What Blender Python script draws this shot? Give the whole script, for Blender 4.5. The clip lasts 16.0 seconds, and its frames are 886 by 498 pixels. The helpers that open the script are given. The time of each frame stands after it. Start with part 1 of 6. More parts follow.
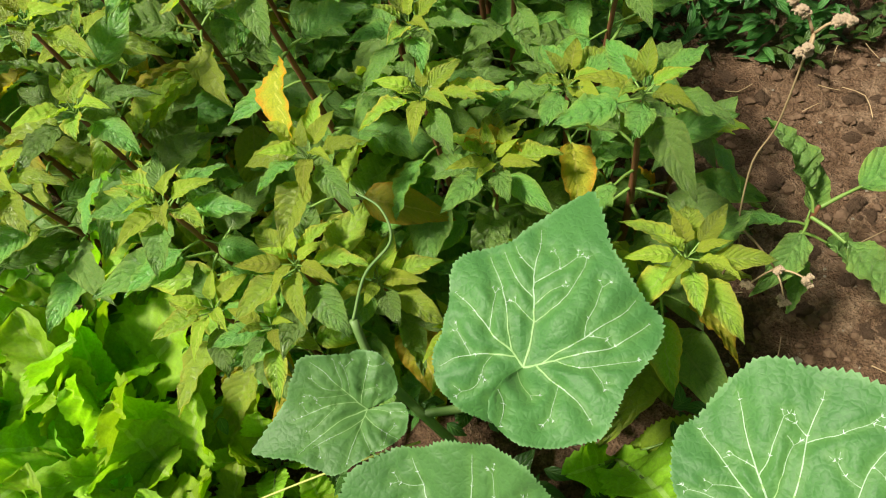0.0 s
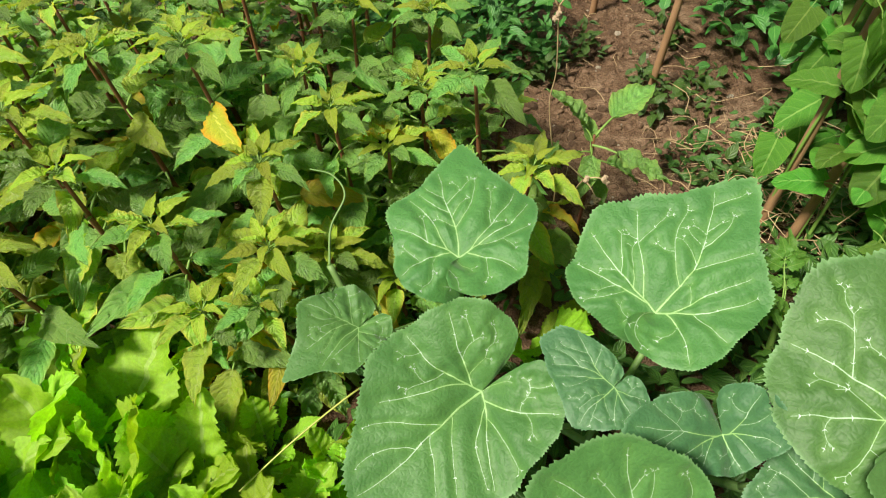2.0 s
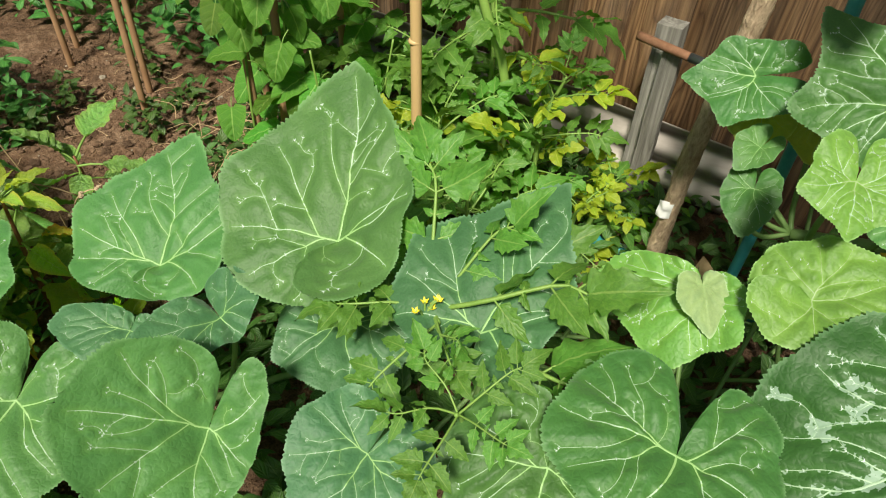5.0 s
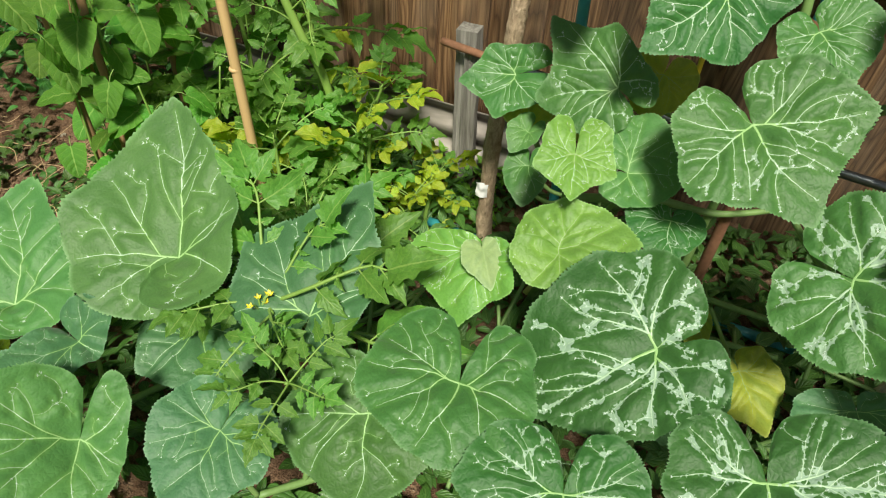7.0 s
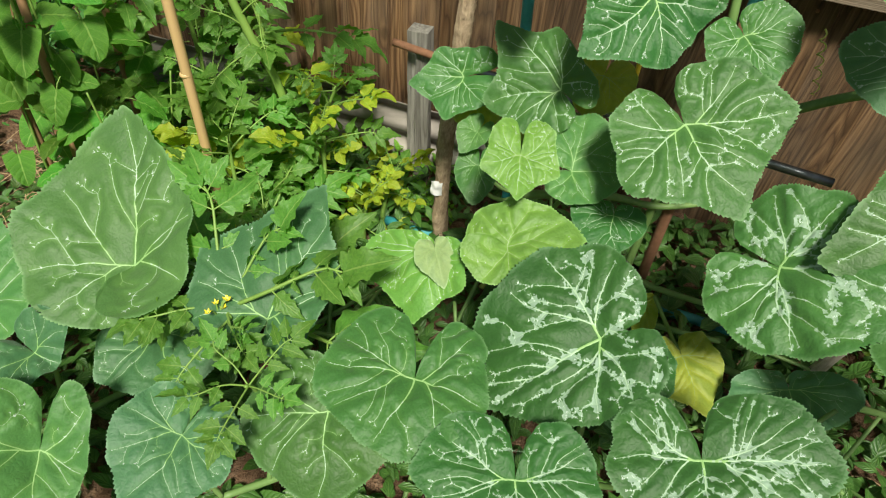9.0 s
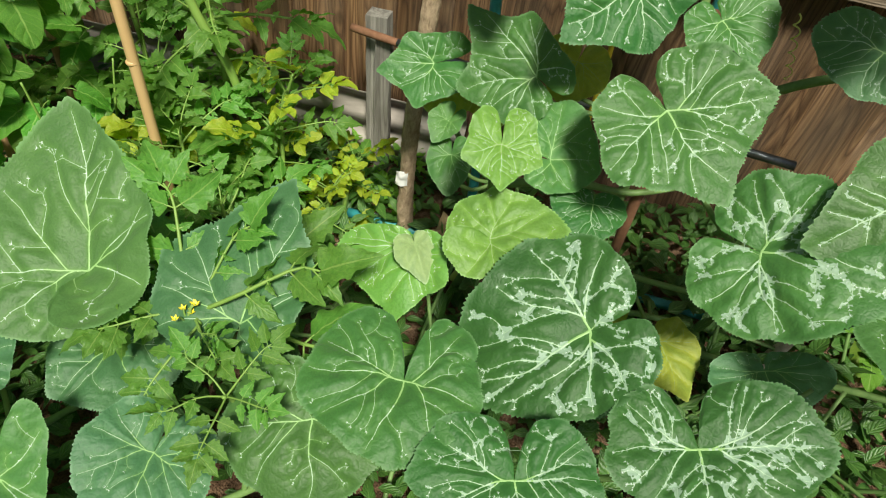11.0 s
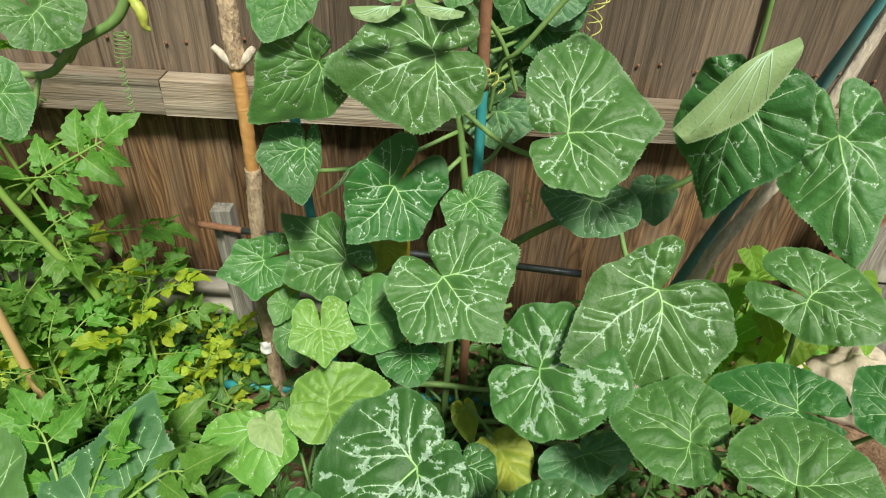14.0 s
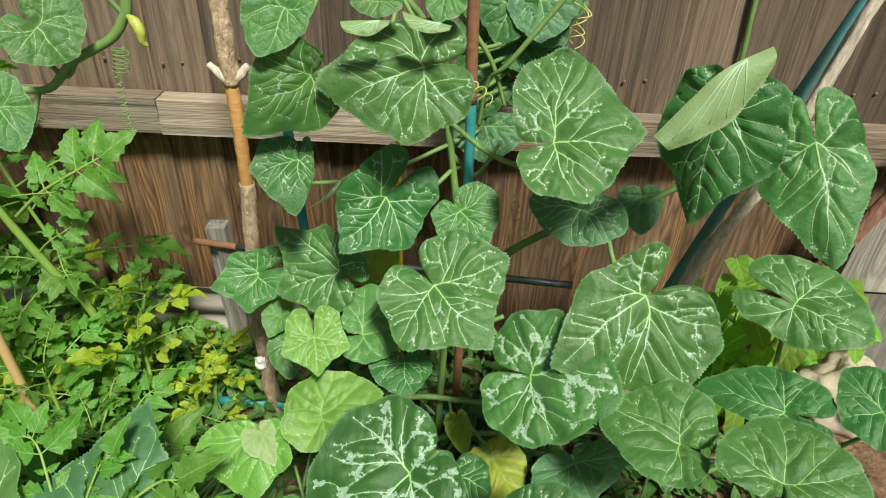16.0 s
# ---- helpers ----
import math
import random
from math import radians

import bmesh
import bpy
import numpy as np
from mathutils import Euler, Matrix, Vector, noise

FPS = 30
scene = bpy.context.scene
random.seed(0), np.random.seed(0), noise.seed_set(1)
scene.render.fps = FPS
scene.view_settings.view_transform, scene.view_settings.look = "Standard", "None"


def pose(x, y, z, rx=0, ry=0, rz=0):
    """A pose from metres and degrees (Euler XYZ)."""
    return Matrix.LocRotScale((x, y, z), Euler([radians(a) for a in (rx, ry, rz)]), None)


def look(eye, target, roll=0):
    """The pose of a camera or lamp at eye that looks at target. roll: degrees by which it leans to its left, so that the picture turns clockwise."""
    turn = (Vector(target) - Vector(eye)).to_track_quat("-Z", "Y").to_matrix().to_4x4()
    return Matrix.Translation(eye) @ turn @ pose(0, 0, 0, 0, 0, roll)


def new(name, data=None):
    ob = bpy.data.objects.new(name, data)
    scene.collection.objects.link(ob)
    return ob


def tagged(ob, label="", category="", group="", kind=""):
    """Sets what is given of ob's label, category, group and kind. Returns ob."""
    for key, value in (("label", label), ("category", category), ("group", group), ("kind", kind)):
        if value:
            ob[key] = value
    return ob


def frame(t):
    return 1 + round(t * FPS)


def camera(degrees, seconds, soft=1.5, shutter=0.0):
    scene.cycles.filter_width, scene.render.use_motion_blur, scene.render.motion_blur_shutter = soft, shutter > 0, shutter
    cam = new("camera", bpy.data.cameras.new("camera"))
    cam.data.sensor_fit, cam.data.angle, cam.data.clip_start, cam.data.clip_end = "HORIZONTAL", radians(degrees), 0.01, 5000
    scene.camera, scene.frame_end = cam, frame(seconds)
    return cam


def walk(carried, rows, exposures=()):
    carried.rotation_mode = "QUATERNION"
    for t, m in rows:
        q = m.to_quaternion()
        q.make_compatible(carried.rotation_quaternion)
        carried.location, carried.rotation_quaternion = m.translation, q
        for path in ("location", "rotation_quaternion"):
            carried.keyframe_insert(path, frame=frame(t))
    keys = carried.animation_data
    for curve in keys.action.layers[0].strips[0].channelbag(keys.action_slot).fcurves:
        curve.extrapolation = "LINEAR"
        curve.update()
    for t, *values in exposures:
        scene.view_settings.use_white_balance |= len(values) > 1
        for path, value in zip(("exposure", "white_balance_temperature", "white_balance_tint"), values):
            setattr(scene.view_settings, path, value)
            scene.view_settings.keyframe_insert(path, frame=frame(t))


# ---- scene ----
cam = camera(69.7, 16.0, 1.1)
PATH = [
    (0, (0.207, 0.085, 0.642), (0.038, 1.093, -1.077), -12.2),
    (0.5, (0.181, 0.088, 0.712), (0.193, 1.001, -1.067), 0.6),
    (1, (0.035, -0.035, 0.768), (0.434, 1.028, -0.879), 4.6),
    (1.5, (-0.009, -0.107, 0.73), (0.508, 1.078, -0.796), 2.4),
    (2, (0.039, -0.153, 0.717), (0.513, 1.03, -0.824), -3.0),
    (2.5, (0.088, -0.189, 0.692), (0.492, 1.009, -0.858), -3.0),
    (3, (0.052, -0.205, 0.755), (0.694, 0.825, -0.835), 1.4),
    (3.5, (0.039, -0.237, 0.756), (0.968, 0.674, -0.763), 6.6),
    (4, (0.029, -0.298, 0.721), (1.156, 0.498, -0.728), 7.1),
    (4.5, (0.06, -0.348, 0.725), (1.237, 0.326, -0.744), 5.9),
    (5, (0.06, -0.432, 0.725), (1.332, 0.161, -0.7), 3.1),
    (5.2, (0.049, -0.472, 0.734), (1.375, 0.052, -0.668), 1.8),
    (7.3, (0.004, -0.553, 0.823), (1.371, -0.278, -0.611), 4.4),
    (7.5, (0.002, -0.554, 0.828), (1.367, -0.293, -0.611), 4.6),
    (8, (-0.004, -0.561, 0.83), (1.376, -0.315, -0.598), 4.8),
    (8.5, (0.0, -0.566, 0.827), (1.384, -0.334, -0.598), 4.8),
    (9, (-0.003, -0.566, 0.838), (1.383, -0.381, -0.592), 5.5),
    (11.3, (0.022, -0.519, 0.819), (1.409, -0.526, -0.622), 8.8),
    (11.5, (0.028, -0.537, 0.833), (1.419, -0.498, -0.603), 6.4),
    (12, (0.042, -0.608, 0.891), (1.421, -0.423, -0.546), 0.2),
    (12.5, (0.024, -0.644, 0.876), (1.516, -0.445, -0.441), -3.4),
    (13, (-0.011, -0.607, 0.935), (1.477, -0.69, -0.398), 2.5),
    (13.5, (-0.059, -0.63, 1.011), (1.49, -0.8, -0.243), 1.5),
    (14, (-0.052, -0.631, 1.014), (1.534, -0.872, -0.18), 3.0),
    (14.5, (-0.063, -0.63, 1.002), (1.562, -0.901, -0.131), 2.9),
    (15, (-0.079, -0.637, 0.993), (1.568, -0.892, -0.112), 2.4),
    (15.5, (-0.085, -0.637, 1.005), (1.554, -0.887, -0.115), 2.4),
    (16, (-0.079, -0.635, 1.007), (1.549, -0.892, -0.125), 2.6),
]
walk(cam, [(t, look(eye, target, roll)) for t, eye, target, roll in PATH], [(0, 0.54, 6800, 3), (1.2, 0.58, 6800, 3), (3, 0.46, 6700, 3), (5, 0.42, 6700, 3), (8, 0.38, 6600, 2), (12, 0.36, 6600, 1), (16, 0.39, 6500, 0)])

# world and sun
world = bpy.data.worlds.new("world")
scene.world = world
world.use_nodes = True
wn, wl_ = world.node_tree.nodes, world.node_tree.links
sky = wn.new("ShaderNodeTexSky")
sky.sky_type, sky.sun_disc = "NISHITA", False
SUN_EL, SUN_AZ = 56.0, 258.0
sky.sun_elevation, sky.sun_rotation = radians(SUN_EL), radians(SUN_AZ)
sky.air_density, sky.dust_density = 1.2, 3.0
wn["Background"].inputs["Strength"].default_value = 0.04
wl_.new(sky.outputs["Color"], wn["Background"].inputs["Color"])
sun = new("sun", bpy.data.lights.new("sun", "SUN"))
sun.data.energy, sun.data.angle, sun.data.color = 5.0, radians(9), (1.0, 0.94, 0.83)
az, el = radians(SUN_AZ), radians(SUN_EL)
SUN_WAY = Vector((math.sin(az) * math.cos(el), math.cos(az) * math.cos(el), math.sin(el)))
sun.matrix_world = look(SUN_WAY * 20, (0, 0, 0))

GROUND = -0.1


# ---- materials ----
def material(name):
    m = bpy.data.materials.new(name)
    m.use_nodes = True
    nt = m.node_tree
    return m, nt.nodes, nt.links, nt.nodes["Principled BSDF"]


def node(nodes, kind, **values):
    n = nodes.new(kind)
    for key, value in values.items():
        if key == "op":
            n.operation = value
        elif key == "blend":
            n.blend_type = value
        else:
            n.inputs[key].default_value = value
    return n


def ramp(nodes, stops):
    r = nodes.new("ShaderNodeValToRGB")
    while len(r.color_ramp.elements) < len(stops):
        r.color_ramp.elements.new(0.5)
    for e, (p, c) in zip(r.color_ramp.elements, stops):
        e.position, e.color = p, (*c, 1)
    return r


def mixer(nodes, links, fac, a, b, blend="MIX"):
    """A colour mix of sockets or plain values."""
    m = nodes.new("ShaderNodeMix")
    m.data_type, m.blend_type = "RGBA", blend
    for index, value in ((0, fac), (6, a), (7, b)):
        if isinstance(value, (int, float)):
            m.inputs[index].default_value = value
        elif isinstance(value, tuple):
            m.inputs[index].default_value = (*value, 1)
        else:
            links.new(value, m.inputs[index])
    return m.outputs[2]


def calc(nodes, links, op, a, b=0.0, clamp=False):
    m = nodes.new("ShaderNodeMath")
    m.operation, m.use_clamp = op, clamp
    for index, value in ((0, a), (1, b)):
        if isinstance(value, (int, float)):
            m.inputs[index].default_value = value
        else:
            links.new(value, m.inputs[index])
    return m.outputs[0]


def add_bump(nodes, links, bsdf, height, strength, distance):
    b = node(nodes, "ShaderNodeBump", Strength=strength, Distance=distance)
    links.new(height, b.inputs["Height"])
    links.new(b.outputs["Normal"], bsdf.inputs["Normal"])
    return b


def through_light(m, nodes, links, bsdf, color, amount):
    """Lets some light shine through a thin leaf."""
    t = nodes.new("ShaderNodeBsdfTranslucent")
    if isinstance(color, tuple):
        t.inputs["Color"].default_value = (*color, 1)
    else:
        links.new(color, t.inputs["Color"])
    mix = node(nodes, "ShaderNodeMixShader", Fac=amount)
    links.new(bsdf.outputs[0], mix.inputs[1])
    links.new(t.outputs[0], mix.inputs[2])
    links.new(mix.outputs[0], nodes["Material Output"].inputs["Surface"])


def squash_blade_material(name, low, high, rough=0.54, marks=(0.35, 0.48, 0.38)):
    """A hairy quilted squash blade; its vein and fleck layers carry the leaf's own silver marking."""
    m, n, l, p = material(name)
    co = n.new("ShaderNodeTexCoord")
    info = n.new("ShaderNodeObjectInfo")
    broad = node(n, "ShaderNodeTexNoise", Scale=16.0, Detail=4.0)
    patch = node(n, "ShaderNodeTexNoise", Scale=150.0, Detail=2.0, Roughness=0.5)
    fine = node(n, "ShaderNodeTexNoise", Scale=420.0, Detail=3.0)
    warp = node(n, "ShaderNodeTexNoise", Scale=90.0, Detail=2.0)
    bent = node(n, "ShaderNodeVectorMath", op="MULTIPLY_ADD")
    l.new(warp.outputs["Color"], bent.inputs[0])
    bent.inputs[1].default_value = (0.004, 0.004, 0.004)
    l.new(co.outputs["Object"], bent.inputs[2])
    cells = n.new("ShaderNodeTexVoronoi")
    cells.feature = "DISTANCE_TO_EDGE"
    cells.inputs["Scale"].default_value = 170.0
    l.new(bent.outputs[0], cells.inputs["Vector"])
    for t in (broad, patch, fine, warp):
        l.new(co.outputs["Object"], t.inputs["Vector"])
    base = ramp(n, [(0.15, low), (0.85, high)])
    l.new(broad.outputs["Fac"], base.inputs["Fac"])
    shift = node(n, "ShaderNodeHueSaturation")
    l.new(calc(n, l, "MULTIPLY_ADD", info.outputs["Random"], 0.025), shift.inputs["Hue"])
    n[-1].inputs[2].default_value = 0.4875
    l.new(calc(n, l, "MULTIPLY_ADD", info.outputs["Random"], 0.22), shift.inputs["Value"])
    n[-1].inputs[2].default_value = 0.89
    l.new(base.outputs["Color"], shift.inputs["Color"])
    net = ramp(n, [(0.0, (1.22, 1.20, 1.15)), (0.09, (0.97, 0.97, 0.97)), (0.4, (1.03, 1.03, 1.03))])
    l.new(cells.outputs["Distance"], net.inputs["Fac"])
    col = mixer(n, l, 0.55, shift.outputs["Color"], net.outputs["Color"], "MULTIPLY")
    grain = ramp(n, [(0.3, (0.88, 0.88, 0.88)), (0.7, (1.1, 1.1, 1.1))])
    l.new(fine.outputs["Fac"], grain.inputs["Fac"])
    col = mixer(n, l, 0.7, col, grain.outputs["Color"], "MULTIPLY")
    away, fleck, rim = n.new("ShaderNodeAttribute"), n.new("ShaderNodeAttribute"), n.new("ShaderNodeAttribute")
    away.attribute_name, fleck.attribute_name, rim.attribute_name = "vein", "fleck", "rim"
    # silver marks: ragged along the veins, with points that run out on the fine net
    wide = calc(n, l, "MULTIPLY", fleck.outputs["Fac"], calc(n, l, "SUBTRACT", calc(n, l, "MULTIPLY", patch.outputs["Fac"], 0.70), 0.21))
    reach_ = calc(n, l, "ADD", away.outputs["Fac"], calc(n, l, "MULTIPLY", cells.outputs["Distance"], 0.0125))
    mark = calc(n, l, "MULTIPLY", calc(n, l, "SUBTRACT", wide, reach_), 1600.0, True)
    col = mixer(n, l, calc(n, l, "MULTIPLY", mark, 0.9), col, marks)
    glow_ = calc(n, l, "MULTIPLY", calc(n, l, "SUBTRACT", 1.0, calc(n, l, "MULTIPLY", away.outputs["Fac"], 170.0, True)), 0.30)
    col = mixer(n, l, glow_, col, tuple(min(1, c * k) for c, k in zip(high, (1.7, 1.45, 1.2))))
    col = mixer(n, l, calc(n, l, "MULTIPLY", rim.outputs["Fac"], 0.55), col, tuple(min(1, 0.10 + c * 1.5) for c in high))
    l.new(col, p.inputs["Base Color"])
    p.inputs["Roughness"].default_value = rough
    p.inputs["Specular IOR Level"].default_value = 0.38
    p.inputs["Sheen Weight"].default_value = 0.18
    p.inputs["Sheen Roughness"].default_value = 0.45
    height = calc(n, l, "ADD", calc(n, l, "MINIMUM", cells.outputs["Distance"], 0.30), calc(n, l, "MULTIPLY", fine.outputs["Fac"], 0.30))
    height = calc(n, l, "ADD", height, calc(n, l, "MULTIPLY", patch.outputs["Fac"], 0.25))
    add_bump(n, l, p, height, 0.45, 0.0016)
    through_light(m, n, l, p, tuple(min(1, c * k) for c, k in zip(high, (1.9, 1.8, 0.8))), 0.2)
    return m


SQUASH = {
    "green": squash_blade_material("squash_leaf_green", (0.050, 0.145, 0.039), (0.092, 0.222, 0.056)),
    # bluer and darker than green: older leaves, with some of their shade in the colour
    "blue": squash_blade_material("squash_leaf_blue_green", (0.042, 0.128, 0.052), (0.072, 0.182, 0.076)),
    "deep": squash_blade_material("squash_leaf_deep_green", (0.018, 0.082, 0.017), (0.040, 0.138, 0.027)),
    "mid": squash_blade_material("squash_leaf_mid_green", (0.034, 0.110, 0.025), (0.066, 0.175, 0.038), 0.52),
    "young": squash_blade_material("squash_leaf_young", (0.085, 0.215, 0.038), (0.15, 0.31, 0.055), 0.5),
    "pale": squash_blade_material("squash_leaf_underside", (0.18, 0.29, 0.12), (0.26, 0.38, 0.18), 0.6),
    "yellow": squash_blade_material("squash_leaf_yellowing", (0.10, 0.20, 0.026), (0.30, 0.34, 0.042), 0.55),
}


def plain_material(name, low, high, scale=60.0, rough=0.6, bump=0.3, depth=0.001, stretch=(1, 1, 1), metal=0.0, spec=0.5):
    m, n, l, p = material(name)
    co = n.new("ShaderNodeTexCoord")
    mp = node(n, "ShaderNodeMapping", Scale=stretch)
    a = node(n, "ShaderNodeTexNoise", Scale=scale, Detail=6.0, Roughness=0.65)
    b = node(n, "ShaderNodeTexNoise", Scale=scale * 0.12, Detail=3.0)
    l.new(co.outputs["Object"], mp.inputs["Vector"])
    for t in (a, b):
        l.new(mp.outputs["Vector"], t.inputs["Vector"])
    c = ramp(n, [(0.3, low), (0.7, high)])
    l.new(calc(n, l, "ADD", calc(n, l, "MULTIPLY", a.outputs["Fac"], 0.6), calc(n, l, "MULTIPLY", b.outputs["Fac"], 0.4)), c.inputs["Fac"])
    l.new(c.outputs["Color"], p.inputs["Base Color"])
    p.inputs["Roughness"].default_value = rough
    p.inputs["Metallic"].default_value = metal
    p.inputs["Specular IOR Level"].default_value = spec
    add_bump(n, l, p, a.outputs["Fac"], bump, depth)
    return m


VEIN = plain_material("squash_vein", (0.26, 0.40, 0.23), (0.39, 0.53, 0.37), 90, 0.55, 0.2, 0.0004)
FLAKE = plain_material("squash_silver_mark", (0.40, 0.52, 0.43), (0.55, 0.66, 0.58), 160, 0.5, 0.2, 0.0004)
VEIN_FINE = plain_material("squash_vein_fine", (0.19, 0.36, 0.11), (0.29, 0.46, 0.18), 90, 0.5, 0.2, 0.0004)
VEIN_DIM = plain_material("squash_vein_dim", (0.20, 0.31, 0.11), (0.30, 0.42, 0.18), 90, 0.5, 0.2, 0.0004)
VINE = plain_material("squash_vine", (0.09, 0.18, 0.045), (0.19, 0.30, 0.095), 90, 0.55, 0.5, 0.001, (1, 1, 0.2))
TENDRIL = plain_material("tendril", (0.38, 0.42, 0.09), (0.55, 0.55, 0.16), 60, 0.5)


def leaf_material(name, base, tip, edge, veins, rough=0.42, ribs=9.0, slant=3.0, spread=0.0, shine=0.45, rib_w=0.05, relief=0.65, glow=0.38, vary=1.0):
    """A small leaf with pinnate veins laid along its own length (u) and width (v)."""
    m, n, l, p = material(name)
    uv = n.new("ShaderNodeUVMap")
    sep = n.new("ShaderNodeSeparateXYZ")
    l.new(uv.outputs["UV"], sep.inputs[0])
    u = sep.outputs["X"]
    v = calc(n, l, "ABSOLUTE", calc(n, l, "MULTIPLY_ADD", sep.outputs["Y"], 2.0))
    n[-2].inputs[2].default_value = -1.0
    co = n.new("ShaderNodeTexCoord")
    noise_a = node(n, "ShaderNodeTexNoise", Scale=35.0, Detail=4.0)
    noise_b = node(n, "ShaderNodeTexNoise", Scale=260.0, Detail=3.0)
    for t in (noise_a, noise_b):
        l.new(co.outputs["Object"], t.inputs["Vector"])
    info = n.new("ShaderNodeObjectInfo")
    rand = info.outputs["Random"]
    # side veins
    phase = calc(n, l, "FRACT", calc(n, l, "SUBTRACT", calc(n, l, "MULTIPLY", u, ribs), calc(n, l, "MULTIPLY", v, slant)))
    rib = calc(n, l, "MULTIPLY", calc(n, l, "ABSOLUTE", calc(n, l, "SUBTRACT", phase, 0.5)), 2.0)
    line = calc(n, l, "GREATER_THAN", rib, 0.86)
    mid = calc(n, l, "LESS_THAN", v, rib_w)
    vein = calc(n, l, "MAXIMUM", calc(n, l, "MULTIPLY", line, 0.22), mid)
    body = mixer(n, l, calc(n, l, "MULTIPLY", noise_a.outputs["Fac"], 1.0), base, tip)
    rim = calc(n, l, "MULTIPLY", calc(n, l, "POWER", v, 3.0), calc(n, l, "ADD", calc(n, l, "MULTIPLY", rand, spread), calc(n, l, "SUBTRACT", noise_a.outputs["Fac"], 0.45)), True)
    col = mixer(n, l, rim, body, edge)
    col = mixer(n, l, calc(n, l, "MULTIPLY", vein, 0.75), col, veins)
    shift = node(n, "ShaderNodeHueSaturation")
    h = calc(n, l, "MULTIPLY_ADD", rand, 0.045 * vary)
    n[-1].inputs[2].default_value = 0.5 - 0.022 * vary
    l.new(h, shift.inputs["Hue"])
    val = calc(n, l, "MULTIPLY_ADD", rand, 0.66 * vary)
    n[-1].inputs[2].default_value = 1.0 - 0.32 * vary
    l.new(val, shift.inputs["Value"])
    speck = node(n, "ShaderNodeTexNoise", Scale=62.0, Detail=4.0, Roughness=0.7)
    l.new(co.outputs["Object"], speck.inputs["Vector"])
    grain = ramp(n, [(0.30, (0.80, 0.82, 0.78)), (0.5, (1, 1, 1)), (0.70, (1.18, 1.16, 1.12))])
    l.new(speck.outputs["Fac"], grain.inputs["Fac"])
    col = mixer(n, l, 0.85, col, grain.outputs["Color"], "MULTIPLY")
    l.new(col, shift.inputs["Color"])
    l.new(shift.outputs["Color"], p.inputs["Base Color"])
    p.inputs["Roughness"].default_value = rough
    p.inputs["Specular IOR Level"].default_value = shine
    height = calc(n, l, "ADD", calc(n, l, "MULTIPLY", calc(n, l, "POWER", rib, 2.0), -0.4), calc(n, l, "MULTIPLY", noise_b.outputs["Fac"], 0.4))
    add_bump(n, l, p, height, relief, 0.003)
    bright = mixer(n, l, 1.0, shift.outputs["Color"], (1.9, 2.0, 0.7), "MULTIPLY")
    through_light(m, n, l, p, bright, glow)
    return m


AMARANTH = [
    leaf_material("amaranth_leaf_green", (0.105, 0.275, 0.055), (0.27, 0.47, 0.105), (0.40, 0.38, 0.06), (0.26, 0.42, 0.12), spread=0.35, rough=0.33, shine=0.7, glow=0.26, relief=0.9),
    leaf_material("amaranth_leaf_light", (0.24, 0.42, 0.045), (0.45, 0.58, 0.070), (0.62, 0.42, 0.08), (0.40, 0.50, 0.14), spread=0.7, rough=0.33, shine=0.7, glow=0.28, relief=0.9),
    leaf_material("amaranth_leaf_yellowing", (0.30, 0.34, 0.03), (0.48, 0.42, 0.04), (0.62, 0.22, 0.02), (0.55, 0.48, 0.12), spread=1.0),
    leaf_material("amaranth_leaf_tip", (0.27, 0.40, 0.035), (0.44, 0.52, 0.06), (0.50, 0.44, 0.06), (0.50, 0.52, 0.15), spread=0.4),
]
TOMATO = [
    leaf_material("tomato_leaf", (0.070, 0.195, 0.032), (0.150, 0.315, 0.052), (0.20, 0.33, 0.06), (0.25, 0.38, 0.10), ribs=5, slant=2.2, spread=0.12, relief=0.35, vary=0.45),
    leaf_material("tomato_leaf_yellowing", (0.20, 0.34, 0.025), (0.40, 0.46, 0.040), (0.48, 0.36, 0.04), (0.46, 0.52, 0.10), ribs=5, slant=2.2, spread=0.5, relief=0.35, vary=0.6),
]
BEAN = leaf_material("bean_leaf", (0.050, 0.165, 0.018), (0.12, 0.29, 0.032), (0.22, 0.38, 0.05), (0.25, 0.40, 0.10), ribs=5, slant=1.6, shine=0.35, spread=0.15, glow=0.26)
MUSTARD = leaf_material("mustard_leaf", (0.20, 0.39, 0.022), (0.36, 0.56, 0.040), (0.38, 0.58, 0.06), (0.42, 0.58, 0.16), ribs=6, slant=2.0, rough=0.45, spread=0.1, rib_w=0.07)
BINDWEED = leaf_material("bindweed_leaf", (0.13, 0.30, 0.03), (0.22, 0.42, 0.05), (0.30, 0.44, 0.08), (0.34, 0.50, 0.14), ribs=4, slant=1.6)
WEED = leaf_material("weed_leaf", (0.032, 0.102, 0.022), (0.080, 0.185, 0.032), (0.16, 0.26, 0.05), (0.15, 0.26, 0.07), ribs=4, slant=2.0, glow=0.16)
DRY = plain_material("dry_straw", (0.26, 0.16, 0.08), (0.56, 0.41, 0.24), 80, 0.8, 0.4, 0.001, (1, 1, 0.15))
SEED = plain_material("seed_head", (0.40, 0.27, 0.17), (0.62, 0.48, 0.34), 200, 0.9, 0.6, 0.002)
AM_STEM = plain_material("amaranth_stem", (0.13, 0.045, 0.022), (0.24, 0.10, 0.05), 60, 0.5, 0.4, 0.001, (1, 1, 0.15))
GREEN_STEM = plain_material("green_stem", (0.12, 0.24, 0.04), (0.24, 0.36, 0.08), 60, 0.5, 0.4, 0.001, (1, 1, 0.15))
BAMBOO = plain_material("bamboo_cane", (0.46, 0.29, 0.12), (0.66, 0.47, 0.24), 25, 0.42, 0.25, 0.001, (1, 1, 0.08))
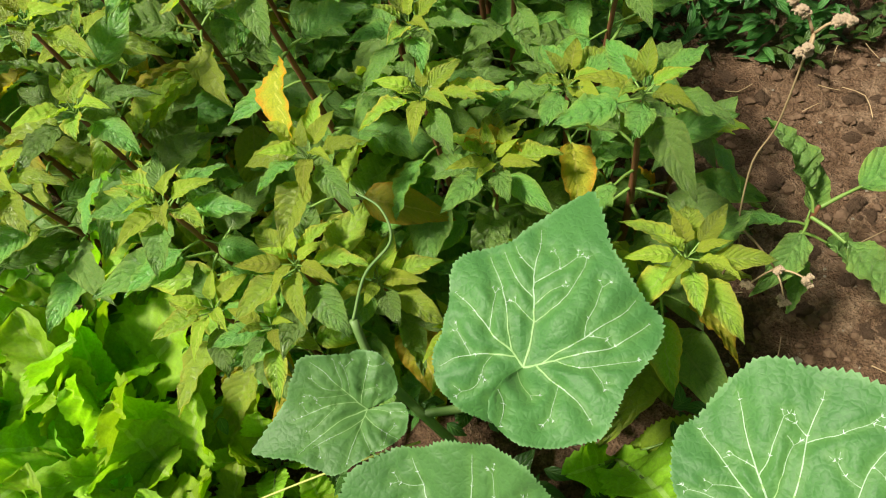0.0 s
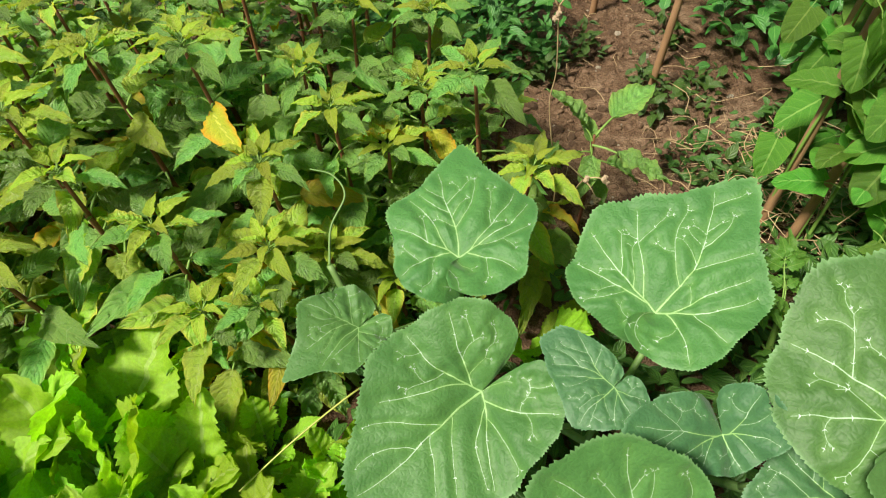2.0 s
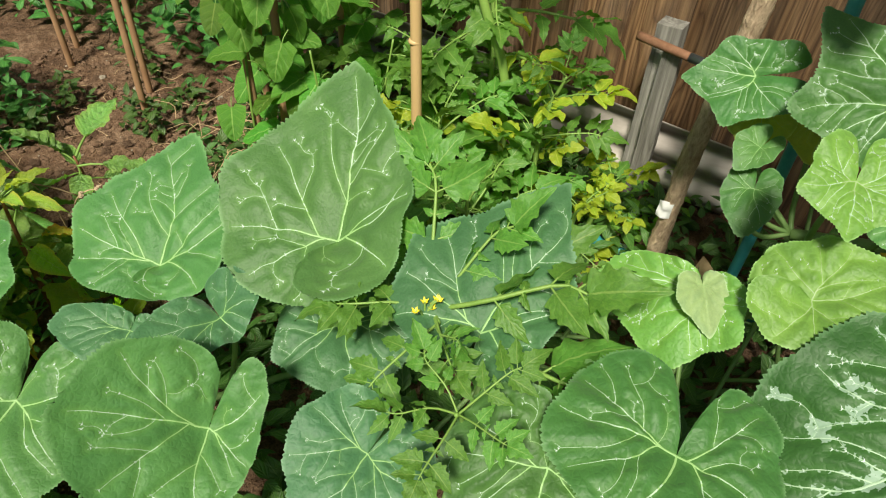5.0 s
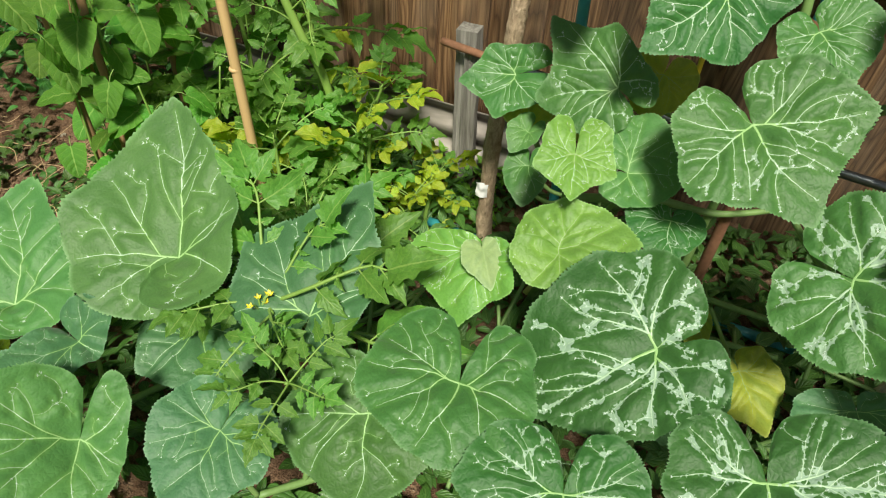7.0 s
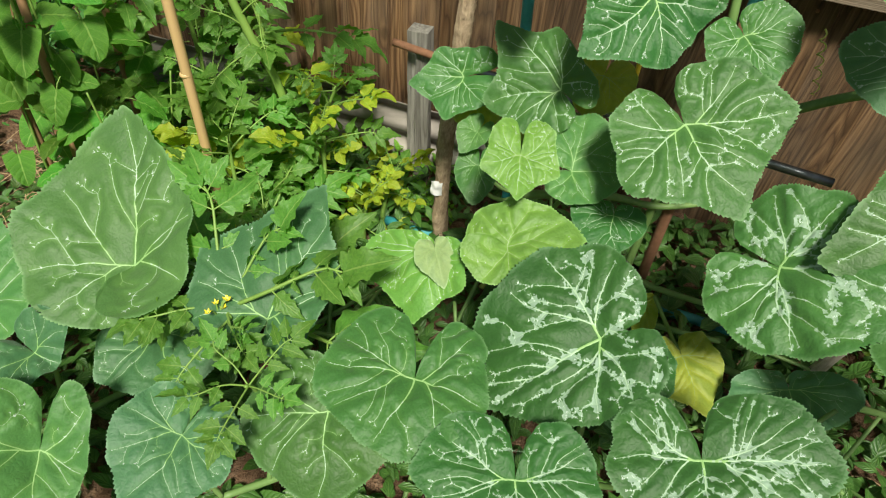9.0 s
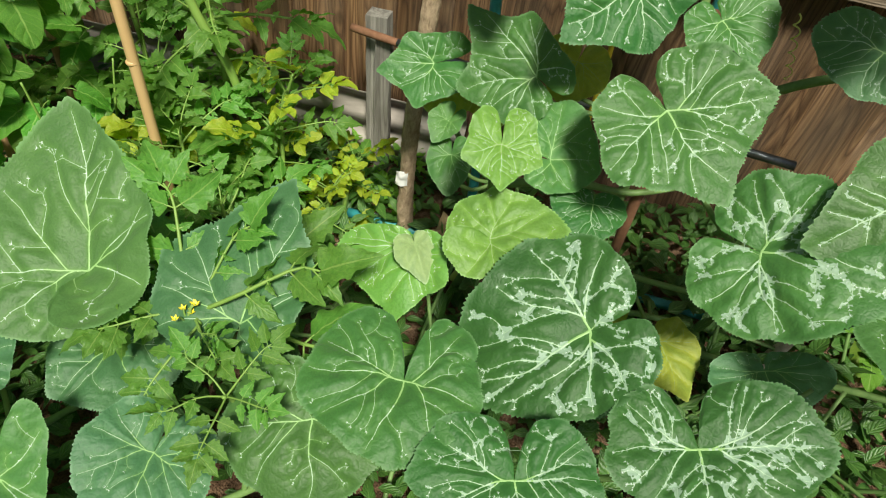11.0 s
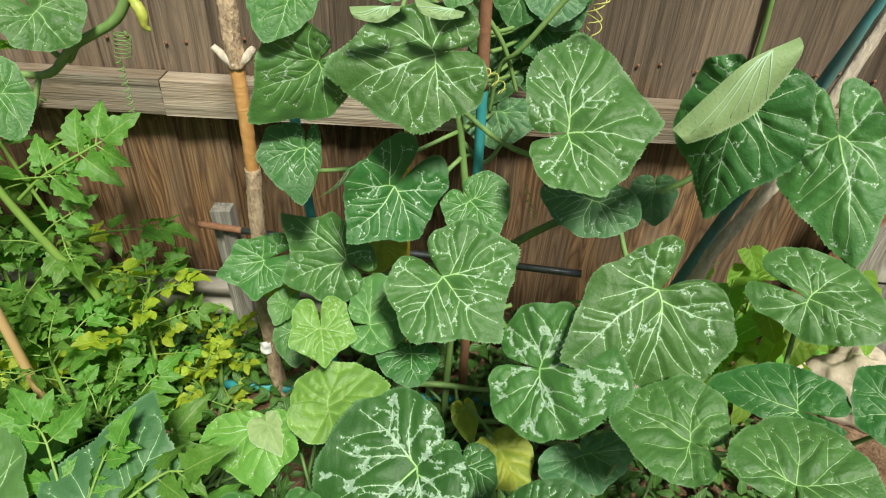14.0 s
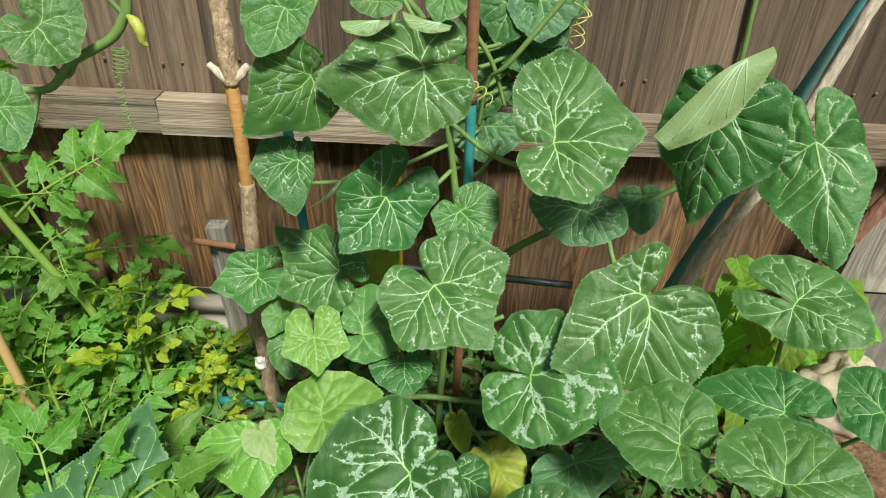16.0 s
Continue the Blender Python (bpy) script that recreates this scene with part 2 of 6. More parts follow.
BARK = plain_material("bark", (0.20, 0.12, 0.07), (0.76, 0.58, 0.40), 150, 0.9, 1.0, 0.008, (1, 1, 0.5))
BARE = plain_material("bared_wood", (0.42, 0.20, 0.06), (0.62, 0.36, 0.14), 40, 0.6, 0.4, 0.002, (1, 1, 0.12))
PALE_BARK = plain_material("pale_bark", (0.26, 0.20, 0.15), (0.78, 0.70, 0.60), 140, 0.85, 0.9, 0.003, (1, 1, 0.4))
STICK = plain_material("hazel_stick", (0.20, 0.10, 0.05), (0.42, 0.25, 0.13), 50, 0.75, 0.6, 0.002, (1, 1, 0.3))
TEAL = plain_material("teal_plastic", (0.015, 0.17, 0.20), (0.06, 0.33, 0.35), 40, 0.45, 0.2, 0.001)
STEEL = plain_material("dull_steel_tube", (0.08, 0.09, 0.10), (0.22, 0.24, 0.26), 50, 0.35, 0.2, 0.001, (1, 1, 0.1), 0.8)
WORN_TEAL = plain_material("worn_teal_paint", (0.11, 0.085, 0.05), (0.05, 0.34, 0.37), 38, 0.55, 0.4, 0.001, (1, 1, 0.35))
RUST = plain_material("rust", (0.14, 0.06, 0.03), (0.28, 0.14, 0.08), 90, 0.85, 0.6, 0.001)
GALV = plain_material("weathered_galvanised_iron", (0.14, 0.115, 0.10), (0.45, 0.41, 0.375), 18, 0.5, 0.25, 0.001, (1, 0.15, 1), 0.5)
STONE = plain_material("stone", (0.30, 0.25, 0.19), (0.56, 0.48, 0.38), 45, 0.85, 0.9, 0.004)
WHITE = plain_material("white_plastic_scrap", (0.62, 0.62, 0.62), (0.80, 0.80, 0.80), 30, 0.4, 0.2, 0.001)
YELLOW = plain_material("yellow_strap", (0.60, 0.44, 0.03), (0.74, 0.58, 0.06), 30, 0.45, 0.2, 0.001)
PETAL = plain_material("yellow_petal", (0.70, 0.55, 0.02), (0.85, 0.70, 0.05), 60, 0.5)
ORANGE = plain_material("yellow_fruit", (0.22, 0.32, 0.05), (0.50, 0.48, 0.09), 160, 0.5)


def wood_material(name, dark, mid, light, grey, amount, bleach=0.0):
    """Weathered softwood with long grain along the local z axis, knots and grey patches; bleach greys its open upper part."""
    m, n, l, p = material(name)
    co = n.new("ShaderNodeTexCoord")
    info = n.new("ShaderNodeObjectInfo")
    off = node(n, "ShaderNodeVectorMath", op="ADD")
    comb = n.new("ShaderNodeCombineXYZ")
    for i in range(3):
        l.new(calc(n, l, "MULTIPLY", info.outputs["Random"], 37.0 + 11 * i), comb.inputs[i])
    l.new(co.outputs["Object"], off.inputs[0])
    l.new(comb.outputs[0], off.inputs[1])

    def streak(scale, stretch, detail, rough=0.5):
        mp = node(n, "ShaderNodeMapping", Scale=(1, 1, stretch))
        l.new(off.outputs[0], mp.inputs["Vector"])
        t = node(n, "ShaderNodeTexNoise", Scale=scale, Detail=detail, Roughness=rough)
        l.new(mp.outputs["Vector"], t.inputs["Vector"])
        return t.outputs["Fac"]

    cathedral, fibre, lines, blot = streak(16.0, 0.10, 2.0), streak(520.0, 0.012, 3.0), streak(75.0, 0.016, 4.0, 0.7), streak(9.0, 0.30, 5.0, 0.6)
    rings = calc(n, l, "FRACT", calc(n, l, "MULTIPLY", cathedral, 17.0))
    knots = n.new("ShaderNodeTexVoronoi")
    knots.inputs["Scale"].default_value = 6.0
    mp3 = node(n, "ShaderNodeMapping", Scale=(1, 1, 0.6))
    l.new(off.outputs[0], mp3.inputs["Vector"])
    l.new(mp3.outputs["Vector"], knots.inputs["Vector"])
    half = tuple(0.45 * d + 0.55 * e for d, e in zip(mid, dark))
    c = ramp(n, [(0.0, mid), (0.45, light), (0.80, mid), (0.93, half), (1.0, mid)])
    l.new(rings, c.inputs["Fac"])
    deep = ramp(n, [(0.38, (1, 1, 1)), (0.56, (0, 0, 0))])
    l.new(lines, deep.inputs["Fac"])
    col = mixer(n, l, calc(n, l, "MULTIPLY", deep.outputs["Color"], 0.62), c.outputs["Color"], dark)
    col = mixer(n, l, calc(n, l, "MULTIPLY", fibre, 0.55), col, half)
    g = ramp(n, [(0.40, (0, 0, 0)), (0.66, (1, 1, 1))])
    l.new(blot, g.inputs["Fac"])
    grey_by = calc(n, l, "MULTIPLY", g.outputs["Color"], amount)
    if bleach:
        sep = n.new("ShaderNodeSeparateXYZ")
        l.new(co.outputs["Object"], sep.inputs[0])
        uneven = calc(n, l, "SUBTRACT", calc(n, l, "MULTIPLY", blot, 0.25), 0.62)
        open_ = calc(n, l, "MULTIPLY", calc(n, l, "ADD", sep.outputs["Z"], uneven), 7.0, True)
        grey_by = calc(n, l, "MAXIMUM", grey_by, calc(n, l, "MULTIPLY", open_, bleach))
    greyed = mixer(n, l, calc(n, l, "MULTIPLY", deep.outputs["Color"], 0.55), grey, tuple(0.3 * e for e in grey))
    col = mixer(n, l, grey_by, col, greyed)
    kn = ramp(n, [(0.0, (1, 1, 1)), (0.05, (0.7, 0.7, 0.7)), (0.085, (0, 0, 0))])
    l.new(knots.outputs["Distance"], kn.inputs["Fac"])
    col = mixer(n, l, calc(n, l, "MULTIPLY", kn.outputs["Color"], 0.8), col, tuple(0.5 * d for d in dark))
    shift = node(n, "ShaderNodeHueSaturation")
    val = calc(n, l, "MULTIPLY_ADD", info.outputs["Random"], 0.75)
    n[-1].inputs[2].default_value = 0.62
    l.new(val, shift.inputs["Value"])
    l.new(col, shift.inputs["Color"])
    l.new(shift.outputs["Color"], p.inputs["Base Color"])
    p.inputs["Roughness"].default_value = 0.8
    p.inputs["Specular IOR Level"].default_value = 0.25
    height = calc(n, l, "ADD", calc(n, l, "MULTIPLY", rings, 0.35), calc(n, l, "ADD", fibre, lines))
    add_bump(n, l, p, height, 0.9, 0.0028)
    return m


BOARD = wood_material("fence_board_wood", (0.020, 0.011, 0.006), (0.165, 0.088, 0.042), (0.30, 0.178, 0.090), (0.165, 0.138, 0.112), 0.40, 0.7)
RAIL = wood_material("fence_rail_wood", (0.10, 0.070, 0.045), (0.27, 0.205, 0.145), (0.36, 0.29, 0.22), (0.36, 0.32, 0.27), 0.8)
GREYWOOD = wood_material("grey_weathered_wood", (0.09, 0.08, 0.07), (0.26, 0.24, 0.21), (0.40, 0.375, 0.34), (0.46, 0.44, 0.40), 0.8)
REDWOOD = wood_material("red_stained_wood", (0.08, 0.03, 0.02), (0.22, 0.08, 0.045), (0.32, 0.14, 0.08), (0.26, 0.2, 0.17), 0.4)


def soil_material():
    m, n, l, p = material("soil")
    co = n.new("ShaderNodeTexCoord")
    big = node(n, "ShaderNodeTexNoise", Scale=5.0, Detail=5.0)
    mid = node(n, "ShaderNodeTexNoise", Scale=45.0, Detail=8.0, Roughness=0.7)
    fine = node(n, "ShaderNodeTexNoise", Scale=320.0, Detail=5.0)
    grit = n.new("ShaderNodeTexVoronoi")
    grit.inputs["Scale"].default_value = 120.0
    for t in (big, mid, fine, grit):
        l.new(co.outputs["Object"], t.inputs["Vector"])
    c = ramp(n, [(0.34, (0.060, 0.034, 0.021)), (0.5, (0.195, 0.118, 0.074)), (0.68, (0.42, 0.29, 0.20))])
    l.new(calc(n, l, "ADD", calc(n, l, "MULTIPLY", mid.outputs["Fac"], 0.6), calc(n, l, "MULTIPLY", big.outputs["Fac"], 0.4)), c.inputs["Fac"])
    f = ramp(n, [(0.3, (0.6, 0.6, 0.6)), (0.7, (1.35, 1.3, 1.25))])
    l.new(fine.outputs["Fac"], f.inputs["Fac"])
    col = mixer(n, l, 1.0, c.outputs["Color"], f.outputs["Color"], "MULTIPLY")
    pale = calc(n, l, "LESS_THAN", grit.outputs["Distance"], 0.12)
    pick = calc(n, l, "GREATER_THAN", mid.outputs["Fac"], 0.56)
    col = mixer(n, l, calc(n, l, "MULTIPLY", pale, pick), col, (0.42, 0.33, 0.25))
    l.new(col, p.inputs["Base Color"])
    p.inputs["Roughness"].default_value = 0.95
    p.inputs["Specular IOR Level"].default_value = 0.15
    add_bump(n, l, p, calc(n, l, "ADD", mid.outputs["Fac"], calc(n, l, "MULTIPLY", fine.outputs["Fac"], 0.4)), 1.0, 0.02)
    return m


SOIL = soil_material()
CLOD = plain_material("soil_clod", (0.065, 0.037, 0.023), (0.23, 0.145, 0.095), 70, 0.95, 1.0, 0.004, spec=0.15)


# ---- mesh helpers ----
def mesh_of(name, verts, faces, mats, uvs=None, slots=None, smooth=True):
    me = bpy.data.meshes.new(name)
    me.from_pydata([tuple(map(float, v)) for v in verts], [], [tuple(map(int, f)) for f in faces])
    for m in mats if isinstance(mats, (list, tuple)) else [mats]:
        me.materials.append(m)
    me.polygons.foreach_set("use_smooth", [smooth] * len(me.polygons))
    if slots is not None:
        me.polygons.foreach_set("material_index", slots)
    if uvs is not None:
        layer = me.uv_layers.new(name="UVMap")
        loops = np.empty(len(me.loops), dtype=np.int32)
        me.loops.foreach_get("vertex_index", loops)
        layer.data.foreach_set("uv", np.asarray(uvs, dtype=np.float32)[loops].ravel())
    me.update()
    return me


def part(name, me, parent, label="", m=None):
    ob = new(name, me)
    ob.parent = parent
    if m is not None:
        ob.matrix_basis = m
    if label:
        ob["label"] = label
    return ob


def thing(name, label, category, at=(0, 0, 0), group="", kind=""):
    ob = new(name)
    ob.empty_display_size = 0.02
    ob.location = at
    return tagged(ob, label, category, group, kind)


def smooth_line(points, count):
    """Points of a smooth line through the given ones."""
    p = np.array(points, float)
    if len(p) == 2:
        return p[0] + np.linspace(0, 1, count)[:, None] * (p[1] - p[0])
    q = np.vstack([2 * p[0] - p[1], p, 2 * p[-1] - p[-2]])
    out = []
    for t in np.linspace(0, len(p) - 1 - 1e-9, count):
        i, f = int(t), t - int(t)
        a, b, c, d = q[i : i + 4]
        out.append(0.5 * (2 * b + (c - a) * f + (2 * a - 5 * b + 4 * c - d) * f * f + (3 * b - a - 3 * c + d) * f**3))
    return np.array(out)


def tube(points, radii, sides=8, rough=0.0, seed=0, cap=True):
    """Vertices and faces of a round, tapered tube along a line."""
    p = np.array(points, float)
    r = np.interp(np.linspace(0, 1, len(p)), np.linspace(0, 1, len(np.atleast_1d(radii))), np.atleast_1d(radii))
    rng = np.random.RandomState(seed)
    tan = np.gradient(p, axis=0)
    tan /= np.linalg.norm(tan, axis=1)[:, None] + 1e-12
    ref = np.array([1.0, 0, 0]) if abs(tan[0][0]) < 0.8 else np.array([0, 1.0, 0])
    side = np.cross(tan[0], ref)
    side /= np.linalg.norm(side)
    verts, faces = [], []
    for i in range(len(p)):
        side = side - tan[i] * (side @ tan[i])
        side /= np.linalg.norm(side) + 1e-12
        other = np.cross(tan[i], side)
        a = np.arange(sides) * 2 * np.pi / sides
        if rough and sides > 14:
            wob = np.array([noise.noise(Vector((math.cos(q) * 1.3 + seed, math.sin(q) * 1.3, i * 0.10))) + 0.8 * noise.noise(Vector((math.cos(q) * 3, math.sin(q) * 3 + seed, i * 0.45))) for q in a])
            rr = r[i] * (1 + rough * wob)
        else:
            rr = r[i] * (1 + rough * rng.uniform(-1, 1, sides))
        verts.extend(p[i] + np.outer(rr * np.cos(a), side) + np.outer(rr * np.sin(a), other))
    for i in range(len(p) - 1):
        for k in range(sides):
            a, b = i * sides + k, i * sides + (k + 1) % sides
            faces.append((a, b, b + sides, a + sides))
    if cap:
        faces.append(tuple(range(sides))[::-1])
        faces.append(tuple(range((len(p) - 1) * sides, len(p) * sides)))
    return verts, faces


def joined(pieces):
    verts, faces = [], []
    for v, f in pieces:
        o = len(verts)
        verts.extend(v)
        faces.extend(tuple(i + o for i in g) for g in f)
    return verts, faces


def frame_at(origin, along, normal):
    """A pose with y along a way and z on the side of a normal."""
    y = Vector(along).normalized()
    z = Vector(normal)
    z = (z - y * z.dot(y)).normalized()
    x = y.cross(z)
    return Matrix(((x.x, y.x, z.x, origin[0]), (x.y, y.y, z.y, origin[1]), (x.z, y.z, z.z, origin[2]), (0, 0, 0, 1)))


def rough_block(sx, sy, sz, seed, cuts=4, amount=0.004, edge=0.003, material_=None, name="block"):
    """A bevelled box whose faces are a little uneven; its base lies at z = 0."""
    bm = bmesh.new()
    bmesh.ops.create_cube(bm, size=1)
    bmesh.ops.scale(bm, vec=(sx, sy, sz), verts=bm.verts)
    bmesh.ops.translate(bm, vec=(0, 0, sz / 2), verts=bm.verts)
    if cuts:
        bmesh.ops.subdivide_edges(bm, edges=bm.edges[:], cuts=cuts, use_grid_fill=True)
    else:
        bmesh.ops.bevel(bm, geom=bm.edges[:], offset=edge, segments=2, affect="EDGES")
    for v in bm.verts:
        d = noise.noise_vector(v.co * 14 + Vector((seed, 0, 0))) * amount
        v.co += d
    me = bpy.data.meshes.new(name)
    bm.to_mesh(me)
    bm.free()
    me.materials.append(material_)
    return me


# ---- ground ----
def ground_height(x, y):
    h = 0.012 * noise.noise(Vector((x * 3, y * 3, 0))) + 0.008 * noise.noise(Vector((x * 11, y * 11, 3)))
    h += 0.006 * noise.noise(Vector((x * 32, y * 32, 7))) + 0.006 * noise.noise(Vector((x * 60, y * 60, 1)))
    return GROUND + h


def build_ground():
    near = np.arange(-1.2, 2.0, 0.011)
    far = [2.2 * 1.6**k for k in range(1, 16)]
    xs = np.array([-f + 0.4 for f in far[::-1]] + list(near) + far)
    ys = np.array([-f - 0.2 for f in far[::-1]] + list(near - 0.2) + far)
    verts = [(x, y, ground_height(x, y)) for y in ys for x in xs]
    w = len(xs)
    faces = [(j * w + i, j * w + i + 1, (j + 1) * w + i + 1, (j + 1) * w + i) for j in range(len(ys) - 1) for i in range(w - 1)]
    ob = new("ground", mesh_of("ground", verts, faces, SOIL))
    return tagged(ob, "bare dark brown crumbly garden soil", "soil", kind="structure")


build_ground()


def on_ground(x, y, up=0.0):
    return (x, y, ground_height(x, y) + up)


# ---- fence ----
FENCE_AT, FENCE_WAY, FENCE_OUT = Vector((1.27, -0.27, 0)), Vector((0.156, 0.988, 0)).normalized(), Vector((-0.988, 0.156, 0)).normalized()


def by_fence(s, h, out=0.0):
    return FENCE_AT + FENCE_WAY * s + FENCE_OUT * out + Vector((0, 0, h))


def fence_turn():
    return Matrix((( FENCE_WAY.x, -FENCE_OUT.x, 0, 0), (FENCE_WAY.y, -FENCE_OUT.y, 0, 0), (0, 0, 1, 0), (0, 0, 0, 1)))


def board_mesh(width, height, seed, mat):
    """A feather-edged board: thick on one side, thin on the other, with slightly uneven sides."""
    verts, faces = [], []
    rows = 14
    for j in range(rows + 1):
        z = height * j / rows
        a = 0.0015 * noise.noise(Vector((seed * 3.1, z * 4, 0)))
        b = 0.0015 * noise.noise(Vector((seed * 5.7, z * 4, 9)))
        c = 0.002 * noise.noise(Vector((seed * 1.7, z * 2, 4)))
        x0, x1 = -width / 2 + a, width / 2 + b
        verts += [(x0, 0, z), (x0 + 0.001, -0.013 + c, z), (x0 + 0.004, -0.016 + c, z), (x1 - 0.003, -0.007 + c, z), (x1, -0.005 + c, z), (x1, 0, z)]
    for j in range(rows):
        for k in range(6):
            p, q = j * 6 + k, j * 6 + (k + 1) % 6
            faces.append((p, q, q + 6, p + 6))
    faces += [tuple(range(6))[::-1], tuple(range(rows * 6, rows * 6 + 6))]
    return mesh_of("board", verts, faces, mat, smooth=False)


def build_fence():
    f = thing("fence", "weathered brown feather-edge board garden fence", "fence", by_fence(0, GROUND))
    step = 0.117
    meshes = [board_mesh(0.131, 1.62, k, BOARD) for k in range(9)]
    nail = mesh_of("nail", *tube([(0, 0, 0), (0, -0.0015, 0), (0, -0.002, 0)], [0.0036, 0.0034, 0.001], 8), RUST)
    turn = fence_turn()
    for k in range(-19, 15):
        s = -1.01 + 0.0585 + step * (k + 8)
        loc = by_fence(s, GROUND, 0.0) - by_fence(0, GROUND)
        lean = pose(0, 0, 0, 0, random.uniform(-0.25, 0.25), random.uniform(1.0, 2.6))
        part("board", meshes[k % 9], f, m=Matrix.Translation(loc) @ turn @ lean)
        if -1.7 < s < 0.5:
            for dx, h in ((-0.03, 0.395), (0.022, 0.402), (-0.012, 0.57), (0.03, 0.565)):
                part("nail", nail, f, m=Matrix.Translation(by_fence(s + dx, h + 0.006 * (k % 3), 0.013 + (0.0022 if dx < 0 else 0)) - by_fence(0, GROUND)) @ turn)
    # one rail in butted lengths
    for s0, s1, z in ((-2.3, -0.62, 0.433), (-0.618, 0.02, 0.434), (0.022, 1.75, 0.436)):
        me = rough_block(0.05, 0.074, s1 - s0, s0, 5, 0.0016, material_=RAIL, name="rail")
        loc = by_fence((s0), z + 0.037, 0.043) - by_fence(0, GROUND)
        lay = Matrix.Translation(loc) @ turn @ pose(0, 0, 0, 0, 90, 0) @ pose(0, 0, 0, 0, 0, 90)
        part("rail", me, f, "pale weathered timber rail", lay)
    return f


build_fence()


def bar(name, points, radius, mat, label, category, sides=10, rough=0.0, seed=1, count=14, group=""):
    """A round bar, cane or branch as one thing, with its mesh set on its base."""
    line = smooth_line(points, count)
    v, fc = tube(line - line[0], radius, sides, rough, seed)
    ob = new(name, mesh_of(name, v, fc, mat))
    ob.location = line[0]
    return tagged(ob, label, category, group)


def corrugated():
    verts, faces = [], []
    s0, s1, top = -0.27, 0.75, 0.060
    rows, cols = 56, 24
    for i in range(cols + 1):
        s = s0 + (s1 - s0) * i / cols
        for j in range(rows + 1):
            h = GROUND - 0.03 + (top - GROUND + 0.03) * j / rows
            wave = 0.011 * math.cos((top - h) / 0.066 * 2 * math.pi)
            p = by_fence(s, h - 0.0 * s, 0.09 + wave + 0.02 * (top - h)) - by_fence(0, 0)
            verts.append(p)
    n1 = len(verts)
    back = [Vector(v) - FENCE_OUT * 0.0012 for v in verts]
    verts += back
    r = rows + 1
    for i in range(cols):
        for j in range(rows):
            a = i * r + j
            faces += [(a, a + r, a + r + 1, a + 1), (n1 + a, n1 + a + 1, n1 + a + r + 1, n1 + a + r)]
        t = i * r + rows
        faces.append((t, t + r, n1 + t + r, n1 + t))
    ob = new("corrugated_sheet", mesh_of("corrugated_sheet", verts, faces, GALV))
    ob.location = by_fence(0, 0)
    tagged(ob, "weathered corrugated galvanised iron sheet set along the fence foot", "metal sheet")


corrugated()


def short_post():
    p = thing("short_post", "short grey weathered post split at its top", "post", by_fence(-0.092, GROUND, 0.115))
    turn = fence_turn()
    part("post_body", rough_block(0.042, 0.036, 0.35, 3, 6, 0.003, material_=GREYWOOD, name="post_body"), p, m=turn @ pose(0.006, 0.0, 0, 0, 1.5, 0))
    part("post_front", rough_block(0.030, 0.018, 0.315, 8, 6, 0.003, material_=GREYWOOD, name="post_front"), p, m=turn @ pose(-0.012, -0.028, 0, 0, 1.0, 0))


short_post()
bar("steel_rail", [by_fence(-0.035, 0.226, 0.15), by_fence(-0.13, 0.226, 0.165)], [0.0075], RUST, "rusty end of a thin steel tube", "tube", 12)
bar("steel_tube", [by_fence(-0.131, 0.226, 0.165), by_fence(-0.45, 0.228, 0.21), by_fence(-0.83, 0.243, 0.27)], [0.0075], STEEL, "dull grey steel tube tied between stakes", "tube", 12)
bar("ground_tube", [by_fence(-0.10, -0.07, 0.33), by_fence(-0.45, -0.075, 0.33), by_fence(-0.85, -0.07, 0.34)], [0.010], TEAL, "teal plastic-coated tube lying on the soil", "tube", 12)

# upright branch with a bared middle
stake = thing("branch_stake", "upright rough branch stake with a stripped orange stretch", "stake", tuple(by_fence(-0.214, GROUND - 0.03, 0.33)))
base = Vector(stake.location)


def stake_piece(name, h0, h1, r0, r1, mat, rough, seed, label=""):
    hs = np.linspace(h0, h1, 130)
    line = [by_fence(-0.214 - 0.022 * (h + 0.1) / 0.9 + 0.005 * math.sin(h * 9), h, 0.33 + 0.003 * math.sin(h * 13)) - base for h in hs]
    v, fc = tube(line, [r0, r1], 18, rough, seed)
    part(name, mesh_of(name, v, fc, mat), stake, label)


stake_piece("lower_bark", GROUND - 0.03, 0.475, 0.0150, 0.0128, BARK, 0.20, 1, "rough flaking bark")
stake_piece("stripped_wood", 0.474, 0.655, 0.0108, 0.0112, BARE, 0.08, 2, "smooth bared orange wood")
stake_piece("upper_bark", 0.650, 1.05, 0.0140, 0.013, BARK, 0.20, 3, "rough flaking bark")
for sgn, seed in ((1, 4), (-1, 5)):
    a = by_fence(-0.234, 0.655, 0.335) - base
    line = smooth_line([a, a + FENCE_WAY * 0.018 * sgn + Vector((0, 0, 0.012)), a + FENCE_WAY * 0.030 * sgn + Vector((0, 0, 0.026))], 6)
    part("snag", mesh_of("snag", *tube(line, [0.010, 0.005], 8, 0.2, seed), PALE_BARK), stake)

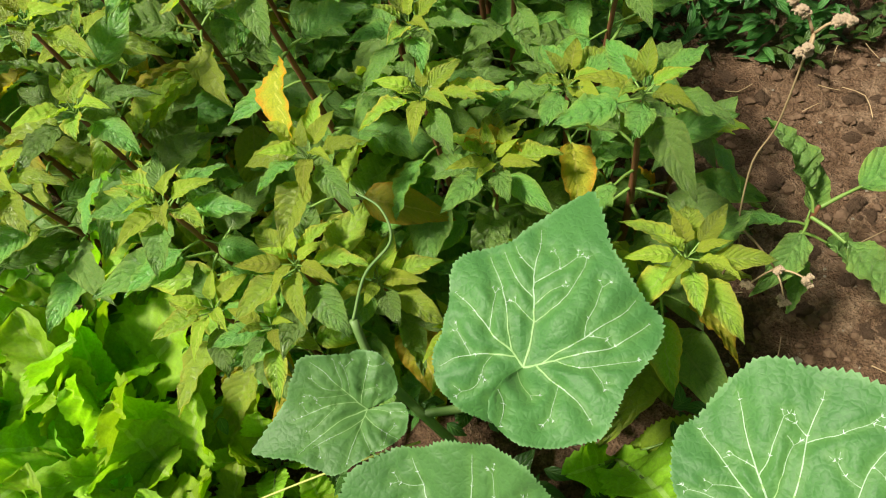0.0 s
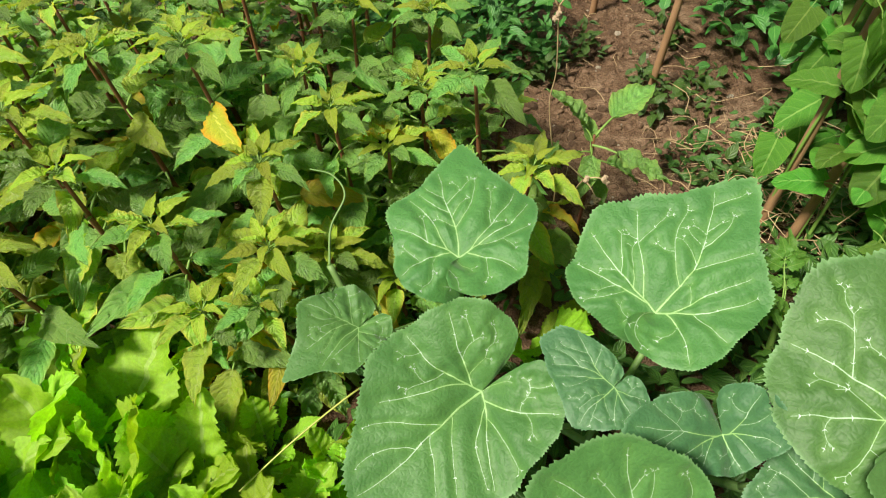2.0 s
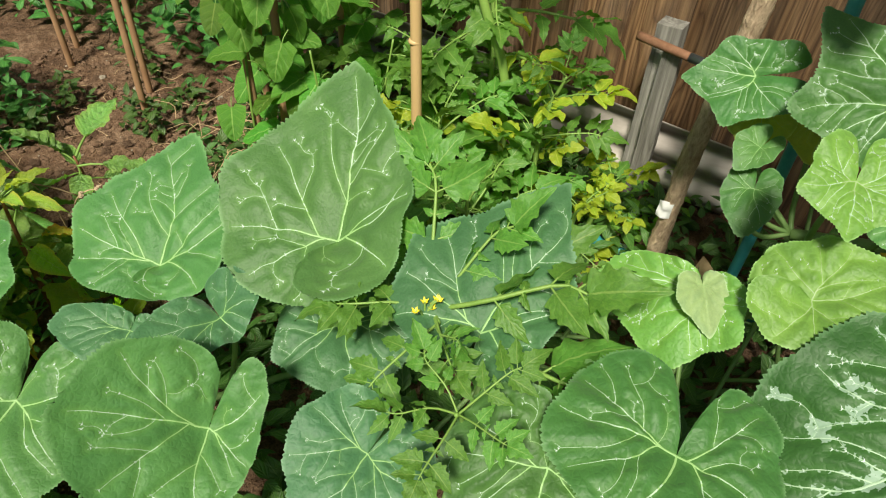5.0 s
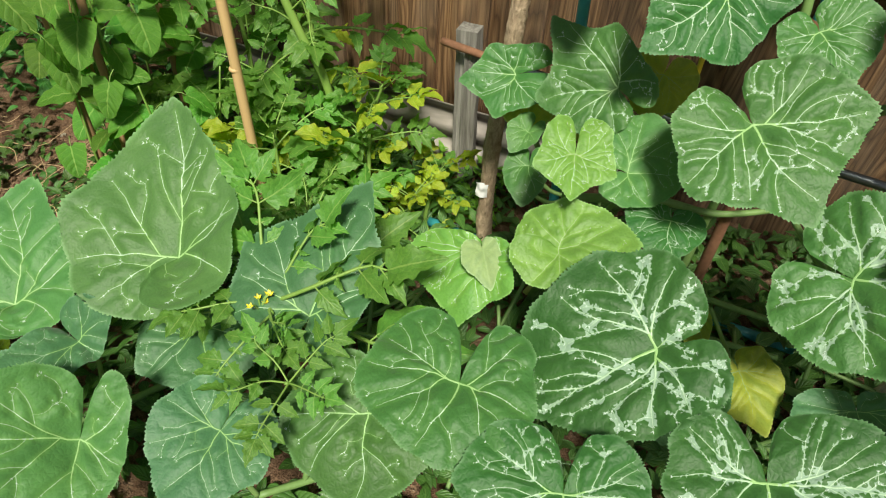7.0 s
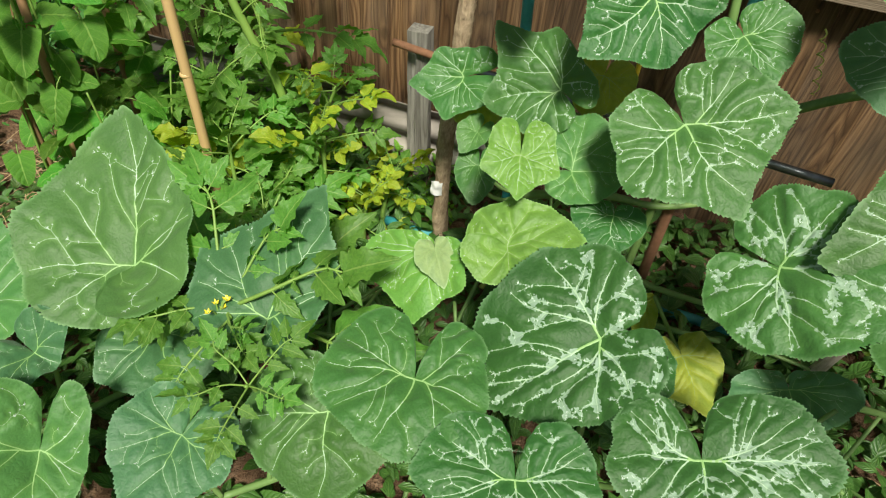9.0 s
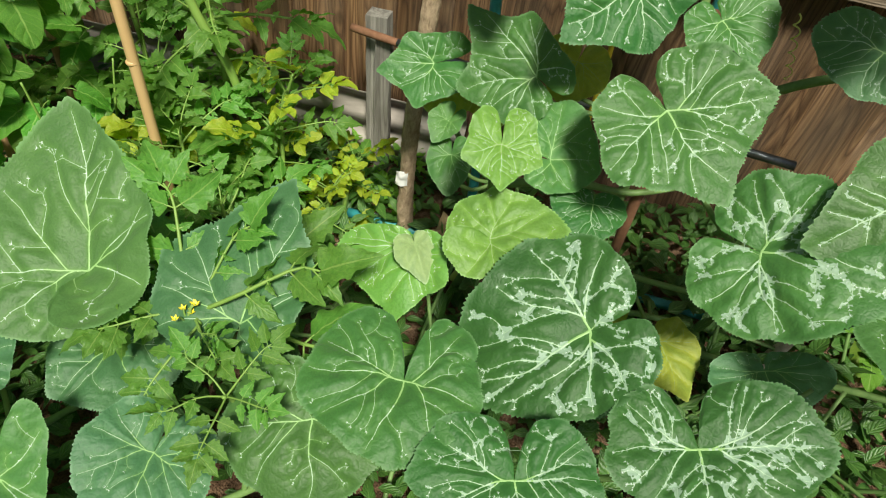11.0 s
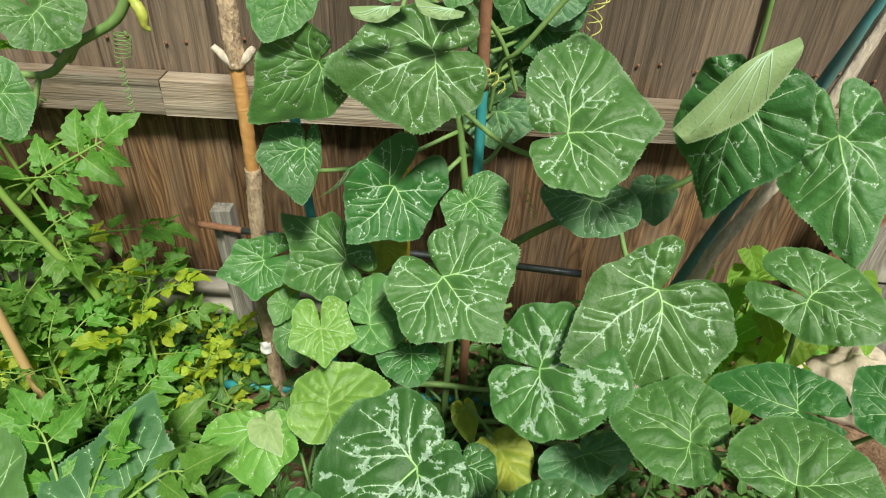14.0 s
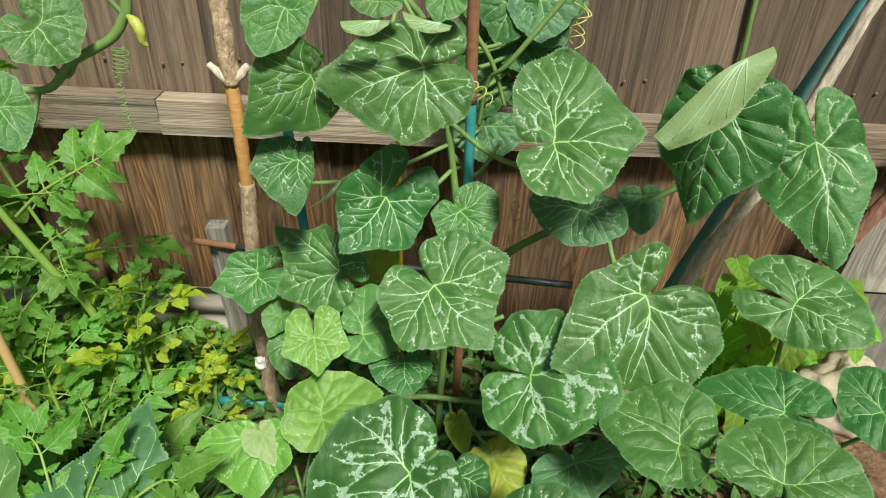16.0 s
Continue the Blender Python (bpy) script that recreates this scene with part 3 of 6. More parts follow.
bar("bamboo_cane", [(0.806, -0.03, GROUND - 0.05), (0.803, -0.027, 0.2), (0.802, -0.022, 0.55), (0.800, -0.02, 0.95)], [0.0085, 0.008], BAMBOO, "straight tan bamboo cane pushed into the soil", "cane", 12)
for z in (0.02, 0.285, 0.52, 0.76):
    ob = new("cane_node", mesh_of("cane_node", *tube([(0, 0, -0.004), (0, 0, -0.001), (0, 0, 0.001), (0, 0, 0.004)], [0.0082, 0.0098, 0.0098, 0.0082], 12), BAMBOO))
    ob.location = (0.8035, -0.026, z)
    cane = bpy.data.objects["bamboo_cane"]
    ob.parent = cane
    ob.location = Vector((0.8025, -0.0255 + 0.005 * z, z)) - cane.location
bar("teal_rod", [by_fence(-0.342, GROUND - 0.05, 0.33), by_fence(-0.336, 0.178, 0.33), by_fence(-0.313, 0.56, 0.33), by_fence(-0.30, 0.95, 0.33)], [0.0085], TEAL, "upright teal plastic-coated garden rod", "garden rod", 12, group="garden rods")
bar("teal_rod", [by_fence(-0.615, GROUND - 0.05, 0.33), by_fence(-0.607, 0.53, 0.33), by_fence(-0.60, 0.74, 0.33), by_fence(-0.595, 0.98, 0.33)], [0.0085], TEAL, "upright teal plastic-coated garden rod", "garden rod", 12, group="garden rods")
lower = bpy.data.objects["teal_rod.001"]
line = smooth_line([by_fence(-0.615, GROUND - 0.05, 0.33), by_fence(-0.611, 0.2, 0.33), by_fence(-0.608, 0.48, 0.33)], 14) - np.array(lower.location)
part("rusted_stretch", mesh_of("rusted_stretch", *tube(line, [0.0093], 12, 0.04, 3), RUST), lower, "mossy rusted lower stretch")
line = smooth_line([by_fence(-0.604, 0.635, 0.33), by_fence(-0.60, 0.74, 0.33), by_fence(-0.594, 0.99, 0.33)], 14) - np.array(lower.location)
part("rusted_stretch", mesh_of("rusted_stretch", *tube(line, [0.0093], 12, 0.04, 4), RUST), lower, "mossy rusted upper stretch")
bar("leaning_pole", [by_fence(-0.885, GROUND - 0.03, 0.35), by_fence(-0.987, 0.314, 0.35), by_fence(-1.116, 0.758, 0.35), by_fence(-1.18, 0.97, 0.35)], [0.0098], WORN_TEAL, "leaning worn teal metal pole", "garden rod", 12)
bar("leaning_branch", [by_fence(-0.90, GROUND - 0.03, 0.42), by_fence(-0.988, 0.351, 0.40), by_fence(-1.05, 0.55, 0.405), by_fence(-1.116, 0.824, 0.40), by_fence(-1.16, 1.0, 0.40)], [0.0105, 0.0085], PALE_BARK, "leaning pale bare branch tied to the pole", "branch", 16, 0.45, 6, 90)
bar("leaning_plank", [by_fence(-1.30, 0.05, 0.16), by_fence(-1.52, 0.58, 0.16)], [0.02], REDWOOD, "leaning reddish-brown plank beside the fence", "plank", 4)
gp = new("grey_board", rough_block(0.36, 0.02, 0.20, 5, 6, 0.002, material_=GREYWOOD, name="grey_board"))
gp.matrix_world = Matrix.Translation(by_fence(-1.615, 0.172, 0.14)) @ fence_turn()
tagged(gp, "pale grey weathered board end", "board")
gp2 = new("grey_board", rough_block(0.36, 0.02, 0.27, 6, 6, 0.002, material_=GREYWOOD, name="grey_board"))
gp2.matrix_world = Matrix.Translation(by_fence(-1.60, GROUND - 0.01, 0.135)) @ fence_turn()
tagged(gp2, "pale grey weathered board standing on the soil", "board")


# ---- squash plants ----
def blade_shape(tip, wl, wr, back, round_, seed):
    """The outline of a squash leaf round its stalk, as angles and radii; its two back lobes meet behind the stalk."""
    sharp = [(0, 1), (0.20, 0.86), (0.50, 0.66), (0.80, 0.55), (1.0, 0.42), (0.93, 0.05), (0.86, -0.35), (0.60, -0.84), (0.30, -1.0), (0.08, -0.90), (0, -0.70)]
    soft = [(0, 1), (0.34, 0.94), (0.66, 0.76), (0.88, 0.50), (1.0, 0.14), (0.98, -0.18), (0.88, -0.52), (0.64, -0.88), (0.34, -1.0), (0.10, -0.92), (0, -0.72)]
    half = [(a * (1 - round_) + c * round_, b * (1 - round_) + d * round_) for (a, b), (c, d) in zip(sharp, soft)]
    pts = [(x * wr, y * (tip if y > 0 else back)) for x, y in half] + [(-x * wl, y * (tip if y > 0 else back)) for x, y in half[-2:0:-1]]
    pts.append(pts[0])
    line = smooth_line([(*p, 0) for p in pts], 400)[:, :2]
    ang = np.unwrap(np.arctan2(line[:, 0], line[:, 1]))
    rad = np.hypot(line[:, 0], line[:, 1])
    ang = np.maximum.accumulate(ang + np.linspace(0, 1e-4, 400))
    ang = (ang - ang[0]) / (ang[-1] - ang[0]) * 2 * np.pi
    return ang, rad


def near_vein(a, veins, wide):
    return sum(np.exp(-((np.angle(np.exp(1j * (a - v))) / wide) ** 2)) for v in veins)


def grid_mesh(name, co, rows, cols, mat, layers):
    """A mesh of a grid of points with float layers, written in one go."""
    me = bpy.data.meshes.new(name)
    i = np.arange(rows - 1)[:, None] * cols + np.arange(cols - 1)[None, :]
    quads = np.stack([i, i + 1, i + cols + 1, i + cols], axis=-1).reshape(-1, 4)
    me.vertices.add(len(co))
    me.vertices.foreach_set("co", np.asarray(co, np.float32).ravel())
    me.loops.add(quads.size)
    me.loops.foreach_set("vertex_index", quads.astype(np.int32).ravel())
    me.polygons.add(len(quads))
    me.polygons.foreach_set("loop_start", np.arange(0, quads.size, 4, dtype=np.int32))
    me.update(calc_edges=True)
    me.polygons.foreach_set("use_smooth", [True] * len(quads))
    me.materials.append(mat)
    for key, values in layers.items():
        me.attributes.new(key, "FLOAT", "POINT").data.foreach_set("value", np.asarray(values, np.float32))
    me.validate()
    return me


def squash_leaf(plant, stalk, tip, normal, wl, wr, back, tone="green", spots=0.4, round_=0.5, fold=0.0, cup=0.0, droop=0.08, wave=0.045, dish=0.08, lap=0.06):
    """One leaf: blade with silver marks, pale forking veins, and its stalk down to the vine.

    A lap above 0.12 lays the right back lobe over the left one; below that the lobes stand apart."""
    count["leaf"] += 1
    seed = count["leaf"]
    rng = np.random.RandomState(seed + 40)
    J = np.array(stalk, float)
    tip_len = float(np.linalg.norm(np.array(tip) - J))
    m = frame_at(stalk, Vector(tip) - Vector(stalk), normal)
    ang, rad = blade_shape(tip_len, wl, wr, back, round_, seed)
    size = (tip_len + back + wl + wr) / 3.2
    corner_r = math.atan2(wr, 0.40 * tip_len * (1 - 0.6 * round_))
    corner_l = -math.atan2(wl, 0.40 * tip_len * (1 - 0.6 * round_))
    low_r, low_l = math.pi - math.atan2(0.72 * wr, 0.55 * back), -math.pi + math.atan2(0.72 * wl, 0.55 * back)
    ph = rng.uniform(0, 6.28, 6)
    lobes = [0.0, corner_r, corner_l, low_r, low_l]
    rad = rad * (1 - 0.035 + 0.075 * (1 - 0.5 * round_) * near_vein(ang, lobes, 0.22))
    outline = lambda a: np.interp(np.mod(a, 2 * np.pi), ang, rad)
    reach = lambda p: float(np.hypot(*p)) / (float(outline(np.array([math.atan2(p[0], p[1])]))[0]) + 1e-6)

    # the vein skeleton: a midrib, two side veins that fork near the stalk, and their branches
    mains, branches = [], []

    def grow(p0, way, length, bend, steps, stop=0.93):
        pts, w = [np.array(p0, float)], way
        for _ in range(steps):
            w += bend / steps + rng.normal(0, 0.085)
            q = pts[-1] + np.array([math.sin(w), math.cos(w)]) * length / steps
            if reach(q) > stop or abs(math.atan2(q[0], q[1])) > 3.05:
                break
            pts.append(q)
        return np.array(pts)

    def branch_off(line, way, heavy, gaps, spread, share):
        R = np.hypot(*(line[-1] - line[0])) + 1e-6
        sgn = rng.choice((-1, 1))
        for g in gaps:
            sgn = -sgn
            for side in (sgn, -sgn) if rng.rand() < 0.55 + 0.45 * spots else (sgn,):
                k = (len(line) - 1) * min(0.93, g + rng.uniform(-0.06, 0.06))
                p0 = np.array([np.interp(k, np.arange(len(line)), line[:, c]) for c in (0, 1)])
                d = line[min(len(line) - 1, int(k) + 1)] - line[int(k)]
                w0 = math.atan2(d[0], d[1]) if np.hypot(*d) > 0 else way
                w0 += side * rng.uniform(spread - 0.15, spread + 0.15)
                b = grow(p0, w0, R * share * (1.25 - g) * rng.uniform(0.8, 1.25), -side * rng.uniform(0.0, 0.5), 14)
                others = np.concatenate(laid)
                clear = [np.sqrt(((others - q) ** 2).sum(1).min()) > room * size for q in b[3:]]
                b = b[: 3 + (clear.index(False) if False in clear else len(clear))]
                if len(b) > 4:
                    branches.append((b, heavy))
                    laid.append(b)

    laid, room = [], 0.055
    R0 = float(outline(np.zeros(1))[0])
    mains.append((grow((0, 0), rng.uniform(-0.04, 0.04), R0 * 0.92, rng.uniform(-0.1, 0.1), 22), 1.0))
    for corner, low, sgn in ((corner_r, low_r, 1), (corner_l, low_l, -1)):
        R1 = float(outline(np.array([corner]))[0])
        side = grow((0, 0), corner + sgn * 0.10, R1 * 0.94, -sgn * 0.16, 20)
        mains.append((side, 0.9))
        k = max(1, int(len(side) * 0.12))
        up = grow(side[min(len(side) - 1, k + 1)], corner - sgn * 0.45 * abs(corner), 0.80 * R1, -sgn * 0.05, 16)
        if len(up) > 4:
            mains.append((up, 0.65))
        R2 = float(outline(np.array([low]))[0])
        base = grow(side[k], low - sgn * 0.12, R2 * 0.88, sgn * 0.30, 14)
        if len(base) > 4:
            mains.append((base, 0.75))
    laid += [l for l, _ in mains]
    for line, hv in list(mains):
        branch_off(line, 0, 0.72 * hv + 0.1, (0.22, 0.34, 0.46, 0.58, 0.70, 0.82) if spots > 0.6 else (0.28, 0.42, 0.56, 0.70, 0.84), 0.85, 0.50 + 0.15 * spots)
    # finer veins run out into what is still bare
    bare = 0.085 if spots > 0.5 else 0.105
    for _ in range(70 if size > 0.06 else 30):
        a_, f_ = rng.uniform(-2.95, 2.95), rng.uniform(0.3, 0.90)
        end = np.array([math.sin(a_), math.cos(a_)]) * float(outline(np.array([a_]))[0]) * f_
        others = np.concatenate(laid)
        dist = np.sqrt(((others - end) ** 2).sum(1))
        near_ = others[np.argsort(dist + 0.35 * np.maximum(0, np.hypot(others[:, 0], others[:, 1]) - np.hypot(*end) + 0.2 * size))[0]]
        if dist.min() > bare * size and np.hypot(*(end - near_)) < 0.32 * size:
            step_ = np.linspace(0, 1, 10)[:, None]
            bow = np.array([-(end - near_)[1], (end - near_)[0]]) * rng.uniform(-0.18, 0.18)
            b = near_ + (end - near_) * step_ + bow * np.sin(np.pi * step_)
            branches.append((b, 0.42))
            laid.append(b)
    # each branch ends in a small fork
    for line, hv in list(branches):
        d = line[-1] - line[-3]
        way = math.atan2(d[0], d[1])
        for side in (-1, 1):
            b = grow(line[-1], way + side * rng.uniform(0.45, 0.8), size * rng.uniform(0.03, 0.06) * (0.7 + spots), side * rng.uniform(-0.3, 0.3), 6)
            if len(b) > 3:
                branches.append((b, 0.4 * hv))
    dense = lambda lines: np.concatenate([smooth_line([(*q, 0) for q in l], 3 * len(l))[:, :2] for l, _ in lines])
    main_pts = dense(mains)
    branch_pts = dense(branches) if branches else main_pts
    forks = np.array([l[0] for l, hv in branches if hv > 0.36] + [l[-1] for l, hv in branches if hv > 0.36 and rng.rand() < 0.6] + [mains[0][0][-1]])
    heavy_ = rng.uniform(0.3, 1.3, len(forks))

    def gap(x, y, pts):
        out = np.empty(len(x))
        for k in range(0, len(x), 4000):
            s_ = slice(k, k + 4000)
            out[s_] = ((x[s_, None] - pts[None, :, 0]) ** 2 + (y[s_, None] - pts[None, :, 1]) ** 2).min(1)
        return np.sqrt(out)

    over = lap > 0.12

    def bend(x, y):
        """The place on the bent blade of points of the flat one."""
        a, r = np.arctan2(x, y), np.hypot(x, y)
        full = outline(np.clip(a, -math.pi + 1e-4, math.pi - 1e-4))
        q = np.clip(r / (full + 1e-6), 0, 1.1)
        right = a > 0
        near = np.clip((np.abs(a) - 1.9) / (math.pi - 1.9), 0, 1) ** 1.5
        if over:
            extra = np.where(right, lap * 2.6 * (1 - 0.45 * q), lap * 0.25)
        else:
            extra = -(0.02 + max(0.05, -lap)) * (0.5 + 0.9 * q)
        turn = a + np.sign(a) * extra * near
        z = fold * np.abs(x) + cup * r * r / size - droop * np.maximum(y, 0) ** 2 / max(tip_len, 0.02) - 0.25 * droop * x * x / size
        z = z + wave * size * q**2.5 * (np.sin(3 * a + ph[0]) * 0.6 + np.sin(5 * a + ph[1]) * 0.5 + np.sin(8 * a + ph[2]) * 0.3 + np.sin(13 * a + ph[3]) * 0.14)
        z = z + dish * size * (1 - np.exp(-((r / (0.30 * size)) ** 2)))
        ease = np.clip(q * 3, 0, 1) * (1 - 0.45 * q)
        to_main, to_branch = gap(x, y, main_pts), gap(x, y, branch_pts)
        z = z + 0.042 * size * (1 - np.exp(-((to_main / (0.085 * size)) ** 2))) * ease
        z = z + 0.032 * size * (1 - np.exp(-((to_branch / (0.045 * size)) ** 2))) * ease
        z = z + 0.004 * size * np.sin(x / size * 31 + 3 * np.sin(y / size * 13 + ph[1])) * np.sin(y / size * 27 + ph[5]) * np.clip(3 * q, 0, 1)
        if over:
            lift = np.clip((np.abs(a) - 1.7) / (math.pi - 1.7), 0, 1) ** 2 * q * (1.5 - 0.5 * q)
            z = z + np.where(right, 0.17, -0.34) * size * lift
        else:
            lift = np.clip((np.abs(a) - 2.3) / (math.pi - 2.3), 0, 1) ** 2 * np.clip(1.6 * q, 0, 1)
            z = z - np.where(right, 0.09, 0.04) * size * lift
        return np.sin(turn) * r, np.cos(turn) * r, z, q, np.minimum(to_main, to_branch)

    n, rings = (333, 40) if size > 0.09 else (225, 26) if size > 0.05 else (141, 16)
    a = np.linspace(-math.pi + 0.002, math.pi - 0.002, n)
    saw = np.mod(np.arange(n), 2)
    shape = outline(a)
    edge = shape * (1 + 0.024 * (saw - 0.5) * rng.uniform(0.1, 1.4, n) + 0.014 * np.sin(9 * a + ph[5]) + 0.009 * np.sin(17 * a + ph[1]) + 0.006 * rng.uniform(-1, 1, n))
    steps = np.concatenate([[0.004], (np.arange(1, rings) / (rings - 1)) ** 0.85])
    r = np.outer(steps, shape)
    r[-1] = edge
    x, y = (np.sin(a)[None, :] * r).ravel(), (np.cos(a)[None, :] * r).ravel()
    bx, by, bz, q, away = bend(x, y)
    to_fork = np.full(len(x), 0.0)
    for (fx, fy), hv in zip(forks, heavy_):
        to_fork = np.maximum(to_fork, hv * np.exp(-((x - fx) ** 2 + (y - fy) ** 2) / (0.060 * size) ** 2))
    outer = np.clip((q - 0.42 + 0.40 * spots) / 0.25, 0, 1) * np.clip((1.02 - q) / 0.10, 0, 1)
    fleck = (1.0 if spots > 0.5 else 0.62) * size * outer * (0.050 + 0.030 * spots + 0.055 * spots**4) * (0.70 + (0.25 + 1.9 * spots**2) * to_fork) if spots > 0.05 else np.zeros(len(x))
    rim = np.clip((q - 0.975) / 0.02, 0, 1)
    blade = part("leaf", grid_mesh("leaf", np.stack([bx, by, bz], 1), rings, n, SQUASH[tone], {"vein": away, "fleck": fleck, "rim": rim}), plant, LEAF_LABEL[tone](spots), m)

    # veins as thin raised ribbons
    vv, ff, slots = [], [], []

    def ribbon(line, w0, w1, pale_from):
        line = smooth_line([(*q_, 0) for q_ in line], 2 * len(line))[:, :2]
        t = np.gradient(line, axis=0)
        t /= np.linalg.norm(t, axis=1)[:, None] + 1e-9
        o = len(vv)
        for i, p in enumerate(line):
            g = i / (len(line) - 1)
            w = (w0 + (w1 - w0) * g) * rng.uniform(0.8, 1.2)
            side = np.array([-t[i][1], t[i][0]])
            for sgn in (-1, 0, 1):
                e = p + side * w * sgn
                vv.append((e[0], e[1], 0.0003 + (0.5 * w if sgn == 0 else 0)))
        for i in range(len(line) - 1):
            b = o + i * 3
            s = 0 if reach(line[i]) > pale_from + 0.15 * rng.rand() else 2
            ff.append((b, b + 3, b + 4, b + 1))
            ff.append((b + 1, b + 4, b + 5, b + 2))
            slots.extend([s, s])

    def barb(p, way, r_, wide=0.16):
        """A short pale spur at the end of a vein."""
        o = len(vv)
        d = np.array([math.sin(way), math.cos(way)])
        e = np.array([d[1], -d[0]]) * r_ * wide
        for s in (p - e, p + e, p + d * r_):
            vv.append((s[0], s[1], 0.0006))
        ff.append((o, o + 1, o + 2))
        slots.append(1)

    pale = 0.42 - 0.36 * spots
    for kind, lines in ((1, mains), (0, branches)):
        for line, hv in lines:
            ribbon(line, (0.0120 if kind else 0.0056) * size * hv * (0.56 + 0.35 * spots), 0.0013 * size, pale)
            if spots < 0.05:
                continue
            d = line[-1] - line[-2]
            way = math.atan2(d[0], d[1])
            if reach(line[-1]) > 0.35 and rng.rand() < 0.7 and (spots > 0.5 or (hv < 0.36 and rng.rand() < 0.35)):
                for turn_ in (rng.uniform(-0.2, 0.2), rng.uniform(0.7, 1.2), -rng.uniform(0.7, 1.2)):
                    barb(line[-1], way + turn_, size * rng.uniform(0.012, 0.028), 0.12)
            for _ in range((4 if kind else 1) if spots < 0.6 else 2):
                k = rng.randint(len(line) // 4, len(line))
                if reach(line[k]) > pale + 0.15:
                    for sgn in (-1, 1):
                        barb(line[k], way + sgn * rng.uniform(0.7, 1.3), size * rng.uniform(0.008, 0.022))
    flat = np.array(vv)
    rx, ry, rz, _, _ = bend(flat[:, 0], flat[:, 1])
    dim = tone in ("pale", "yellow", "young")
    part("vein_network", mesh_of("vein_network", np.stack([rx, ry, rz + flat[:, 2]], 1), ff, [VEIN_DIM if dim and spots < 0.3 else VEIN, FLAKE, VEIN_DIM if dim else VEIN_FINE], slots=slots), blade, "pale raised veins with silvery marks")

    # stalk, in the blade's own space
    root = plant["roots"]
    pts = [Vector(root[i : i + 3]) for i in range(0, len(root), 3)]
    foot = min(pts, key=lambda p: (p - Vector(stalk)).length + 0.6 * max(0, p.z - stalk[2] + 0.03))
    world_line = [Vector(stalk) - Vector(normal).normalized() * 0.002]
    world_line.append(Vector(stalk) - Vector(normal).normalized() * 0.05 + Vector((0, 0, -0.02)))
    world_line.append((world_line[-1] + foot) / 2 + Vector((0, 0, -0.02)))
    world_line.append(foot)
    inv = m.inverted()
    line = smooth_line([tuple(inv @ p) for p in world_line], 14)
    r = 0.0028 + 0.011 * size
    part("stalk", mesh_of("stalk", *tube(line, [r * 0.75, r, r], 8, 0.05, seed), VINE), blade)
    return blade


count = {"leaf": 0}
LEAF_LABEL = {
    "green": lambda s: "large mid-green leaf with silver-flecked veins" if s > 0.2 else "large plain mid-green leaf",
    "mid": lambda s: "large deep-green leaf with silver-flecked veins",
    "blue": lambda s: "large blue-green leaf with pale veins",
    "deep": lambda s: "dark green leaf with silver blotches",
    "young": lambda s: "fresh yellow-green young leaf",
    "pale": lambda s: "small pale folded leaf underside",
    "yellow": lambda s: "small yellowing leaf",
}


def vine(plant, points, r0, r1, seed):
    line = smooth_line([Vector(p) - plant.location for p in points], 40)
    part("vine", mesh_of("vine", *tube(line, [r0, r1], 8, 0.06, seed), VINE), plant)
    return [c for p in smooth_line(points, 24) for c in p]


def squash_plant(label, points_list, r):
    p = thing("squash_plant", label, "squash plant")
    roots = []
    for k, pts in enumerate(points_list):
        roots += vine(p, pts, r, r * 0.6, k + 3)
    p["roots"] = [float(c) for c in roots]
    return p


def tangle(plant, count_, box_, seed):
    """Bare leaf stalks and runners criss-crossing under the leaves."""
    r = random.Random(seed)
    x0, x1, y0, y1, z1 = box_
    for k in range(count_):
        x, y, an, ln = r.uniform(x0, x1), r.uniform(y0, y1), r.uniform(0, 6.28), r.uniform(0.08, 0.2)
        pts = [(x, y, GROUND + 0.01), (x + 0.3 * ln * math.cos(an), y + 0.3 * ln * math.sin(an), GROUND + r.uniform(0.03, 0.09)), (x + ln * math.cos(an), y + ln * math.sin(an), GROUND + r.uniform(0.08, z1))]
        line = smooth_line([Vector(p) - plant.location for p in pts], 12)
        part("stalk", mesh_of("stalk", *tube(line, [r.uniform(0.003, 0.005), 0.003], 7, 0.05, k), VINE), plant)


trailing = squash_plant("trailing squash plant with large blue-green leaves on the soil", [
    [(0.62, -0.22, -0.085), (0.45, -0.05, -0.06), (0.33, 0.03, -0.03), (0.24, 0.14, 0.0), (0.16, 0.22, 0.05), (0.10, 0.27, 0.12), (0.085, 0.30, 0.17)],
], 0.0062)
middle = squash_plant("squash plant with rounded flecked leaves beside the tomatoes", [
    [(0.80, -0.55, -0.09), (0.62, -0.50, -0.06), (0.48, -0.42, -0.03), (0.36, -0.36, 0.0), (0.28, -0.28, 0.03)],
    [(0.80, -0.55, -0.09), (0.72, -0.56, 0.05), (0.70, -0.58, 0.2)],
], 0.008)
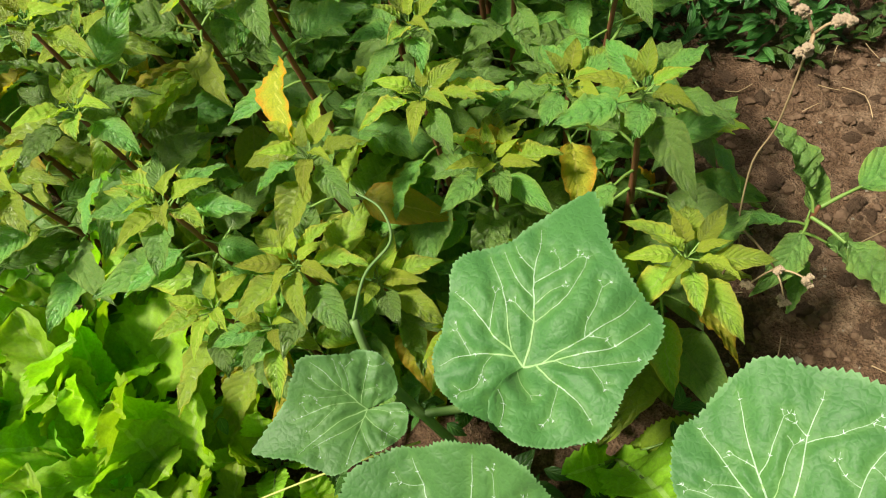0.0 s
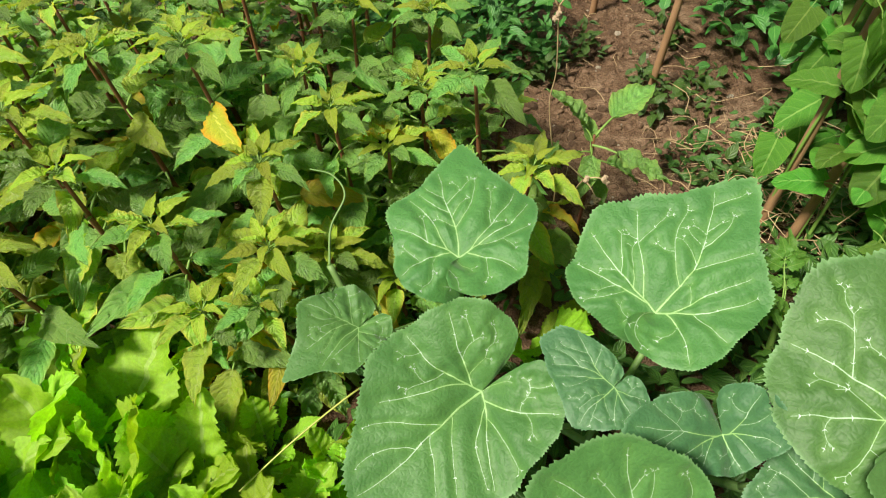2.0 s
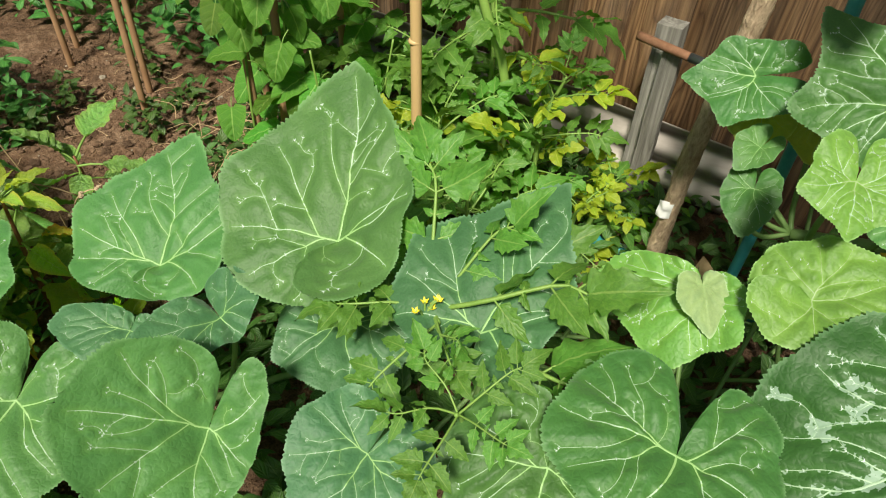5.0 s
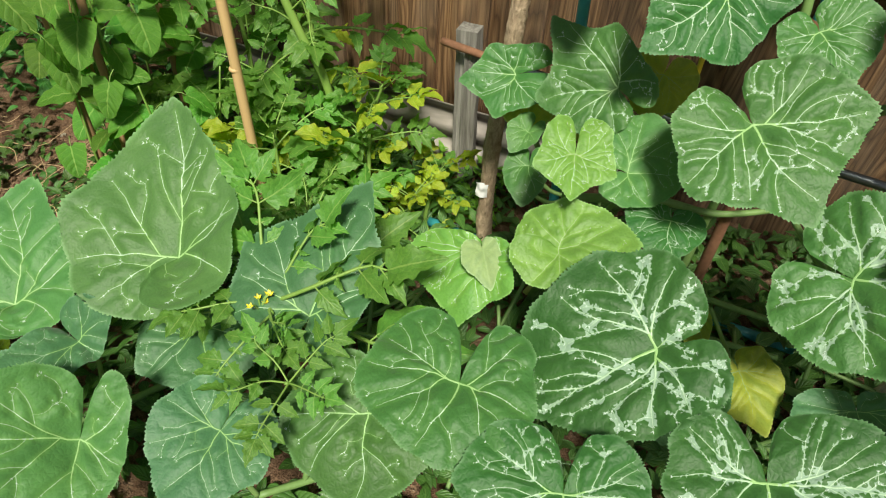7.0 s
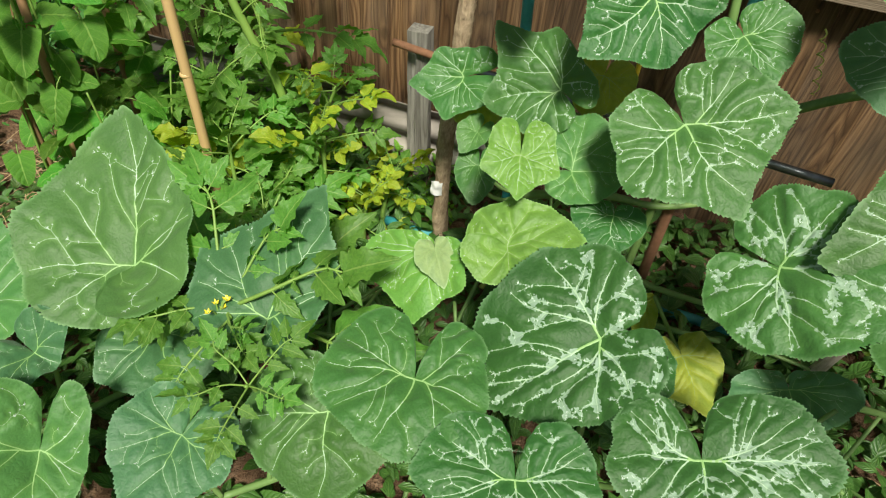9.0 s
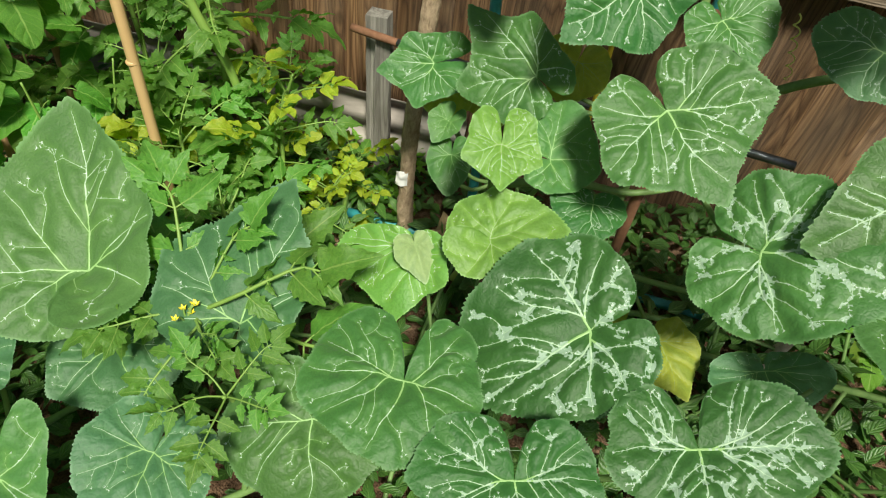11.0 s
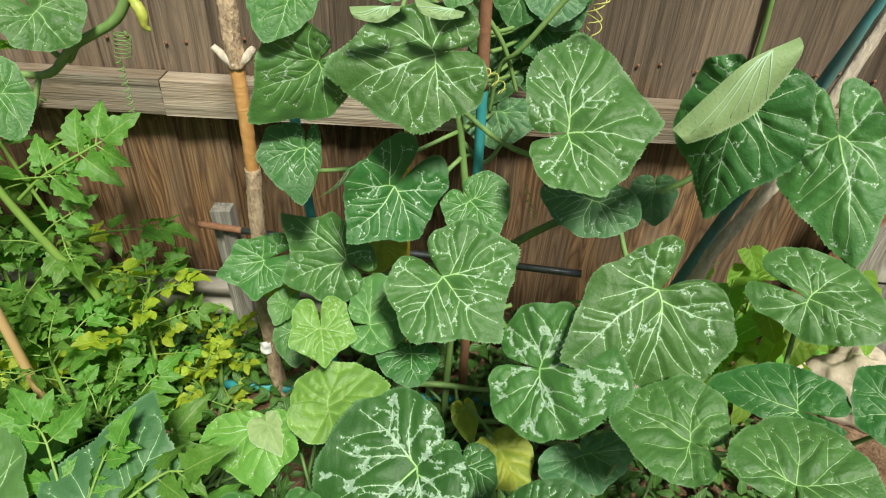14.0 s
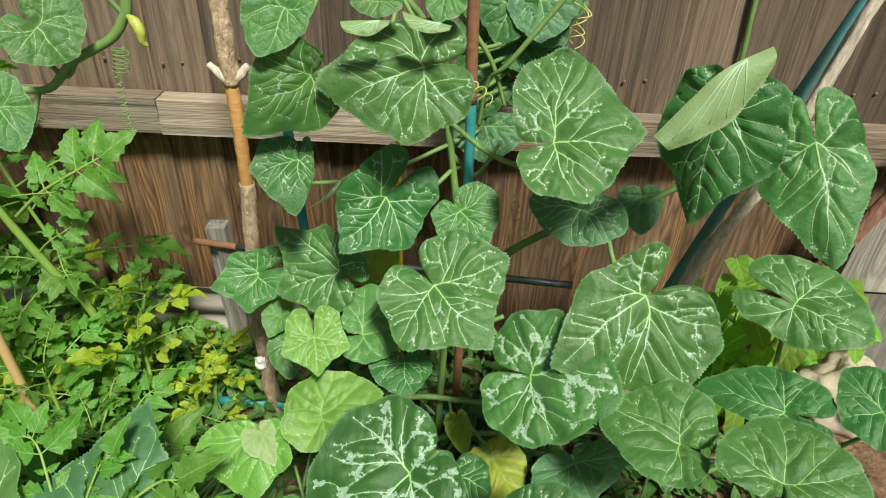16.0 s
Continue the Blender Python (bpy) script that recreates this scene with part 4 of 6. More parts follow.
climbing = squash_plant("squash plant climbing rods at the fence with silver-mottled leaves", [
    [(0.80, -0.78, -0.09), (0.83, -0.79, 0.15), (0.82, -0.80, 0.4), (0.85, -0.78, 0.6), (0.84, -0.74, 0.76), (0.82, -0.62, 0.86)],
    [(0.80, -0.78, -0.09), (0.62, -0.76, -0.03), (0.48, -0.72, 0.04), (0.38, -0.70, 0.08)],
    [(0.80, -0.82, -0.09), (0.68, -1.0, -0.03), (0.60, -1.15, 0.05), (0.52, -1.28, 0.12)],
    [(0.82, -0.80, 0.3), (0.80, -0.95, 0.42), (0.76, -1.10, 0.5), (0.74, -1.22, 0.6)],
    [(0.80, -0.58, 0.17), (0.81, -0.70, 0.19), (0.82, -0.80, 0.18), (0.82, -0.90, 0.22)],
    [(0.78, -0.60, 0.02), (0.79, -0.72, 0.05), (0.78, -0.86, 0.03), (0.74, -1.0, 0.05)],
    [(0.70, -0.62, -0.05), (0.74, -0.78, -0.02), (0.72, -0.95, 0.0)],
    [(0.735, -0.40, 1.02), (0.725, -0.388, 0.90), (0.72, -0.382, 0.817), (0.72, -0.373, 0.794), (0.72, -0.354, 0.772), (0.72, -0.305, 0.745), (0.72, -0.272, 0.714), (0.72, -0.235, 0.712)],
], 0.0075)
tangle(middle, 26, (0.25, 0.8, -0.6, -0.1, 0.2), 5)
tangle(climbing, 40, (0.45, 0.95, -1.3, -0.55, 0.3), 6)

squash_leaf(trailing, (0.221, 0.255, 0.161), (0.286, 0.392, 0.204), (-0.215, -0.201, 0.956), 0.081, 0.087, 0.052, spots=0.35, round_=0.1, cup=-0.1, lap=0.22)
squash_leaf(trailing, (0.395, 0.117, 0.124), (0.549, 0.180, 0.204), (-0.415, -0.139, 0.899), 0.121, 0.090, 0.046, spots=0.35, round_=0.3, lap=0.35)
squash_leaf(trailing, (0.184, 0.121, 0.107), (0.033, 0.093, 0.045), (-0.293, -0.373, 0.880), 0.091, 0.103, 0.079, spots=0.35, round_=0.6, cup=0.2, dish=0.12, lap=-0.09)
squash_leaf(trailing, (0.455, -0.121, 0.231), (0.628, -0.054, 0.316), (-0.456, 0.052, 0.888), 0.134, 0.085, 0.077, spots=0.35, round_=0.55, cup=0.15, lap=0.3)
squash_leaf(trailing, (0.248, -0.095, 0.132), (0.153, -0.117, 0.084), (-0.321, -0.449, 0.834), 0.052, 0.132, 0.080, spots=0.3, round_=0.9, cup=0.3, dish=0.15, lap=-0.06)
squash_leaf(trailing, (0.293, 0.052, 0.148), (0.239, 0.037, 0.137), (-0.147, -0.167, 0.975), 0.038, 0.082, 0.023, tone="blue", spots=0.3, lap=0.1)
squash_leaf(trailing, (0.346, -0.034, 0.165), (0.337, -0.066, 0.153), (-0.361, -0.239, 0.901), 0.055, 0.093, 0.044, tone="blue", spots=0.4, fold=0.5, wave=0.08)
squash_leaf(trailing, (0.446, -0.122, 0.095), (0.372, -0.185, 0.061), (-0.253, -0.218, 0.942), 0.096, 0.086, 0.044, tone="blue", spots=0.25)
squash_leaf(middle, (0.418, -0.310, 0.230), (0.584, -0.328, 0.298), (-0.369, 0.076, 0.926), 0.111, 0.067, 0.045, tone="blue", spots=0.3, round_=0.3)
squash_leaf(middle, (0.271, -0.272, 0.204), (0.188, -0.258, 0.191), (-0.190, -0.204, 0.960), 0.064, 0.068, 0.048, tone="blue", spots=0.3, round_=0.7)
squash_leaf(middle, (0.323, -0.416, 0.224), (0.238, -0.430, 0.181), (-0.447, -0.032, 0.894), 0.080, 0.091, 0.068, tone="mid", spots=0.2, round_=0.7, cup=-0.15, lap=0.1)
squash_leaf(middle, (0.353, -0.502, 0.273), (0.266, -0.502, 0.262), (-0.130, 0.013, 0.991), 0.079, 0.103, 0.083, tone="mid", spots=0.4, round_=0.75, cup=-0.1, lap=-0.16)
squash_leaf(climbing, (0.436, -0.686, 0.295), (0.394, -0.546, 0.222), (-0.431, 0.311, 0.847), 0.086, 0.114, 0.065, tone="deep", spots=1.0, round_=0.8, wave=0.06, lap=0.05)
squash_leaf(climbing, (0.275, -0.618, 0.262), (0.222, -0.621, 0.250), (-0.223, 0.042, 0.974), 0.080, 0.098, 0.064, tone="deep", spots=0.9, round_=0.9, lap=-0.14)
squash_leaf(climbing, (0.326, -0.789, 0.282), (0.258, -0.802, 0.267), (-0.253, 0.171, 0.952), 0.120, 0.090, 0.069, tone="deep", spots=1.0, round_=0.9, lap=-0.18)
squash_leaf(climbing, (0.555, -0.772, 0.114), (0.462, -0.751, 0.080), (-0.316, 0.117, 0.941), 0.060, 0.051, 0.040, tone="deep", spots=0.8, round_=0.8)
squash_leaf(middle, (0.538, -0.481, 0.268), (0.465, -0.478, 0.219), (-0.519, 0.318, 0.793), 0.054, 0.096, 0.025, tone="young", spots=0.6, round_=0.2)
squash_leaf(middle, (0.537, -0.484, 0.279), (0.496, -0.505, 0.257), (-0.446, -0.068, 0.892), 0.020, 0.028, 0.013, tone="pale", spots=0.0, round_=0.4, fold=0.3)
squash_leaf(middle, (0.536, -0.570, 0.307), (0.547, -0.656, 0.329), (-0.407, 0.182, 0.895), 0.058, 0.054, 0.052, tone="young", spots=0.12, round_=0.9, lap=0.25)
squash_leaf(middle, (0.605, -0.565, 0.390), (0.556, -0.570, 0.362), (-0.480, -0.047, 0.876), 0.046, 0.044, 0.047, tone="young", spots=0.7, round_=0.2, wave=0.06)
squash_leaf(middle, (0.662, -0.633, 0.337), (0.658, -0.697, 0.335), (-0.481, 0.002, 0.877), 0.082, 0.048, 0.035, spots=0.25, round_=0.9, wave=0.06, lap=0.1)
squash_leaf(climbing, (0.636, -0.737, 0.447), (0.555, -0.806, 0.395), (-0.597, 0.105, 0.795), 0.103, 0.092, 0.061, tone="mid", spots=0.72, round_=0.25, wave=0.05, lap=-0.1)
squash_leaf(climbing, (0.711, -0.674, 0.552), (0.663, -0.607, 0.495), (-0.833, -0.157, 0.530), 0.068, 0.063, 0.076, tone="deep", spots=0.72, round_=0.3, wave=0.08, fold=0.15)
squash_leaf(climbing, (0.721, -0.784, 0.518), (0.676, -0.818, 0.484), (-0.658, 0.129, 0.742), 0.059, 0.047, 0.030, tone="mid", spots=0.72, round_=0.8)
squash_leaf(climbing, (0.694, -0.723, 0.745), (0.687, -0.592, 0.726), (-0.767, 0.052, 0.640), 0.088, 0.068, 0.061, tone="mid", spots=0.72, round_=0.5, wave=0.08, droop=0.15, fold=-0.15, lap=0.1)
squash_leaf(climbing, (0.714, -0.583, 0.729), (0.704, -0.496, 0.659), (-0.995, -0.046, 0.086), 0.057, 0.058, 0.032, tone="mid", spots=0.72, round_=0.4, wave=0.07)
squash_leaf(climbing, (0.729, -0.556, 0.605), (0.674, -0.550, 0.550), (-0.712, -0.066, 0.699), 0.022, 0.061, 0.034, tone="deep", spots=0.72, round_=0.6)
squash_leaf(climbing, (0.664, -0.893, 0.653), (0.645, -1.005, 0.671), (-0.604, 0.222, 0.766), 0.132, 0.090, 0.053, tone="mid", spots=0.72, round_=0.5, wave=0.05, lap=-0.05)
squash_leaf(climbing, (0.727, -0.973, 0.509), (0.695, -0.952, 0.464), (-0.695, 0.302, 0.652), 0.075, 0.077, 0.034, tone="blue", spots=0.72, round_=0.9)
squash_leaf(climbing, (0.545, -0.869, 0.346), (0.469, -0.973, 0.376), (-0.441, 0.527, 0.727), 0.097, 0.097, 0.068, tone="mid", spots=1.0, round_=0.9, wave=0.06, lap=0.0)
squash_leaf(climbing, (0.572, -1.028, 0.459), (0.531, -0.890, 0.378), (-0.728, 0.173, 0.664), 0.138, 0.069, 0.077, tone="mid", spots=0.8, round_=0.35, wave=0.06, fold=-0.15, lap=-0.2)
squash_leaf(climbing, (0.600, -1.219, 0.676), (0.491, -1.223, 0.552), (-0.632, 0.561, 0.536), 0.058, 0.071, 0.072, tone="mid", spots=0.8, round_=0.4, fold=-0.3, wave=0.07)
squash_leaf(climbing, (0.629, -1.095, 0.715), (0.592, -1.070, 0.567), (-0.592, 0.757, 0.276), 0.083, 0.077, 0.050, tone="deep", spots=0.72, round_=0.35, fold=-0.3, wave=0.08)
squash_leaf(climbing, (0.625, -1.318, 0.379), (0.538, -1.397, 0.375), (-0.405, 0.405, 0.820), 0.091, 0.062, 0.093, tone="mid", spots=0.7, round_=0.8, fold=-0.3)
squash_leaf(climbing, (0.399, -1.026, 0.357), (0.458, -0.939, 0.354), (-0.224, 0.192, 0.956), 0.063, 0.082, 0.042, tone="mid", spots=0.1, round_=0.7, lap=-0.1)
squash_leaf(climbing, (0.423, -1.180, 0.372), (0.490, -1.092, 0.356), (-0.381, 0.431, 0.818), 0.025, 0.061, 0.060, tone="deep", spots=0.4, round_=0.7, fold=-0.3)
squash_leaf(climbing, (0.314, -1.107, 0.383), (0.386, -1.150, 0.408), (-0.187, 0.237, 0.953), 0.077, 0.088, 0.026, tone="mid", spots=0.3, round_=0.9)
squash_leaf(climbing, (0.386, -1.279, 0.404), (0.390, -1.233, 0.382), (-0.302, 0.437, 0.847), 0.053, 0.064, 0.032, tone="deep", spots=0.4, round_=0.8)
squash_leaf(climbing, (0.683, -0.295, 0.796), (0.675, -0.331, 0.765), (-0.749, -0.337, 0.570), 0.053, 0.045, 0.030, tone="mid", spots=0.5, round_=0.8)
squash_leaf(climbing, (0.636, -0.251, 0.723), (0.608, -0.268, 0.682), (-0.685, -0.371, 0.627), 0.032, 0.029, 0.041, tone="mid", spots=0.3, round_=0.8)
squash_leaf(climbing, (0.727, -0.558, 0.807), (0.692, -0.523, 0.760), (-0.821, -0.075, 0.566), 0.034, 0.047, 0.036, tone="mid", spots=0.5, round_=0.8)
squash_leaf(climbing, (0.706, -0.668, 0.820), (0.694, -0.667, 0.803), (-0.827, 0.041, 0.561), 0.029, 0.032, 0.019, tone="mid", spots=0.5, round_=0.8)
squash_leaf(climbing, (0.700, -0.746, 0.828), (0.684, -0.735, 0.802), (-0.823, 0.125, 0.554), 0.029, 0.022, 0.021, tone="mid", spots=0.3, round_=0.8)
squash_leaf(climbing, (0.940, -0.934, 0.767), (0.903, -0.931, 0.712), (-0.797, 0.242, 0.553), 0.060, 0.052, 0.035, tone="blue", spots=0.4, round_=0.8)
squash_leaf(climbing, (0.742, -0.600, 0.402), (0.804, -0.504, 0.450), (-0.764, 0.183, 0.619), 0.082, 0.049, 0.049, tone="mid", spots=0.72, round_=0.0, wave=0.05)
squash_leaf(climbing, (0.802, -0.465, 0.362), (0.788, -0.390, 0.344), (-0.719, 0.032, 0.695), 0.058, 0.042, 0.058, tone="mid", spots=0.72, round_=0.15, fold=0.15)
squash_leaf(climbing, (0.628, -0.695, 0.305), (0.578, -0.690, 0.284), (-0.380, 0.035, 0.924), 0.042, 0.055, 0.018, tone="deep", spots=0.8, round_=0.9)
squash_leaf(trailing, (0.091, 0.237, 0.129), (-0.001, 0.205, 0.136), (0.151, -0.197, 0.969), 0.039, 0.053, 0.033, spots=0.08, round_=0.1, wave=0.08, fold=0.15)
squash_leaf(climbing, (0.702, -0.801, 0.076), (0.644, -0.809, 0.046), (-0.465, 0.104, 0.879), 0.021, 0.027, 0.017, tone="yellow", spots=0.0, round_=0.7, wave=0.1)
squash_leaf(climbing, (0.574, -0.837, 0.124), (0.500, -0.872, 0.100), (-0.304, 0.099, 0.947), 0.048, 0.058, 0.030, tone="yellow", spots=0.0, round_=0.4, wave=0.1)
squash_leaf(climbing, (0.800, -0.655, 0.400), (0.765, -0.640, 0.352), (-0.62, -0.05, 0.78), 0.048, 0.052, 0.030, tone="yellow", spots=0.0, round_=0.6, wave=0.07)
squash_leaf(climbing, (0.810, -0.555, 0.330), (0.780, -0.560, 0.285), (-0.62, 0.10, 0.78), 0.046, 0.044, 0.030, tone="yellow", spots=0.0, round_=0.7, wave=0.07)
squash_leaf(climbing, (0.805, -0.490, 0.320), (0.775, -0.500, 0.280), (-0.60, 0.15, 0.78), 0.036, 0.040, 0.026, tone="yellow", spots=0.0, round_=0.7, wave=0.07)
squash_leaf(climbing, (0.528, -0.960, 0.156), (0.467, -0.969, 0.142), (-0.231, 0.129, 0.964), 0.084, 0.076, 0.026, tone="blue", spots=0.1, round_=0.7)
squash_leaf(climbing, (0.769, -1.091, 0.505), (0.728, -1.086, 0.456), (-0.682, 0.378, 0.627), 0.034, 0.039, 0.018, tone="blue", spots=0.0, round_=0.8)
squash_leaf(climbing, (0.730, -0.509, 0.267), (0.680, -0.513, 0.234), (-0.555, 0.064, 0.830), 0.030, 0.035, 0.029, tone="mid", spots=0.2, round_=0.8)
squash_leaf(climbing, (0.755, -0.498, 0.305), (0.725, -0.480, 0.287), (-0.490, 0.046, 0.871), 0.022, 0.027, 0.026, spots=0.1, round_=0.6, fold=0.2)
# background leaves in darker tones, which put the deep shade here into colour
squash_leaf(climbing, (0.942, -0.862, 0.555), (0.905, -0.859, 0.503), (-0.796, 0.184, 0.577), 0.073, 0.064, 0.025, tone="blue", spots=0.3, round_=0.7)
squash_leaf(climbing, (0.963, -0.943, 0.744), (0.930, -0.978, 0.700), (-0.856, 0.261, 0.446), 0.057, 0.054, 0.040, tone="blue", spots=0.3, round_=0.7)
squash_leaf(climbing, (0.979, -0.854, 0.617), (0.947, -0.847, 0.563), (-0.828, 0.178, 0.531), 0.055, 0.049, 0.039, tone="deep", spots=0.3, round_=0.7)
squash_leaf(climbing, (1.021, -0.827, 0.696), (0.992, -0.854, 0.652), (-0.867, 0.157, 0.473), 0.048, 0.032, 0.028, tone="deep", spots=0.3, round_=0.7)
squash_leaf(climbing, (0.990, -0.911, 0.623), (0.953, -0.933, 0.575), (-0.824, 0.220, 0.523), 0.036, 0.026, 0.029, tone="deep", spots=0.2, round_=0.7)
squash_leaf(climbing, (0.990, -0.863, 0.686), (0.958, -0.850, 0.625), (-0.854, 0.189, 0.484), 0.062, 0.057, 0.051, tone="deep", spots=0.35, round_=0.7)
squash_leaf(climbing, (0.984, -0.953, 0.674), (0.958, -0.962, 0.634), (-0.833, 0.258, 0.489), 0.045, 0.039, 0.029, tone="deep", spots=0.3, round_=0.7)



def folded_edge(plant, crest, free, bulge, seed):
    """A leaf margin turned over on itself, showing its pale underside from the fold to its toothed rim."""
    r = np.random.RandomState(seed)
    nu, nv = 90, 14
    top, low = smooth_line(crest, nu), smooth_line(free, nu)
    ends = np.clip(np.sin(np.pi * np.linspace(0.004, 0.996, nu)), 0, 1)[:, None] ** 0.05
    low = top + (low - top) * (0.12 + 0.88 * ends)
    saw = (1 + 0.05 * (np.mod(np.arange(nu), 2) - 0.5) * r.uniform(0.3, 1.3, nu))[:, None]
    out = Vector((-0.9, 0.25, 0.35)).normalized()

    def at(i, v):
        w = v * saw[i] if v == 1 else v
        ripple = 0.10 * math.sin(i * 0.21 + seed) * v
        return top[i] + (low[i] - top[i]) * w + np.array(out) * bulge * (math.sin(math.pi * min(1, 0.12 + 0.75 * v)) + ripple)

    vs = np.linspace(0, 1, nv)
    co = np.array([at(i, v) for v in vs for i in range(nu)])
    q = np.repeat(vs, nu)
    me = grid_mesh("folded_edge", co, nv, nu, SQUASH["pale"], {"vein": np.full(len(co), 1.0), "fleck": np.zeros(len(co)), "rim": np.clip((q - 0.9) / 0.1, 0, 1)})
    flap_ = part("folded_edge", me, plant, "pale grey-green leaf underside folded over")
    pieces = []
    for k in range(5):
        i0, i1 = int(nu * 0.82), int(nu * (0.05 + 0.16 * k + r.uniform(0, 0.05)))
        pts = [at(int(i0 + (i1 - i0) * f), 0.04 + (0.55 + 0.09 * k) * f**1.2) + np.array(out) * 0.0004 for f in np.linspace(0, 1, 9)]
        pieces.append(tube(pts, [0.0011, 0.0004], 5))
    part("vein_network", mesh_of("vein_network", *joined(pieces), VEIN), flap_)


folded_edge(climbing, [(0.575, -0.982, 0.701), (0.575, -1.017, 0.747), (0.575, -1.048, 0.781), (0.585, -1.104, 0.803)], [(0.56, -0.999, 0.687), (0.555, -1.031, 0.707), (0.56, -1.069, 0.73), (0.57, -1.104, 0.784)], 0.012, 3)
folded_edge(climbing, [(0.665, -0.624, 0.808), (0.665, -0.648, 0.809), (0.665, -0.681, 0.809)], [(0.65, -0.629, 0.799), (0.65, -0.656, 0.796), (0.65, -0.677, 0.807)], 0.007, 5)
folded_edge(climbing, [(0.665, -0.694, 0.819), (0.665, -0.718, 0.811), (0.665, -0.752, 0.803)], [(0.65, -0.699, 0.805), (0.65, -0.723, 0.799), (0.65, -0.746, 0.801)], 0.007, 6)
folded_edge(climbing, [(0.635, -0.625, 0.628), (0.635, -0.604, 0.602), (0.635, -0.574, 0.584)], [(0.62, -0.612, 0.629), (0.62, -0.594, 0.608), (0.62, -0.572, 0.592)], 0.005, 8)
# three more behind, their deep tone standing in for shade before the fence
squash_leaf(climbing, (0.950, -0.886, 0.760), (0.925, -0.870, 0.700), (-0.80, 0.20, 0.55), 0.050, 0.046, 0.034, tone="deep", spots=0.4, round_=0.6)
squash_leaf(climbing, (0.955, -0.960, 0.775), (0.925, -0.955, 0.715), (-0.82, 0.25, 0.50), 0.052, 0.050, 0.036, tone="deep", spots=0.4, round_=0.6)
squash_leaf(climbing, (0.960, -0.915, 0.700), (0.930, -0.925, 0.650), (-0.82, 0.25, 0.50), 0.044, 0.048, 0.030, tone="deep", spots=0.3, round_=0.7)

# ---- small leaves, shared between plants ----
def ovate(u):
    return math.sin(math.pi * min(1, u) ** 0.72) ** 0.85 * (1 - 0.18 * u)


def heart(u):
    return (min(1.0, (u / 0.05) ** 0.5) if u < 0.05 else 1.0) * (1 - u) ** 0.62 * (0.86 + 0.5 * u)


def spoon(u):
    return 0.16 + 0.84 * math.sin(math.pi * u**1.5) ** 0.75 if u < 0.98 else 0.06


def toothed(u):
    return math.sin(math.pi * u**0.60) ** 0.80 * (1 + 0.20 * math.sin(2 * math.pi * (4.6 * u - 0.2)) * (1 - 0.5 * u)) * (1 - 0.30 * u)


def rounded(u):
    return math.sin(math.pi * u**0.8) ** 0.65 * (1 + 0.06 * math.sin(2 * math.pi * (3.2 * u - 0.1)))


def leaf_piece(length, width, shape, nu, nv, fold, curl, ripple, seed, ribs=0.0, teeth=0.0, notch=0.0, pleat=0.018):
    """A bent leaf along y from the origin: vertices, faces and (u, v)."""
    verts, uvs, faces = [], [], []
    rng = random.Random(seed)
    ph = rng.uniform(0, 6.28)
    for i in range(nu + 1):
        u = i / nu
        w = max(0.004, shape(max(u, 0.004))) * width / 2
        for j in range(nv + 1):
            v = -1 + 2 * j / nv
            edge = abs(v) ** 2
            x = v * w * (1 + (teeth * (1 if (i % 2) else -1) if abs(v) == 1 else 0))
            y = length * u - notch * length * edge * (1 - u) ** 3
            z = fold * abs(x) - curl * length * u * u + ripple * width * edge * math.sin(u * 15 + ph + v * 1.2)
            if ribs:
                z += pleat * width * math.cos(2 * math.pi * (ribs * u - 0.9 * abs(v))) * (1 - 0.5 * abs(v))
            verts.append((x, y, z))
            uvs.append((u, (v + 1) / 2))
    for i in range(nu):
        for j in range(nv):
            a = i * (nv + 1) + j
            faces.append((a, a + 1, a + nv + 2, a + nv + 1))
    return verts, faces, uvs


def moved(piece, m):
    return [tuple(m @ Vector(v)) for v in piece[0]], piece[1], piece[2]


def gathered(pieces):
    verts, faces, uvs = [], [], []
    for v, f, t in pieces:
        o = len(verts)
        verts += v
        uvs += t
        faces += [tuple(i + o for i in g) for g in f]
    return verts, faces, uvs


def with_stem(pieces, lines, mats, name):
    """One mesh of leaf pieces and stalk lines; the stalks take the second material."""
    v, f, t = gathered(pieces)
    slots = [0] * len(f)
    for line, r in lines:
        tv, tf = tube(line, r, 5, cap=False)
        o = len(v)
        v += [tuple(p) for p in tv]
        t += [(0.5, 0.5)] * len(tv)
        f += [tuple(i + o for i in g) for g in tf]
        slots += [1] * len(tf)
    return mesh_of(name, v, f, mats, t, slots)


def amaranth_pool(mat, seed):
    out = []
    for k in range(8):
        rng = random.Random(seed * 10 + k)
        L = 1.0
        st = rng.uniform(0.28, 0.45)
        p = leaf_piece(L, rng.uniform(0.46, 0.58), ovate, 24, 6, rng.uniform(0.05, 0.6), rng.uniform(0.15, 0.75), rng.uniform(0.04, 0.10), k, 6.5, pleat=0.085)
        p = moved(p, Matrix.Translation((0, st, 0)))
        out.append(with_stem([p], [([(0, 0, -0.02), (0, st * 0.5, 0.01), (0, st, 0)], [0.025, 0.018])], [mat, GREEN_STEM], "leaf"))
    return out


AM_POOL = [amaranth_pool(m, k) for k, m in enumerate(AMARANTH)]


def set_leaf(me, parent, origin, azimuth, elevation, size, roll=0.0, name="leaf", label=""):
    """Hangs a leaf on a plant: its stalk at origin, pointing outward."""
    out = Vector((math.cos(azimuth) * math.cos(elevation), math.sin(azimuth) * math.cos(elevation), math.sin(elevation)))
    up = Vector((-math.cos(azimuth) * math.sin(elevation), -math.sin(azimuth) * math.sin(elevation), math.cos(elevation)))
    m = frame_at(tuple(Vector(origin) - parent.location), out, up) @ pose(0, 0, 0, 0, roll, 0) @ Matrix.Diagonal((size, size, size, 1))
    return part(name, me, parent, label, m)


